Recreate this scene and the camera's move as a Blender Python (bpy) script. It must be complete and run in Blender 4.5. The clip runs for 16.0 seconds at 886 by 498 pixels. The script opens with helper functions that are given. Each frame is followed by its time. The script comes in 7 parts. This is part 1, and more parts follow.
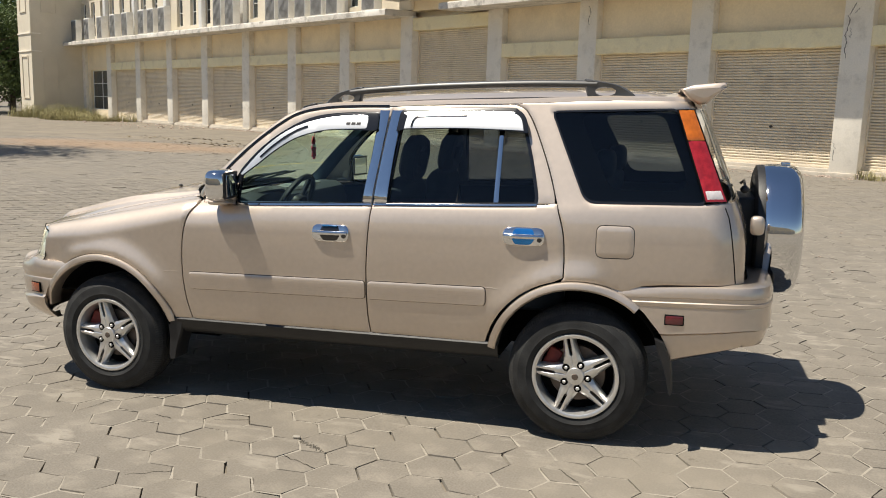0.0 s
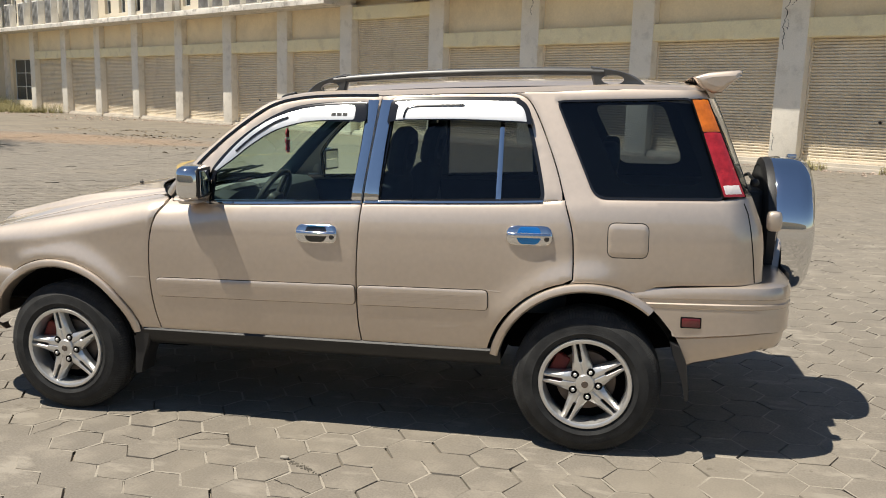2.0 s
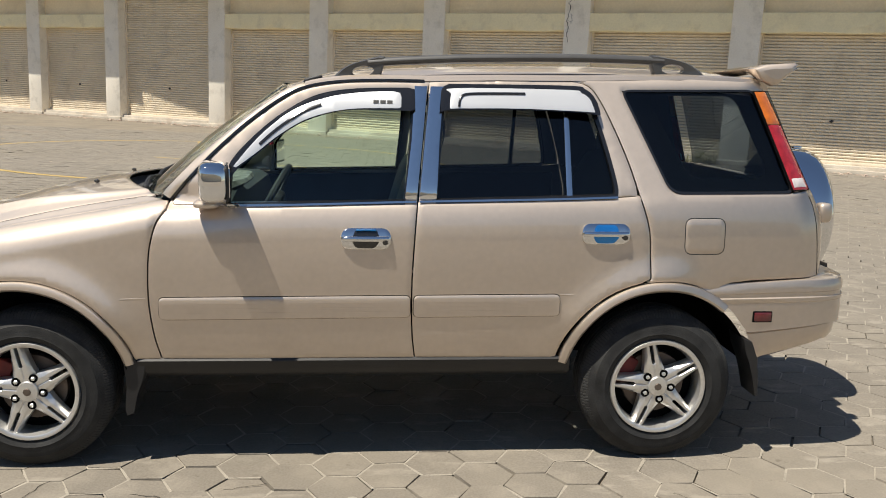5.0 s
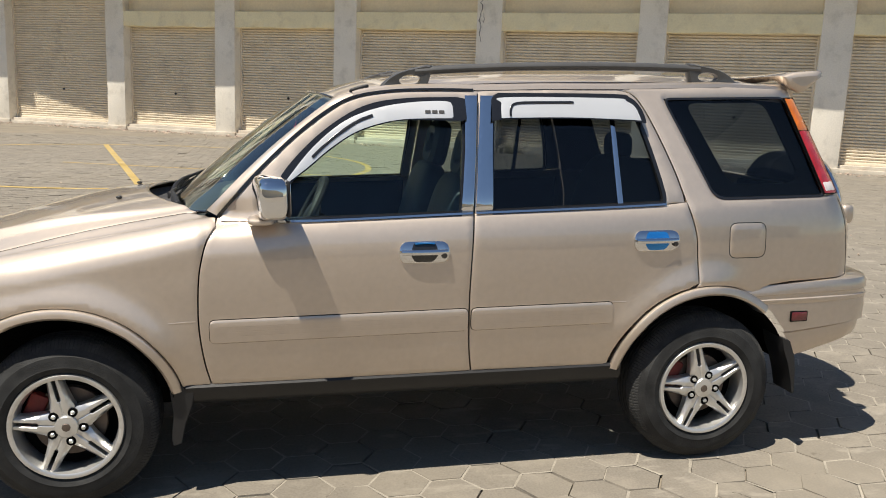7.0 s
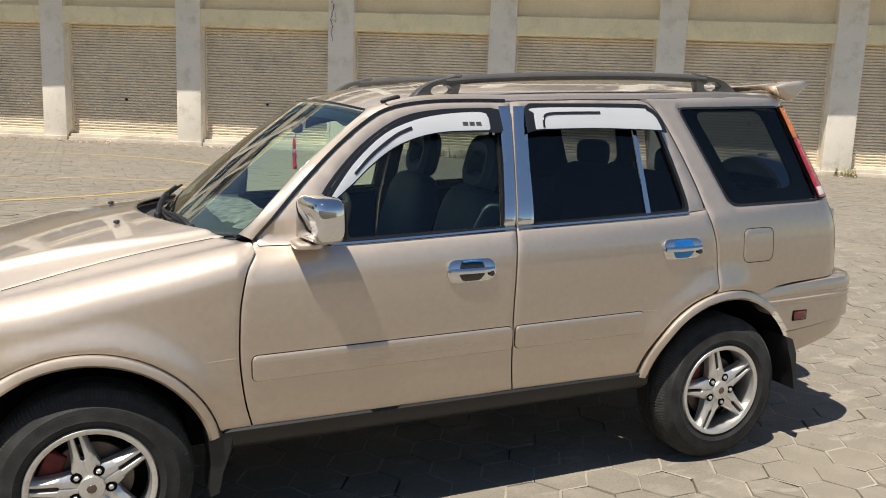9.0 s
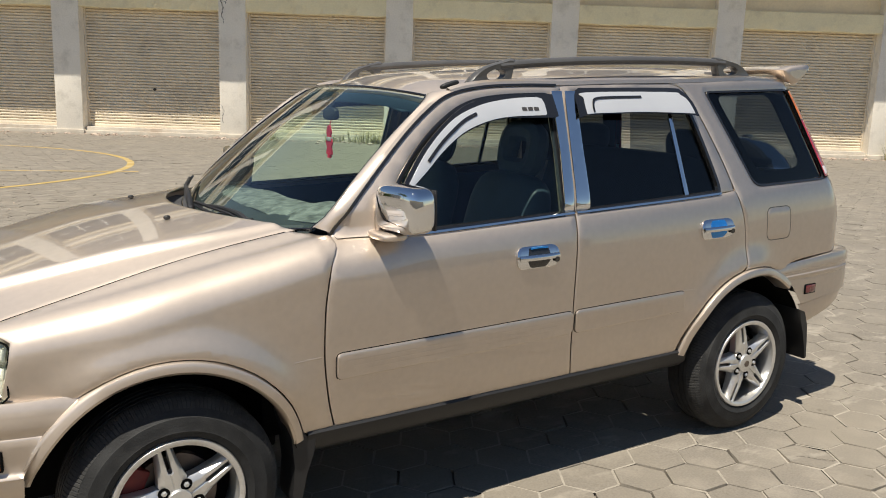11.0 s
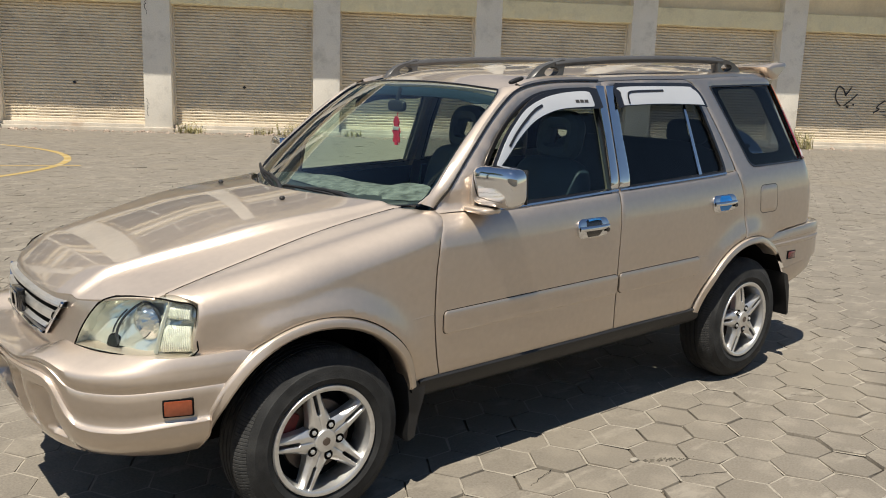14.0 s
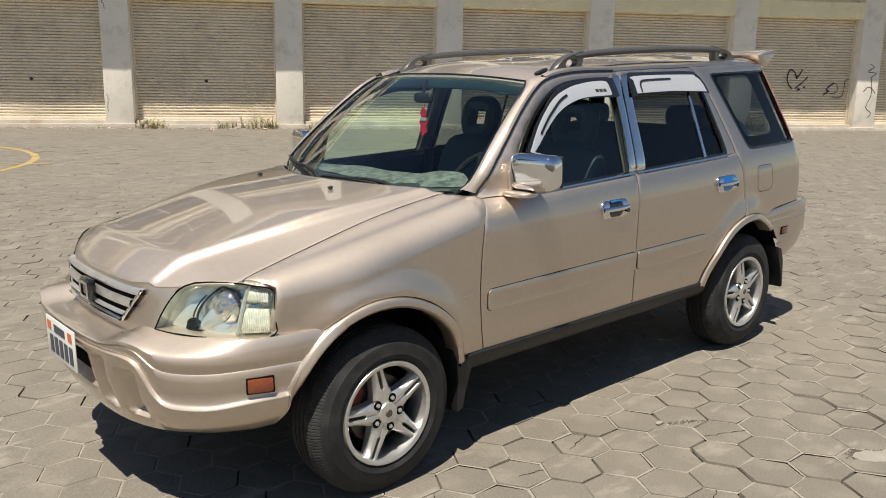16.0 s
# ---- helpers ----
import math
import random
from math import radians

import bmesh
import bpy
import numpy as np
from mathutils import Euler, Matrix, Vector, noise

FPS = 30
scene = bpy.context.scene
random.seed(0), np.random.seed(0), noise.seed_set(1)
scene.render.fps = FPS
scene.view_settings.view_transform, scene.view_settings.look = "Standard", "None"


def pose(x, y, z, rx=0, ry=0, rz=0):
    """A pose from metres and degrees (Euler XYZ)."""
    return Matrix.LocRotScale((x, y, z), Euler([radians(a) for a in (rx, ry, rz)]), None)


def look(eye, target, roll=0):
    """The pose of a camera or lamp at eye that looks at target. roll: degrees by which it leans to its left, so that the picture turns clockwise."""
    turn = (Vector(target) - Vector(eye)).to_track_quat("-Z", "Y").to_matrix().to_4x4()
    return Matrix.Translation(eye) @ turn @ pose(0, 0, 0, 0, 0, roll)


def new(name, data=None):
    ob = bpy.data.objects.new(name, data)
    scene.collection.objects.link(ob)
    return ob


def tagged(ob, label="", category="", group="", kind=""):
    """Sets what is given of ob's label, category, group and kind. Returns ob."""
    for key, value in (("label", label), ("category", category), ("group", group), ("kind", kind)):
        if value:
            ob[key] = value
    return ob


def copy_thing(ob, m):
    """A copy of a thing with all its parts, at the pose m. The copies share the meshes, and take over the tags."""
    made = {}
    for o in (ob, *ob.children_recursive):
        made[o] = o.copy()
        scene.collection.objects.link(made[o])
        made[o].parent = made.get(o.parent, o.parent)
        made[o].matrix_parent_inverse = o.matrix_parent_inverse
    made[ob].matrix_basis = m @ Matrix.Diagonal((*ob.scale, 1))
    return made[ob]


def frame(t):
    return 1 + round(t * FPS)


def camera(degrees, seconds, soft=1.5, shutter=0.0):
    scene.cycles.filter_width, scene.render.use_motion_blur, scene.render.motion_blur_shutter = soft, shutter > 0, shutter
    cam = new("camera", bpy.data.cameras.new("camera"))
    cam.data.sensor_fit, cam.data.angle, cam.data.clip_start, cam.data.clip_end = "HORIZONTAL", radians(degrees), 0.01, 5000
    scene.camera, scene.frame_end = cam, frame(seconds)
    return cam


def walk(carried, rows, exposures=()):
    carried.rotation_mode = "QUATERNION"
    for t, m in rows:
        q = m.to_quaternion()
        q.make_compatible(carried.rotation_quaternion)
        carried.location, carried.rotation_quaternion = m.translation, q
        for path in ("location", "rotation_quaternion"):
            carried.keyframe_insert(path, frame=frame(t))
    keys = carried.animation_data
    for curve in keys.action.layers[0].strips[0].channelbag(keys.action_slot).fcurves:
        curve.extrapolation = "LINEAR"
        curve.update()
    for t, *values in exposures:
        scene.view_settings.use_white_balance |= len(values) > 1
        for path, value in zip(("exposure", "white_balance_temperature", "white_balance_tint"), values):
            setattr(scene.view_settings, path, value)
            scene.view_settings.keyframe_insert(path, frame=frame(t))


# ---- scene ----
cam = camera(55.6, 16.0, soft=1.0)
PATH = [
    (0, (1.753, -4.742, 1.605), (1.208, -2.847, 1.274), 1.7),
    (0.5, (1.726, -4.696, 1.59), (1.202, -2.797, 1.245), 1.7),
    (1, (1.634, -4.588, 1.59), (1.132, -2.684, 1.241), 1.2),
    (1.5, (1.54, -4.528, 1.603), (1.075, -2.614, 1.254), 1.2),
    (2, (1.399, -4.517, 1.591), (1.001, -2.588, 1.243), 1.7),
    (2.5, (1.151, -4.54, 1.595), (0.831, -2.597, 1.247), 1.9),
    (3, (0.985, -4.508, 1.564), (0.74, -2.556, 1.207), 2.2),
    (3.5, (0.814, -4.411, 1.567), (0.645, -2.452, 1.203), 2.2),
    (5.8, (-0.118, -4.175, 1.542), (0.135, -2.224, 1.184), 2.8),
    (6, (-0.093, -4.159, 1.567), (0.153, -2.207, 1.206), 2.6),
    (6.5, (-0.334, -4.11, 1.569), (-0.003, -2.169, 1.218), 2.4),
    (7, (-0.566, -4.078, 1.57), (-0.158, -2.152, 1.216), 2.3),
    (7.5, (-0.748, -3.967, 1.549), (-0.255, -2.059, 1.209), 2.2),
    (8, (-0.885, -3.851, 1.573), (-0.297, -1.968, 1.243), 2.3),
    (8.5, (-1.079, -3.766, 1.576), (-0.38, -1.921, 1.246), 2.4),
    (9, (-1.308, -3.685, 1.585), (-0.522, -1.877, 1.244), 2.2),
    (9.2, (-1.367, -3.643, 1.57), (-0.551, -1.849, 1.229), 2.2),
    (11.3, (-1.989, -3.305, 1.567), (-0.925, -1.651, 1.201), 1.9),
    (11.5, (-2.04, -3.315, 1.563), (-0.962, -1.67, 1.201), 1.9),
    (12, (-2.204, -3.363, 1.558), (-1.099, -1.738, 1.191), 1.9),
    (12.5, (-2.324, -3.365, 1.57), (-1.181, -1.766, 1.198), 2.1),
    (13, (-2.487, -3.326, 1.565), (-1.307, -1.755, 1.188), 1.8),
    (13.5, (-2.657, -3.308, 1.565), (-1.459, -1.753, 1.182), 1.6),
    (14, (-2.753, -3.334, 1.556), (-1.537, -1.793, 1.177), 1.9),
    (14.5, (-2.862, -3.382, 1.549), (-1.626, -1.859, 1.155), 1.7),
    (15, (-2.95, -3.384, 1.566), (-1.696, -1.879, 1.162), 1.4),
    (15.5, (-3.046, -3.339, 1.567), (-1.766, -1.856, 1.162), 1.2),
    (16, (-3.171, -3.28, 1.563), (-1.876, -1.809, 1.162), 0.9),
]
walk(cam, [(t, look(eye, target, roll)) for t, eye, target, roll in PATH],
     exposures=[(0, 0.55), (3.5, 0.55), (6.0, 0.63), (9.0, 0.66), (11.5, 0.58), (13.5, 0.49), (16.0, 0.49)])

# ---- world, sun, exposure ----
SUN_FROM = Vector((-0.375, -0.21, 1.0)).normalized()
world = bpy.data.worlds.new("sky")
scene.world = world
world.use_nodes = True
wn = world.node_tree.nodes
sky = wn.new("ShaderNodeTexSky")
sky.sky_type = "NISHITA"
sky.sun_disc = False
sky.sun_elevation = math.asin(SUN_FROM.z)
sky.sun_rotation = math.atan2(SUN_FROM.x, SUN_FROM.y)
sky.air_density, sky.dust_density, sky.ozone_density = 1.0, 0.05, 2.6
wn["Background"].inputs[1].default_value = 0.060
world.node_tree.links.new(sky.outputs[0], wn["Background"].inputs[0])
sun = new("sun", bpy.data.lights.new("sun", "SUN"))
sun.data.energy, sun.data.angle, sun.data.color = 4.65, radians(0.53), (1.0, 0.958, 0.868)
sun.matrix_world = look(SUN_FROM * 60, (0, 0, 0))
scene.view_settings.use_white_balance = True
scene.view_settings.white_balance_temperature = 6850
scene.view_settings.white_balance_tint = 10


# ---- materials ----
def mat(name, color, rough=0.6, metal=0.0, coat=0.0, var=0.12, scale=6.0, bump=0.0, bump_scale=60.0, fine=0.0,
        stain=None, stain_amt=0.0, stain_scale=1.2, spec=0.5, per_object=0.0, coat_rough=0.03):
    """A principled material with colour variation at two scales, optional stains, bump and a per-object shift."""
    m = bpy.data.materials.new(name)
    m.use_nodes = True
    nt = m.node_tree
    n, ln = nt.nodes, nt.links
    p = n["Principled BSDF"]
    p.inputs["Roughness"].default_value = rough
    p.inputs["Metallic"].default_value = metal
    p.inputs["Coat Weight"].default_value = coat
    p.inputs["Coat Roughness"].default_value = coat_rough
    p.inputs["Specular IOR Level"].default_value = spec
    tc = n.new("ShaderNodeTexCoord")
    big = n.new("ShaderNodeTexNoise")
    big.inputs["Scale"].default_value = scale
    big.inputs["Detail"].default_value = 6.0
    ln.new(tc.outputs["Object"], big.inputs["Vector"])
    ramp = n.new("ShaderNodeValToRGB")
    c = Vector(color)
    ramp.color_ramp.elements[0].position, ramp.color_ramp.elements[1].position = 0.3, 0.7
    ramp.color_ramp.elements[0].color = (*(c * (1 - var)), 1)
    ramp.color_ramp.elements[1].color = (*[min(1, v * (1 + var)) for v in c], 1)
    ln.new(big.outputs["Fac"], ramp.inputs[0])
    out = ramp.outputs[0]
    if fine:
        f = n.new("ShaderNodeTexNoise")
        f.inputs["Scale"].default_value = scale * 25
        f.inputs["Detail"].default_value = 3.0
        ln.new(tc.outputs["Object"], f.inputs["Vector"])
        mr = n.new("ShaderNodeMapRange")
        mr.inputs[1].default_value, mr.inputs[2].default_value = 0.3, 0.7
        mr.inputs[3].default_value, mr.inputs[4].default_value = 1 - fine, 1 + fine
        ln.new(f.outputs["Fac"], mr.inputs[0])
        mul = n.new("ShaderNodeVectorMath")
        mul.operation = "SCALE"
        ln.new(out, mul.inputs[0])
        ln.new(mr.outputs[0], mul.inputs["Scale"])
        out = mul.outputs[0]
    if stain:
        s = n.new("ShaderNodeTexNoise")
        s.inputs["Scale"].default_value = stain_scale
        s.inputs["Detail"].default_value = 8.0
        s.inputs["Roughness"].default_value = 0.65
        ln.new(tc.outputs["Object"], s.inputs["Vector"])
        sr = n.new("ShaderNodeMapRange")
        sr.inputs[1].default_value, sr.inputs[2].default_value = 0.52, 0.68
        sr.inputs[3].default_value, sr.inputs[4].default_value = 0.0, stain_amt
        ln.new(s.outputs["Fac"], sr.inputs[0])
        mx = n.new("ShaderNodeMix")
        mx.data_type = "RGBA"
        ln.new(sr.outputs[0], mx.inputs[0])
        ln.new(out, mx.inputs[6])
        mx.inputs[7].default_value = (*stain, 1)
        out = mx.outputs[2]
    if per_object:
        oi = n.new("ShaderNodeObjectInfo")
        mr = n.new("ShaderNodeMapRange")
        mr.inputs[3].default_value, mr.inputs[4].default_value = 1 - per_object, 1 + per_object
        ln.new(oi.outputs["Random"], mr.inputs[0])
        mul = n.new("ShaderNodeVectorMath")
        mul.operation = "SCALE"
        ln.new(out, mul.inputs[0])
        ln.new(mr.outputs[0], mul.inputs["Scale"])
        out = mul.outputs[0]
    ln.new(out, p.inputs["Base Color"])
    if bump:
        b = n.new("ShaderNodeTexNoise")
        b.inputs["Scale"].default_value = bump_scale
        b.inputs["Detail"].default_value = 5.0
        ln.new(tc.outputs["Object"], b.inputs["Vector"])
        bp = n.new("ShaderNodeBump")
        bp.inputs["Strength"].default_value = 1.0
        bp.inputs["Distance"].default_value = bump
        ln.new(b.outputs["Fac"], bp.inputs["Height"])
        ln.new(bp.outputs[0], p.inputs["Normal"])
    return m


def glass(name, tint, gloss=1.0, power=4.0):
    """A thin pane: tinted see-through, with a mirror gloss that follows Fresnel."""
    m = bpy.data.materials.new(name)
    m.use_nodes = True
    n, ln = m.node_tree.nodes, m.node_tree.links
    n.remove(n["Principled BSDF"])
    t = n.new("ShaderNodeBsdfTransparent")
    t.inputs[0].default_value = (*tint, 1)
    g = n.new("ShaderNodeBsdfGlossy")
    g.inputs["Roughness"].default_value = 0.008
    g.inputs[0].default_value = (gloss, gloss, gloss, 1)
    lw = n.new("ShaderNodeLayerWeight")
    lw.inputs[0].default_value = 0.5
    pw = n.new("ShaderNodeMath")
    pw.operation = "POWER"
    pw.inputs[1].default_value = power
    ln.new(lw.outputs["Facing"], pw.inputs[0])
    f = n.new("ShaderNodeMapRange")
    f.inputs[3].default_value, f.inputs[4].default_value = 0.04, 1.0
    ln.new(pw.outputs[0], f.inputs[0])
    mx = n.new("ShaderNodeMixShader")
    ln.new(f.outputs[0], mx.inputs[0])
    ln.new(t.outputs[0], mx.inputs[1])
    ln.new(g.outputs[0], mx.inputs[2])
    ln.new(mx.outputs[0], n["Material Output"].inputs[0])
    return m


PAINT = mat("champagne_paint", (0.600, 0.508, 0.426), 0.32, 0.90, 1.0, 0.02, 1.5, fine=0.03)


def metallic_paint(m, rough, share):
    """A broad lobe of flakes beside the sharper one, under a clear lacquer."""
    n, ln = m.node_tree.nodes, m.node_tree.links
    p = n["Principled BSDF"]
    p.inputs["Coat Weight"].default_value = 0.0
    q = n.new("ShaderNodeBsdfAnisotropic")
    q.distribution = "BECKMANN"
    q.inputs["Roughness"].default_value = rough
    ln.new(p.inputs["Base Color"].links[0].from_socket, q.inputs["Color"])
    mx = n.new("ShaderNodeMixShader")
    mx.inputs[0].default_value = share
    ln.new(p.outputs[0], mx.inputs[1])
    ln.new(q.outputs[0], mx.inputs[2])
    coat = n.new("ShaderNodeBsdfAnisotropic")
    coat.inputs["Roughness"].default_value = 0.03
    coat.inputs["Color"].default_value = (1, 1, 1, 1)
    lw = n.new("ShaderNodeLayerWeight")
    lw.inputs[0].default_value = 0.5
    pw = n.new("ShaderNodeMath")
    pw.operation = "POWER"
    pw.inputs[1].default_value = 5.0
    ln.new(lw.outputs["Facing"], pw.inputs[0])
    gl = n.new("ShaderNodeMapRange")
    gl.inputs[3].default_value, gl.inputs[4].default_value = 0.085, 1.0
    ln.new(pw.outputs[0], gl.inputs[0])
    top = n.new("ShaderNodeMixShader")
    ln.new(gl.outputs[0], top.inputs[0])
    ln.new(mx.outputs[0], top.inputs[1])
    ln.new(coat.outputs[0], top.inputs[2])
    ln.new(top.outputs[0], n["Material Output"].inputs[0])


metallic_paint(PAINT, 0.73, 0.50)
CHROME = mat("chrome", (0.72, 0.73, 0.75), 0.045, 1.0, var=0.02)
RUBBER = mat("tyre_rubber", (0.021, 0.0215, 0.022), 0.7, var=0.35, scale=14, fine=0.2, bump=0.0012, bump_scale=160, spec=0.3, stain=(0.055, 0.055, 0.053), stain_amt=0.35, stain_scale=9)
TREAD = mat("dusty_tread", (0.030, 0.030, 0.0295), 0.9, var=0.4, scale=20, bump=0.001, bump_scale=150)
PLASTIC = mat("black_plastic", (0.013, 0.013, 0.014), 0.5, var=0.2, scale=9, bump=0.0004, bump_scale=400)
COWL = mat("dusty_cowl_plastic", (0.046, 0.046, 0.048), 0.6, var=0.3, scale=9, stain=(0.11, 0.105, 0.10), stain_amt=0.4, stain_scale=12)
GLOSSBLACK = mat("gloss_black", (0.012, 0.012, 0.013), 0.12, var=0.1, coat=0.6)
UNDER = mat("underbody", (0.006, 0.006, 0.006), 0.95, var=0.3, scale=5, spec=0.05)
ALLOY = mat("silver_alloy", (0.65, 0.645, 0.63), 0.33, 0.75, 0.5, 0.05, 12, fine=0.03, stain=(0.20, 0.15, 0.10), stain_amt=0.25, stain_scale=14)
STEEL = mat("brake_steel", (0.16, 0.13, 0.11), 0.55, 0.8, var=0.3, scale=15)
CALIPER = mat("brake_red", (0.20, 0.028, 0.022), 0.6, var=0.3, scale=20)
# Blue of trim and seats partly paints in sky reflected by the glass.
CABIN = mat("cabin_trim", (0.012, 0.029, 0.048), 0.75, var=0.15, scale=8, bump=0.0004, bump_scale=300, spec=0.3)
SEATCLOTH = mat("seat_cover", (0.018, 0.034, 0.052), 0.6, var=0.2, scale=10, bump=0.0008, bump_scale=120)
DASH = mat("dashboard_grey", (0.026, 0.030, 0.033), 0.7, var=0.2, scale=9, bump=0.0006, bump_scale=250)
DASHTOP = mat("dash_mat", (0.150, 0.154, 0.148), 0.9, var=0.5, scale=22, bump=0.003, bump_scale=60, stain=(0.030, 0.031, 0.032), stain_amt=0.85, stain_scale=16)
VISORWHITE = mat("visor_silver", (0.66, 0.67, 0.68), 0.30, 0.45, 0.5, 0.04, 4)
AMBER = mat("amber_lens", (0.55, 0.135, 0.012), 0.14, coat=0.8, var=0.2, scale=30, bump=0.002, bump_scale=90)
REDLENS = mat("red_lens", (0.34, 0.016, 0.022), 0.14, coat=0.8, var=0.25, scale=30, bump=0.002, bump_scale=90)
DARKRED = mat("dark_red_lens", (0.12, 0.014, 0.018), 0.15, coat=0.8, var=0.15, scale=60)
RIBLENS = mat("ribbed_lens", (0.84, 0.85, 0.76), 0.12, 0.35, coat=0.6, var=0.15, scale=50, bump=0.003, bump_scale=60)
CLEARLENS = mat("clear_lens", (0.62, 0.58, 0.58), 0.12, coat=0.8, var=0.12, scale=60)
SIGNAL = mat("front_marker_lens", (0.24, 0.055, 0.020), 0.15, coat=0.8, var=0.12, scale=60)
REFLECTOR = mat("lamp_reflector", (0.84, 0.87, 0.80), 0.12, 0.68, var=0.08, scale=20, bump=0.005, bump_scale=24)
LENSGLASS = glass("lamp_glass", (0.95, 0.97, 0.94))
FACETS = mat("faceted_chrome", (0.90, 0.91, 0.89), 0.06, 1.0, var=0.05, scale=20, bump=0.010, bump_scale=45)
GLASS_CLEAR = glass("front_glass", (0.80, 0.92, 0.85))
GLASS_TINT = glass("tinted_glass", (0.30, 0.33, 0.34), power=5.5)
GLASS_DARK = glass("dark_glass", (0.34, 0.38, 0.40), power=5.5)
PLATE = mat("plate_white", (0.72, 0.72, 0.69), 0.4, var=0.06)
PLATEINK = mat("plate_ink", (0.05, 0.06, 0.09), 0.5)
PLATERED = mat("plate_orange", (0.65, 0.16, 0.05), 0.5)
FRESH = mat("freshener_red", (0.55, 0.02, 0.05), 0.5)
BLUEFILM = mat("blue_film", (0.015, 0.22, 0.62), 0.15, 0.6, 0.5)
PLASTER = mat("pale_plaster", (0.68, 0.61, 0.49), 0.85, var=0.06, scale=0.6, fine=0.04, bump=0.002, bump_scale=30, stain=(0.55, 0.48, 0.37), stain_amt=0.35, stain_scale=0.4)
WALL = mat("cream_wall", (0.87, 0.74, 0.53), 0.85, var=0.07, scale=0.7, fine=0.04, bump=0.002, bump_scale=30, stain=(0.55, 0.46, 0.33), stain_amt=0.35, stain_scale=0.5)
PILLAR = mat("pale_pillar", (0.83, 0.775, 0.68), 0.85, var=0.05, scale=1.1, fine=0.05, bump=0.003, bump_scale=25, stain=(0.42, 0.38, 0.31), stain_amt=0.4, stain_scale=2.0)
LINTEL = mat("cream_box", (0.84, 0.755, 0.51), 0.7, var=0.05, scale=0.9, fine=0.04, stain=(0.50, 0.43, 0.30), stain_amt=0.4, stain_scale=1.5)
SHUTTER = mat("shutter_metal", (0.75, 0.655, 0.515), 0.5, 0.0, var=0.06, scale=0.8, fine=0.05, stain=(0.40, 0.34, 0.27), stain_amt=0.35, stain_scale=1.4)
STEP = mat("cement_step", (0.48, 0.43, 0.36), 0.9, var=0.15, scale=2.5, fine=0.1, bump=0.004, bump_scale=22, stain=(0.34, 0.25, 0.18), stain_amt=0.6, stain_scale=1.5)
CONCRETE = mat("stained_concrete", (0.62, 0.58, 0.52), 0.9, var=0.15, scale=1.5, fine=0.08, bump=0.004, bump_scale=20, stain=(0.16, 0.14, 0.12), stain_amt=0.7, stain_scale=2.6)
WINGLASS = mat("window_glass", (0.035, 0.045, 0.05), 0.06, var=0.2, spec=0.8)
WINFRAME = mat("window_frame", (0.74, 0.73, 0.70), 0.5, var=0.05)
ACMETAL = mat("ac_casing", (0.72, 0.70, 0.65), 0.55, var=0.08, scale=2, stain=(0.45, 0.38, 0.3), stain_amt=0.3)
ACGRILLE = mat("ac_grille", (0.22, 0.215, 0.205), 0.6, var=0.1)
INK = mat("black_marker", (0.03, 0.028, 0.03), 0.7)
PAVER = mat("cement_paver", (0.182, 0.161, 0.133), 0.88, var=0.08, scale=4.0, fine=0.16, bump=0.0024, bump_scale=60, stain=(0.275, 0.245, 0.200), stain_amt=0.6, stain_scale=3.5, per_object=0.045)
JOINT = mat("joint_sand", (0.285, 0.256, 0.212), 0.95, var=0.14, scale=5.0, fine=0.16, bump=0.003, bump_scale=50, stain=(0.36, 0.325, 0.270), stain_amt=0.6, stain_scale=3.0)
SAND = mat("sandy_joint", (0.185, 0.158, 0.122), 0.95, var=0.2, scale=1.2, fine=0.15, bump=0.004, bump_scale=40, stain=(0.25, 0.206, 0.154), stain_amt=0.7, stain_scale=0.25)
RAIL = mat("rail_grey", (0.068, 0.067, 0.066), 0.38, var=0.15, scale=9, coat=0.2)
YELLOW = mat("worn_yellow_line", (0.38, 0.27, 0.09), 0.85, var=0.15, scale=3, fine=0.12, stain=(0.42, 0.36, 0.27), stain_amt=0.85, stain_scale=2.5)
LEAF = mat("leaf_green", (0.085, 0.125, 0.030), 0.55, var=0.35, scale=0.6)
WEED = mat("dry_weed", (0.30, 0.265, 0.12), 0.7, var=0.4, scale=2.0)
BARK = mat("bark", (0.09, 0.07, 0.05), 0.9, var=0.3, scale=6, bump=0.01, bump_scale=15)
RUBBLE = mat("rubble_stone", (0.40, 0.32, 0.26), 0.9, var=0.3, scale=4, fine=0.1)
MORTAR = mat("pale_mortar", (0.29, 0.265, 0.225), 0.9, var=0.10, scale=14, fine=0.08, bump=0.002, bump_scale=60)
# Crumb colour is darkened to hold the shade between the pieces.
CRUMBS = mat("cement_crumbs", (0.10, 0.088, 0.070), 0.95, var=0.4, scale=30)
LITTER = mat("dead_leaves", (0.24, 0.19, 0.125), 0.85, var=0.35, scale=5)



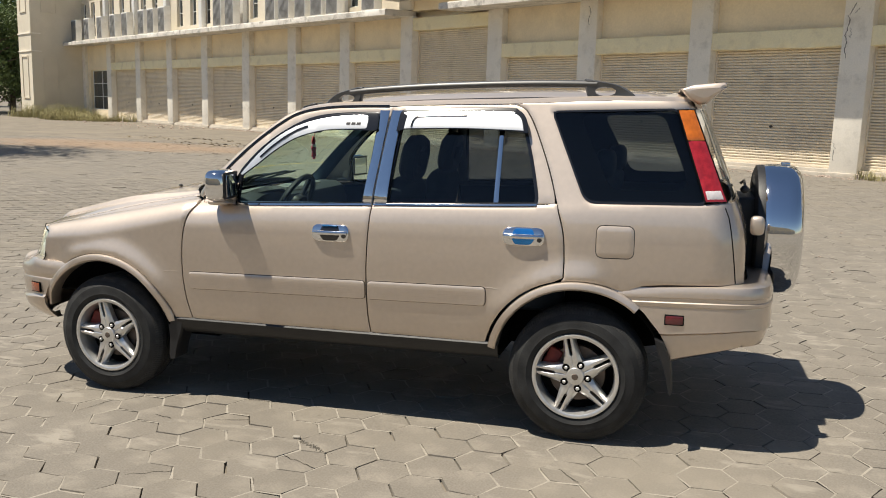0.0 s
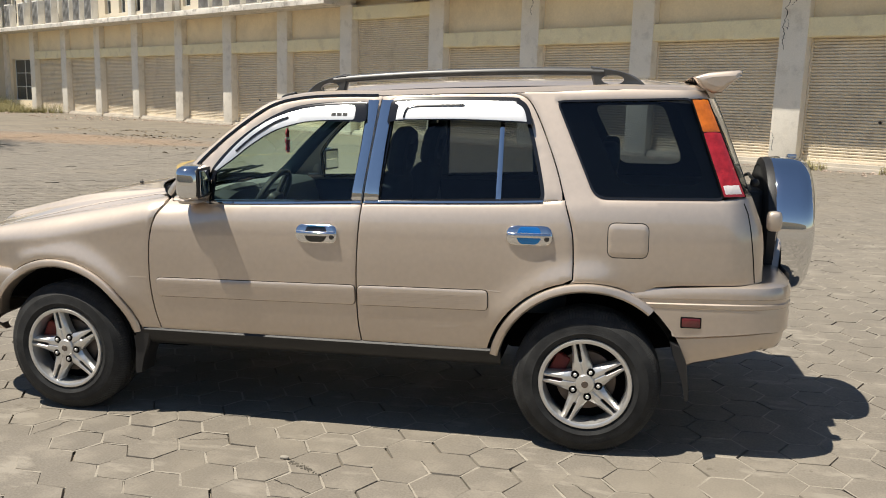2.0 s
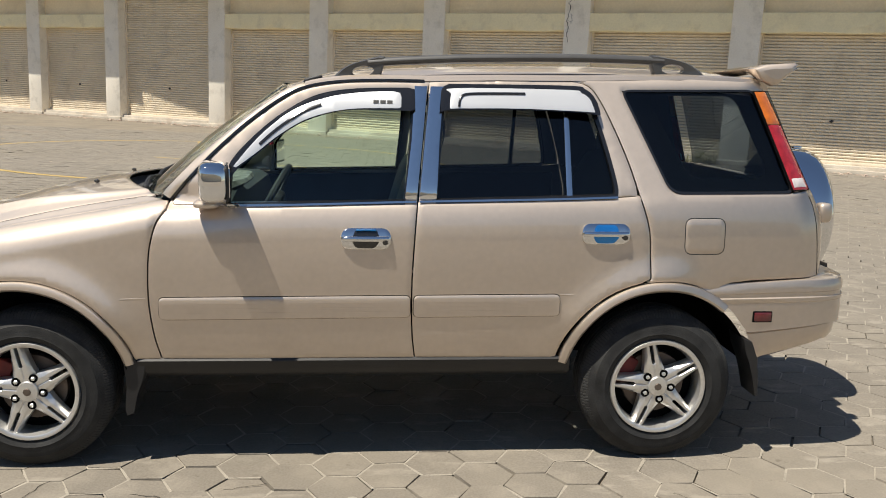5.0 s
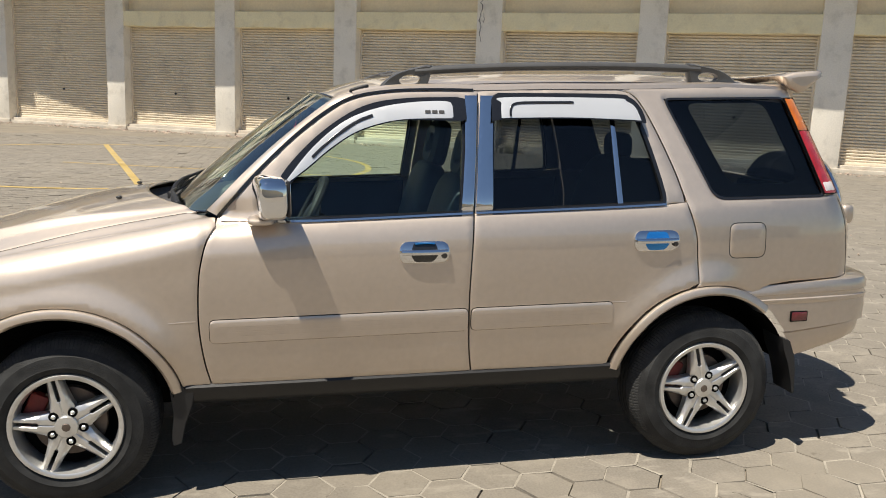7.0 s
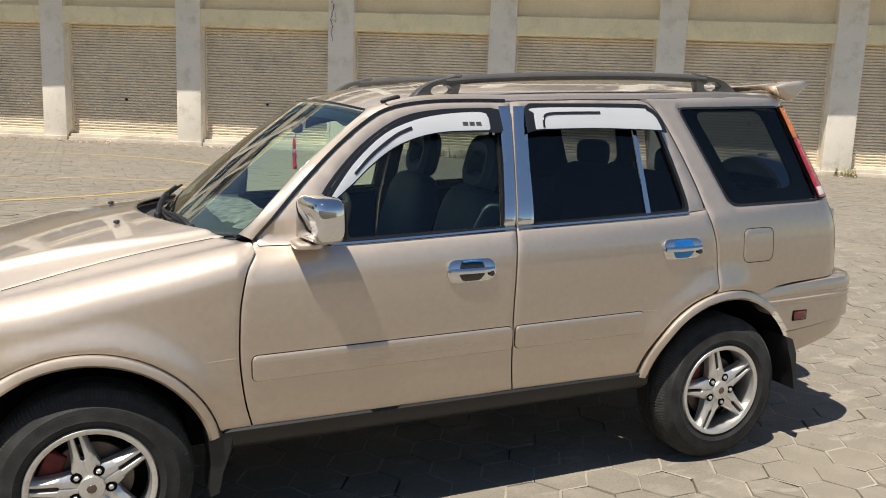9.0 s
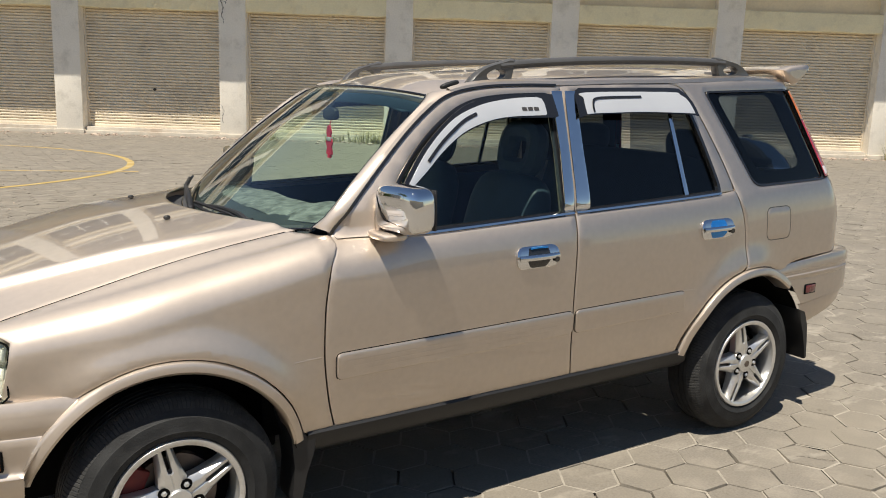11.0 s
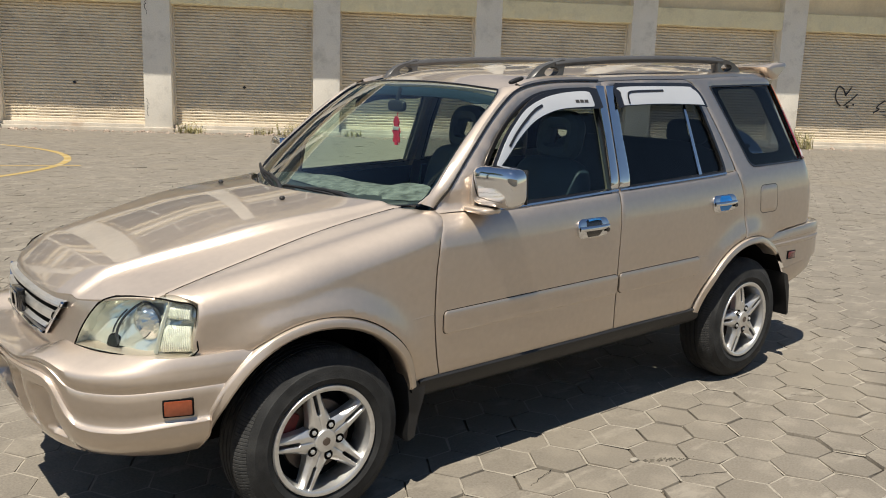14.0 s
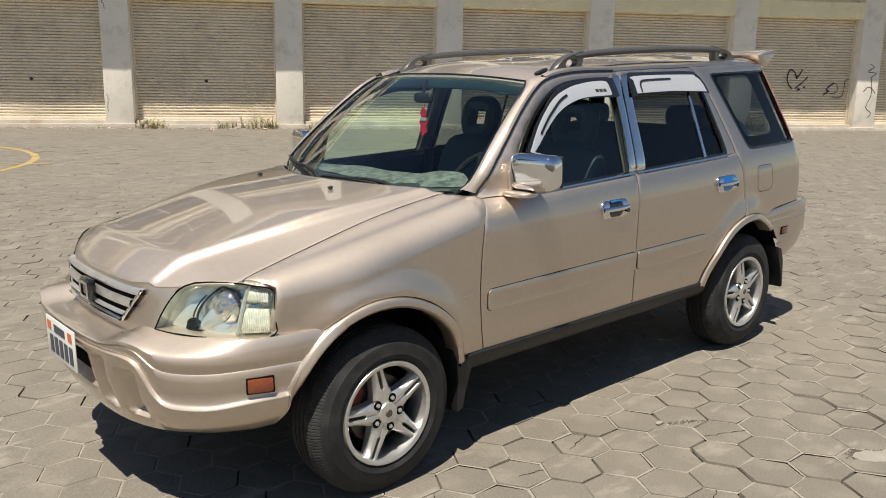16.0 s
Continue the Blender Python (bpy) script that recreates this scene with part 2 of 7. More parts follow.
def dusted(m):
    """Yard dirt over a ground material: pale dust, dark specks and one drift of orange earth."""
    n, ln = m.node_tree.nodes, m.node_tree.links
    base = n["Principled BSDF"].inputs["Base Color"]
    out = base.links[0].from_socket
    pos = n.new("ShaderNodeNewGeometry").outputs["Position"]

    def noise(scale, a, b, amt, stretch=(1, 1, 1)):
        mp = n.new("ShaderNodeMapping")
        mp.inputs["Scale"].default_value = stretch
        mp.inputs["Rotation"].default_value = (0, 0, 0.4)
        ln.new(pos, mp.inputs[0])
        t = n.new("ShaderNodeTexNoise")
        t.inputs["Scale"].default_value = scale
        t.inputs["Detail"].default_value = 6.0
        t.inputs["Roughness"].default_value = 0.6
        ln.new(mp.outputs[0], t.inputs["Vector"])
        r = n.new("ShaderNodeMapRange")
        for k, v in enumerate((a, b, 0.0, amt)):
            r.inputs[k + 1].default_value = v
        ln.new(t.outputs["Fac"], r.inputs[0])
        return r.outputs[0], t.outputs["Fac"]

    def over(col, fac, c):
        mx = n.new("ShaderNodeMix")
        mx.data_type = "RGBA"
        ln.new(fac, mx.inputs[0])
        ln.new(col, mx.inputs[6])
        mx.inputs[7].default_value = (*c, 1)
        return mx.outputs[2]
    out = over(out, noise(0.7, 0.52, 0.70, 0.55)[0], (0.250, 0.220, 0.176))
    out = over(out, noise(5.0, 0.585, 0.67, 0.7, (0.6, 1.5, 1))[0], (0.30, 0.27, 0.224))
    out = over(out, noise(0.35, 0.50, 0.72, 0.45)[0], (0.165, 0.142, 0.108))
    out = over(out, noise(13.0, 0.66, 0.72, 0.55)[0], (0.10, 0.085, 0.065))
    d = n.new("ShaderNodeVectorMath")
    d.operation = "SUBTRACT"
    d.inputs[1].default_value = (-17.5, 20.3, 0)
    ln.new(pos, d.inputs[0])
    s = n.new("ShaderNodeVectorMath")
    s.operation = "MULTIPLY"
    s.inputs[1].default_value = (1 / 7.0, 1 / 3.0, 0)
    ln.new(d.outputs[0], s.inputs[0])
    le = n.new("ShaderNodeVectorMath")
    le.operation = "LENGTH"
    ln.new(s.outputs[0], le.inputs[0])
    ad = n.new("ShaderNodeMath")
    ad.operation = "MULTIPLY_ADD"
    ad.inputs[1].default_value = 1.6
    ln.new(noise(0.5, 0, 1, 1, (0.5, 1.5, 1))[1], ad.inputs[0])
    ln.new(le.outputs["Value"], ad.inputs[2])
    r = n.new("ShaderNodeMapRange")
    for k, v in enumerate((1.9, 1.3, 0.0, 0.5)):
        r.inputs[k + 1].default_value = v
    ln.new(ad.outputs[0], r.inputs[0])
    out = over(out, r.outputs[0], (0.33, 0.205, 0.115))
    ln.new(out, base)


for gm in (PAVER, SAND):
    dusted(gm)


# ---- mesh helpers ----
class Geo:
    """Vertices and faces that grow into one mesh."""

    def __init__(self):
        self.v, self.f, self.flat = [], [], set()

    def add(self, verts, faces, flat=False):
        k = len(self.v)
        self.v += [tuple(p) for p in verts]
        for fc in faces:
            if flat:
                self.flat.add(len(self.f))
            self.f.append(tuple(i + k for i in fc))
        return self

    def box(self, x0, x1, y0, y1, z0, z1, bevel=0.0, m=None):
        b = bmesh.new()
        bmesh.ops.create_cube(b, size=1.0)
        for p in b.verts:
            p.co = Vector(((x0 + x1) / 2 + p.co.x * (x1 - x0), (y0 + y1) / 2 + p.co.y * (y1 - y0), (z0 + z1) / 2 + p.co.z * (z1 - z0)))
        if bevel:
            bmesh.ops.bevel(b, geom=b.edges[:], offset=bevel, segments=2, profile=0.5, affect="EDGES")
        if m is not None:
            b.transform(m)
        b.verts.index_update()
        self.add([p.co[:] for p in b.verts], [[p.index for p in fc.verts] for fc in b.faces])
        b.free()
        return self

    def grid(self, rows, close_u=False, close_v=False, flip=False):
        """rows of points, joined by quads."""
        k, nu, nv = len(self.v), len(rows), len(rows[0])
        for r in rows:
            self.v += [tuple(p) for p in r]
        for i in range(nu if close_u else nu - 1):
            for j in range(nv if close_v else nv - 1):
                a, b2 = k + i * nv + j, k + i * nv + (j + 1) % nv
                c, d = k + ((i + 1) % nu) * nv + (j + 1) % nv, k + ((i + 1) % nu) * nv + j
                self.f.append((a, d, c, b2) if flip else (a, b2, c, d))
        return self

    def lathe(self, profile, segs=48, m=None, caps=False):
        """Turns a profile of (radius, height) round the z axis."""
        m = m or Matrix()
        rows = [[m @ Vector((r * math.cos(a), r * math.sin(a), h)) for r, h in profile] for a in [2 * math.pi * i / segs for i in range(segs)]]
        return self.grid(rows, close_u=True)

    def tube(self, pts, radius, segs=8, caps=True):
        rows = []
        pts = [Vector(p) for p in pts]
        side = None
        for i, p in enumerate(pts):
            d = (pts[min(i + 1, len(pts) - 1)] - pts[max(i - 1, 0)]).normalized()
            if side is None:
                side = d.orthogonal().normalized()
            side = (side - d * side.dot(d)).normalized()
            up = d.cross(side)
            r = radius[i] if isinstance(radius, (list, tuple)) else radius
            rows.append([p + (side * math.cos(a) + up * math.sin(a)) * r for a in [2 * math.pi * j / segs for j in range(segs)]])
        k = len(self.v)
        self.grid(rows, close_v=True)
        if caps:
            self.f.append(tuple(k + j for j in reversed(range(segs))))
            self.f.append(tuple(k + (len(rows) - 1) * segs + j for j in range(segs)))
        return self

    def ball(self, centre, rad, m=None, n=12, power=1.0):
        """An ellipsoid, or with power under 1 a rounded block."""
        sg = lambda v: math.copysign(abs(v) ** power, v)
        rows = []
        for i in range(n + 1):
            th = math.pi * i / n
            rows.append([Vector(centre) + Vector((rad[0] * sg(math.sin(th)) * sg(math.cos(2 * math.pi * j / (2 * n))), rad[1] * sg(math.sin(th)) * sg(math.sin(2 * math.pi * j / (2 * n))), -rad[2] * sg(math.cos(th)))) for j in range(2 * n)])
        if m is not None:
            rows = [[m @ p for p in r] for r in rows]
        return self.grid(rows, close_v=True, flip=True)


def part(name, g, material, parent=None, label="", smooth=40, m=None):
    me = bpy.data.meshes.new(name)
    me.from_pydata(g.v, [], g.f)
    if m is not None:
        me.transform(m)
    me.materials.append(material)
    if smooth:
        me.polygons.foreach_set("use_smooth", [i not in g.flat for i in range(len(me.polygons))])
        me.set_sharp_from_angle(angle=radians(smooth))
    me.update()
    ob = new(name, me)
    if parent is not None:
        ob.parent = parent
    if label:
        ob["label"] = label
    return ob


def curve(pts):
    """A smooth function through (x, y) points."""
    xs, ys = [p[0] for p in pts], [p[1] for p in pts]
    n = len(xs)
    sl = [(ys[i + 1] - ys[i]) / (xs[i + 1] - xs[i]) for i in range(n - 1)]
    tg = [sl[0]] + [0.0 if sl[i - 1] * sl[i] <= 0 else 2 * sl[i - 1] * sl[i] / (sl[i - 1] + sl[i]) for i in range(1, n - 1)] + [sl[-1]]

    def f(x):
        if x <= xs[0]:
            return ys[0] + (x - xs[0]) * tg[0]
        if x >= xs[-1]:
            return ys[-1] + (x - xs[-1]) * tg[-1]
        i = max(k for k in range(n - 1) if xs[k] <= x)
        h = xs[i + 1] - xs[i]
        t = (x - xs[i]) / h
        return ((1 + 2 * t) * (1 - t) ** 2 * ys[i] + t * (1 - t) ** 2 * h * tg[i] + t * t * (3 - 2 * t) * ys[i + 1] + t * t * (t - 1) * h * tg[i + 1])
    return f


def resample(loop, step):
    out = []
    for i, a in enumerate(loop):
        b = loop[(i + 1) % len(loop)]
        k = max(1, int(math.ceil(math.dist(a, b) / step)))
        out += [(a[0] + (b[0] - a[0]) * j / k, a[1] + (b[1] - a[1]) * j / k) for j in range(k)]
    return out


def rounded(loop, r, n=4):
    """The outline with its corners rounded by about r."""
    out = []
    for i, p in enumerate(loop):
        p, a, b = Vector(p), Vector(loop[i - 1]), Vector(loop[(i + 1) % len(loop)])
        ra = min(r, (a - p).length * 0.45)
        rb = min(r, (b - p).length * 0.45)
        s, e = p + (a - p).normalized() * ra, p + (b - p).normalized() * rb
        for j in range(n + 1):
            t = j / n
            out.append(tuple(s * (1 - t) ** 2 + p * 2 * t * (1 - t) + e * t * t))
    return out


def panel(loop, fn, step=0.05, thick=0.02, rnd=0.004, flip=False, ring=0.008):
    """A sheet with the outline loop in (u, v), laid on the surface fn(u, v, depth), with rolled edges and a flange."""
    from mathutils.geometry import delaunay_2d_cdt
    area = sum(loop[i - 1][0] * p[1] - p[0] * loop[i - 1][1] for i, p in enumerate(loop))
    if area < 0:
        loop = loop[::-1]
    out = resample(loop, step)
    n = len(out)
    P = np.array(out)
    Q = np.roll(P, -1, 0)

    def inside_far(pts, far):
        pts = np.array(pts)
        d = Q - P
        t = np.clip(((pts[:, None] - P) * d).sum(-1) / np.maximum((d * d).sum(-1), 1e-12), 0, 1)
        dist = np.hypot(*np.moveaxis(pts[:, None] - (P + t[..., None] * d), -1, 0)).min(1)
        x, y = pts[:, 0:1], pts[:, 1:2]
        cross = ((P[:, 1] > y) != (Q[:, 1] > y)) & (x < (Q[:, 0] - P[:, 0]) * (y - P[:, 1]) / np.where(Q[:, 1] == P[:, 1], 1e-12, Q[:, 1] - P[:, 1]) + P[:, 0])
        return pts[(cross.sum(1) % 2 == 1) & (dist > far)]
    T = np.roll(P, -1, 0) - np.roll(P, 1, 0)
    T /= np.maximum(np.hypot(T[:, 0], T[:, 1])[:, None], 1e-9)
    rim = inside_far(P + np.stack([-T[:, 1], T[:, 0]], 1) * ring, ring * 0.8)
    gx, gy = np.meshgrid(np.arange(P[:, 0].min(), P[:, 0].max(), step), np.arange(P[:, 1].min(), P[:, 1].max(), step))
    gx = gx + (np.arange(gx.shape[0]) % 2)[:, None] * step * 0.5
    core = inside_far(np.stack([gx.ravel(), gy.ravel()], 1), max(ring * 1.8, step * 0.4))
    V = [Vector(p) for p in out] + [Vector(p) for p in rim] + [Vector(p) for p in core]
    r = delaunay_2d_cdt(V, [], [list(range(n))], 1, 1e-6)
    g = Geo()
    vs = []
    for i, (p, src) in enumerate(zip(r[0], r[3])):
        b = [s for s in src if s < n]
        vs.append(fn(p[0], p[1], rnd if b else 0.0))
    fl = (lambda fc: tuple(reversed(fc))) if flip else tuple
    g.add(vs, [fl(fc) for fc in r[2]])
    a = [fn(u, v, rnd) for u, v in out]
    b = [fn(u, v, thick) for u, v in out]
    g.add(a + b, [fl((i, i + n, (i + 1) % n + n, (i + 1) % n)) for i in range(n)])
    return g


def empty(name, m=None, parent=None):
    ob = new(name)
    ob.empty_display_size = 0.2
    if m is not None:
        ob.matrix_world = m
    if parent is not None:
        ob.parent = parent
    return ob


# ---- ground ----
CAR = Matrix(((0.99965, 0, -0.02633, 0.0091), (0, 1, 0, 0), (0.02633, 0, 0.99965, -0.0044), (0, 0, 0, 1)))


def ground_z(x, y):
    """The yard: a slight fall under the car that levels out towards the building."""
    d = math.hypot(x, y + 1)
    w = min(max((14 - d) / 10, 0), 1)
    w = w * w * (3 - 2 * w)
    return w * (0.02634 * x - 0.0044) + (1 - w) * 0.0


def far_part(x, y):
    """0 near the car, 1 where sand has filled the joints."""
    return min(max((math.hypot(x, y + 1) - 3.8) / 5.5, 0), 1)


def build_ground():
    g = Geo()
    far = [-900, -300, -120, -60, -36] + [-28 + 2.0 * i for i in range(33)] + [44, 70, 130, 300, 900]
    rows = [[(x, y, ground_z(x, y) - (0.016 if -25 < x < 28 and -10 < y < 25 else 0.004)) for x in far] for y in far]
    g.grid(rows)
    return tagged(part("ground", g, SAND), "sandy earth and worn paved yard reaching the horizon", "ground", kind="structure")


build_ground()

HEX = 0.1307  # side of a paver


def hex_centres(x0, x1, y0, y1):
    """Lattice of six-sided pavers, flat edges along x."""
    ux, uy = 1.5 * HEX, math.sqrt(3) * HEX
    for i in range(int(math.floor((x0 - 0.558) / ux)), int(math.ceil((x1 - 0.558) / ux)) + 1):
        for j in range(int(math.floor((y0 + 0.985) / uy)) - 1, int(math.ceil((y1 + 0.985) / uy)) + 1):
            x, y = 0.558 + i * ux, -0.985 + (j + (i % 2) * 0.5) * uy
            if x0 <= x <= x1 and y0 <= y <= y1:
                yield x, y


NEAR = (-3.0, 3.0, -3.1, -0.92)


def build_pavers():
    rng = np.random.RandomState(7)
    root = tagged(empty("pavement"), "worn grey-beige hexagonal cement pavers with sandy joints", "pavement", kind="structure")
    # the joined rest of the yard
    cs = np.array([(x, y) for x, y in hex_centres(-24, 27, -9, 24) if (x + 0.62) * 0.52 + (y - 28) * 0.854 < 3.2 and not (NEAR[0] <= x <= NEAR[1] and NEAR[2] <= y <= NEAR[3])])
    n = len(cs)
    ang = np.arange(6) * math.pi / 3
    off = np.stack([np.cos(ang), np.sin(ang)], 1)
    fp = np.array([far_part(x, y) for x, y in cs])
    jit = rng.normal(0, 0.0014, (n, 1, 2))
    top = cs[:, None] + off * (HEX - 0.0046 - 0.0006 * fp - 0.0016 * rng.rand(n))[:, None, None] + jit
    low = cs[:, None] + off * (HEX - 0.0030 - 0.0006 * fp)[:, None, None] + jit
    z0 = np.array([ground_z(x, y) for x, y in cs])
    tilt = rng.normal(0, 0.0022, (n, 2)) + (rng.rand(n, 1) < 0.05) * rng.normal(0, 0.02, (n, 2))
    lift = rng.normal(0, 0.0008, n) + (rng.rand(n) < 0.04) * rng.normal(0, 0.004, n)
    slope = np.array([(ground_z(x + 0.05, y) - ground_z(x - 0.05, y)) / 0.1 for x, y in cs])
    tz = z0[:, None] + slope[:, None] * (top - cs[:, None])[..., 0] + ((top - cs[:, None]) * tilt[:, None]).sum(-1) + lift[:, None]
    v = np.concatenate([np.dstack([top, tz]), np.dstack([low, z0[:, None] + slope[:, None] * (low - cs[:, None])[..., 0] - 0.0165])], 1).reshape(-1, 3)
    me = bpy.data.meshes.new("paver_field")
    me.vertices.add(len(v))
    me.vertices.foreach_set("co", v.ravel())
    tmpl = [0, 1, 2, 3, 4, 5]
    for i in range(6):
        tmpl += [i, i + 6, (i + 1) % 6 + 6, (i + 1) % 6]
    sizes = np.tile([6, 4, 4, 4, 4, 4, 4], n)
    idx = (np.array(tmpl)[None] + 12 * np.arange(n)[:, None]).ravel()
    me.loops.add(len(idx))
    me.loops.foreach_set("vertex_index", idx)
    me.polygons.add(len(sizes))
    me.polygons.foreach_set("loop_start", np.concatenate([[0], np.cumsum(sizes)[:-1]]))
    me.polygons.foreach_set("loop_total", sizes)
    me.update(calc_edges=True)
    me.shade_flat()
    me.materials.append(PAVER_FIELD)
    ob = new("paver_field", me)
    ob.parent = root
    ob["kind"] = "stuff"
    # sand that fills most of the joints, leaving some open
    al = np.array([(x, y) for x, y in hex_centres(-24, 27, -9, 24) if (x + 0.62) * 0.52 + (y - 28) * 0.854 < 3.2])
    afp = np.array([far_part(x, y) for x, y in al])
    wave = 0.12 * np.sin(al[:, 0] * 1.9 + np.sin(al[:, 1] * 1.3) * 2) * np.cos(al[:, 1] * 1.7)
    vs = []
    for k in range(3):
        keep = rng.rand(len(al)) > 0.28 - 0.18 * afp + wave * (1 - 0.5 * afp)
        c = al[keep]
        p, q = c + off[k] * HEX, c + off[k + 1] * HEX
        nrm = ((off[k] + off[k + 1]) / math.sqrt(3))[None] * rng.uniform(0.0060, 0.0080, (len(c), 1))
        bow = ((off[k] + off[k + 1]) / math.sqrt(3))[None] * rng.normal(0, 0.0016, (len(c), 1))
        z = np.array([ground_z(x, y) for x, y in c]) - 0.0008 + rng.normal(0, 0.0004, len(c)) - 0.003 * (rng.rand(len(c)) < 0.2)
        sl = np.array([(ground_z(x + 0.05, y) - ground_z(x - 0.05, y)) / 0.1 for x, y in c])
        quad = np.stack([p - nrm + bow, q - 0.6 * nrm - bow, q + 0.6 * nrm - bow, p + nrm + bow], 1)
        zz = z[:, None] + sl[:, None] * (quad - c[:, None])[..., 0]
        vs.append(np.dstack([quad, zz]).reshape(-1, 3))
    vs = np.concatenate(vs)
    me = bpy.data.meshes.new("joint_sand")
    me.vertices.add(len(vs))
    me.vertices.foreach_set("co", vs.ravel())
    me.loops.add(len(vs))
    me.loops.foreach_set("vertex_index", np.arange(len(vs)))
    me.polygons.add(len(vs) // 4)
    me.polygons.foreach_set("loop_start", np.arange(0, len(vs), 4))
    me.polygons.foreach_set("loop_total", np.full(len(vs) // 4, 4))
    me.update(calc_edges=True)
    me.shade_flat()
    me.materials.append(JOINT)
    ob = new("joint_sand", me)
    ob.parent = root
    ob["kind"] = "stuff"
    # the nearest ones singly
    shapes = []
    for k in range(6):
        g = Geo()
        r1, r2 = HEX - 0.0044 - 0.0009 * (k % 3), HEX - 0.0030
        t, l = [], []
        for i in range(6):
            a = i * math.pi / 3
            jx, jy = rng.normal(0, 0.0012, 2)
            t.append((r1 * math.cos(a) + jx, r1 * math.sin(a) + jy, 0))
            l.append((r2 * math.cos(a), r2 * math.sin(a), -0.0165))
        mid = [((p[0] * 0.985), (p[1] * 0.985), 0.0008) for p in t]
        g.add(mid + t + l, [tuple(range(6))] + [(i, i + 6, (i + 1) % 6 + 6, (i + 1) % 6) for i in range(6)] + [(i + 6, i + 12, (i + 1) % 6 + 12, (i + 1) % 6 + 6) for i in range(6)])
        me = bpy.data.meshes.new("paver")
        me.from_pydata(g.v, [], g.f)
        me.shade_flat()
        me.materials.append(PAVER)
        shapes.append(me)
    for x, y in hex_centres(*NEAR):
        ob = new("paver", shapes[rng.randint(6)])
        ob.parent = root
        ob.matrix_world = Matrix.Translation((x + rng.normal(0, 0.002), y + rng.normal(0, 0.002), ground_z(x, y) + rng.normal(0, 0.001))) @ Euler((rng.normal(0, 0.0035), -0.0263 + rng.normal(0, 0.0035), math.pi / 3 * rng.randint(6))).to_matrix().to_4x4()


def island_variant(src, name):
    """A copy of a material whose brightness shifts from piece to piece of a joined mesh."""
    m = src.copy()
    m.name = name
    n, ln = m.node_tree.nodes, m.node_tree.links
    for nd in n:
        if nd.type == "OBJECT_INFO":
            target = nd.outputs["Random"].links[0].to_socket
            gm = n.new("ShaderNodeNewGeometry")
            ln.new(gm.outputs["Random Per Island"], target)
            break
    return m


PAVER_FIELD = island_variant(PAVER, "cement_paver_field")


def flat_strip(pts, width, lift=0.004):
    """A painted strip along ground points."""
    g = Geo()
    rows = []
    for i, p in enumerate(pts):
        a, b = Vector(pts[max(i - 1, 0)]), Vector(pts[min(i + 1, len(pts) - 1)])
        d = (b - a).normalized()
        s = Vector((-d.y, d.x)) * width / 2
        rows.append([(p[0] + k * s.x, p[1] + k * s.y, ground_z(p[0] + k * s.x, p[1] + k * s.y) + lift) for k in (-1, 1)])
    return g.grid(rows, flip=True)


def build_lines():
    C, R = (-3.5, 14.7), 5.1
    ring = [(C[0] + R * math.cos(math.radians(a)), C[1] + R * math.sin(math.radians(a))) for a in range(0, 361, 3)]
    tagged(part("court_circle", flat_strip(ring, 0.13), YELLOW), "worn yellow painted circle on the paved yard", "ground marking", kind="structure")
    ln = [(-4.77 + 2.16 * t / 20, 19.6 - 9.4 * t / 20) for t in range(0, 21)]
    tagged(part("court_line", flat_strip(ln, 0.13), YELLOW), "worn yellow painted line across the court circle", "ground marking", kind="structure")
    ln = [(-4.6 + 5.9 * t / 20, 14.0 - 1.95 * t / 20) for t in range(0, 21)]
    tagged(part("court_line", flat_strip(ln, 0.09), YELLOW), "faint yellow painted line across the yard", "ground marking", kind="structure")


build_lines()

# ---- building ----
YAW = -31.326
SHOPS = pose(-6.622, 28.832, 0, 0, 0, YAW)
shops = tagged(empty("shop_building", SHOPS), "cream rendered building with a row of shuttered shops below", "building")
LEFTS = [-39.1, -33.9, -28.93, -24.05, -19.08, -14.3, -9.62, -5.0, 0.42, 5.0, 9.5, 14.3, 19.12, 23.9, 28.68, 33.5, 38.05, 42.8]
PW = 0.78


def shutter_mesh(s0, s1, z0, z1, y):
    """Corrugated roller curtain with a bottom rail."""
    g = Geo()
    prof = []
    z = z0 + 0.09
    pitch = 0.085
    while z < z1:
        prof += [(y + 0.004, z - 0.003), (y - 0.008, z + 0.006), (y - 0.021, z + 0.020), (y - 0.026, z + 0.038), (y - 0.023, z + 0.056), (y - 0.006, z + 0.064), (y + 0.030, z + 0.068), (y + 0.030, z + 0.078)]
        z += pitch
    g.grid([[(s, py, pz) for py, pz in prof] for s in (s0, s1)], flip=True)
    g.box(s0, s1, y - 0.03, y + 0.01, z0, z0 + 0.09, 0.006)
    return g


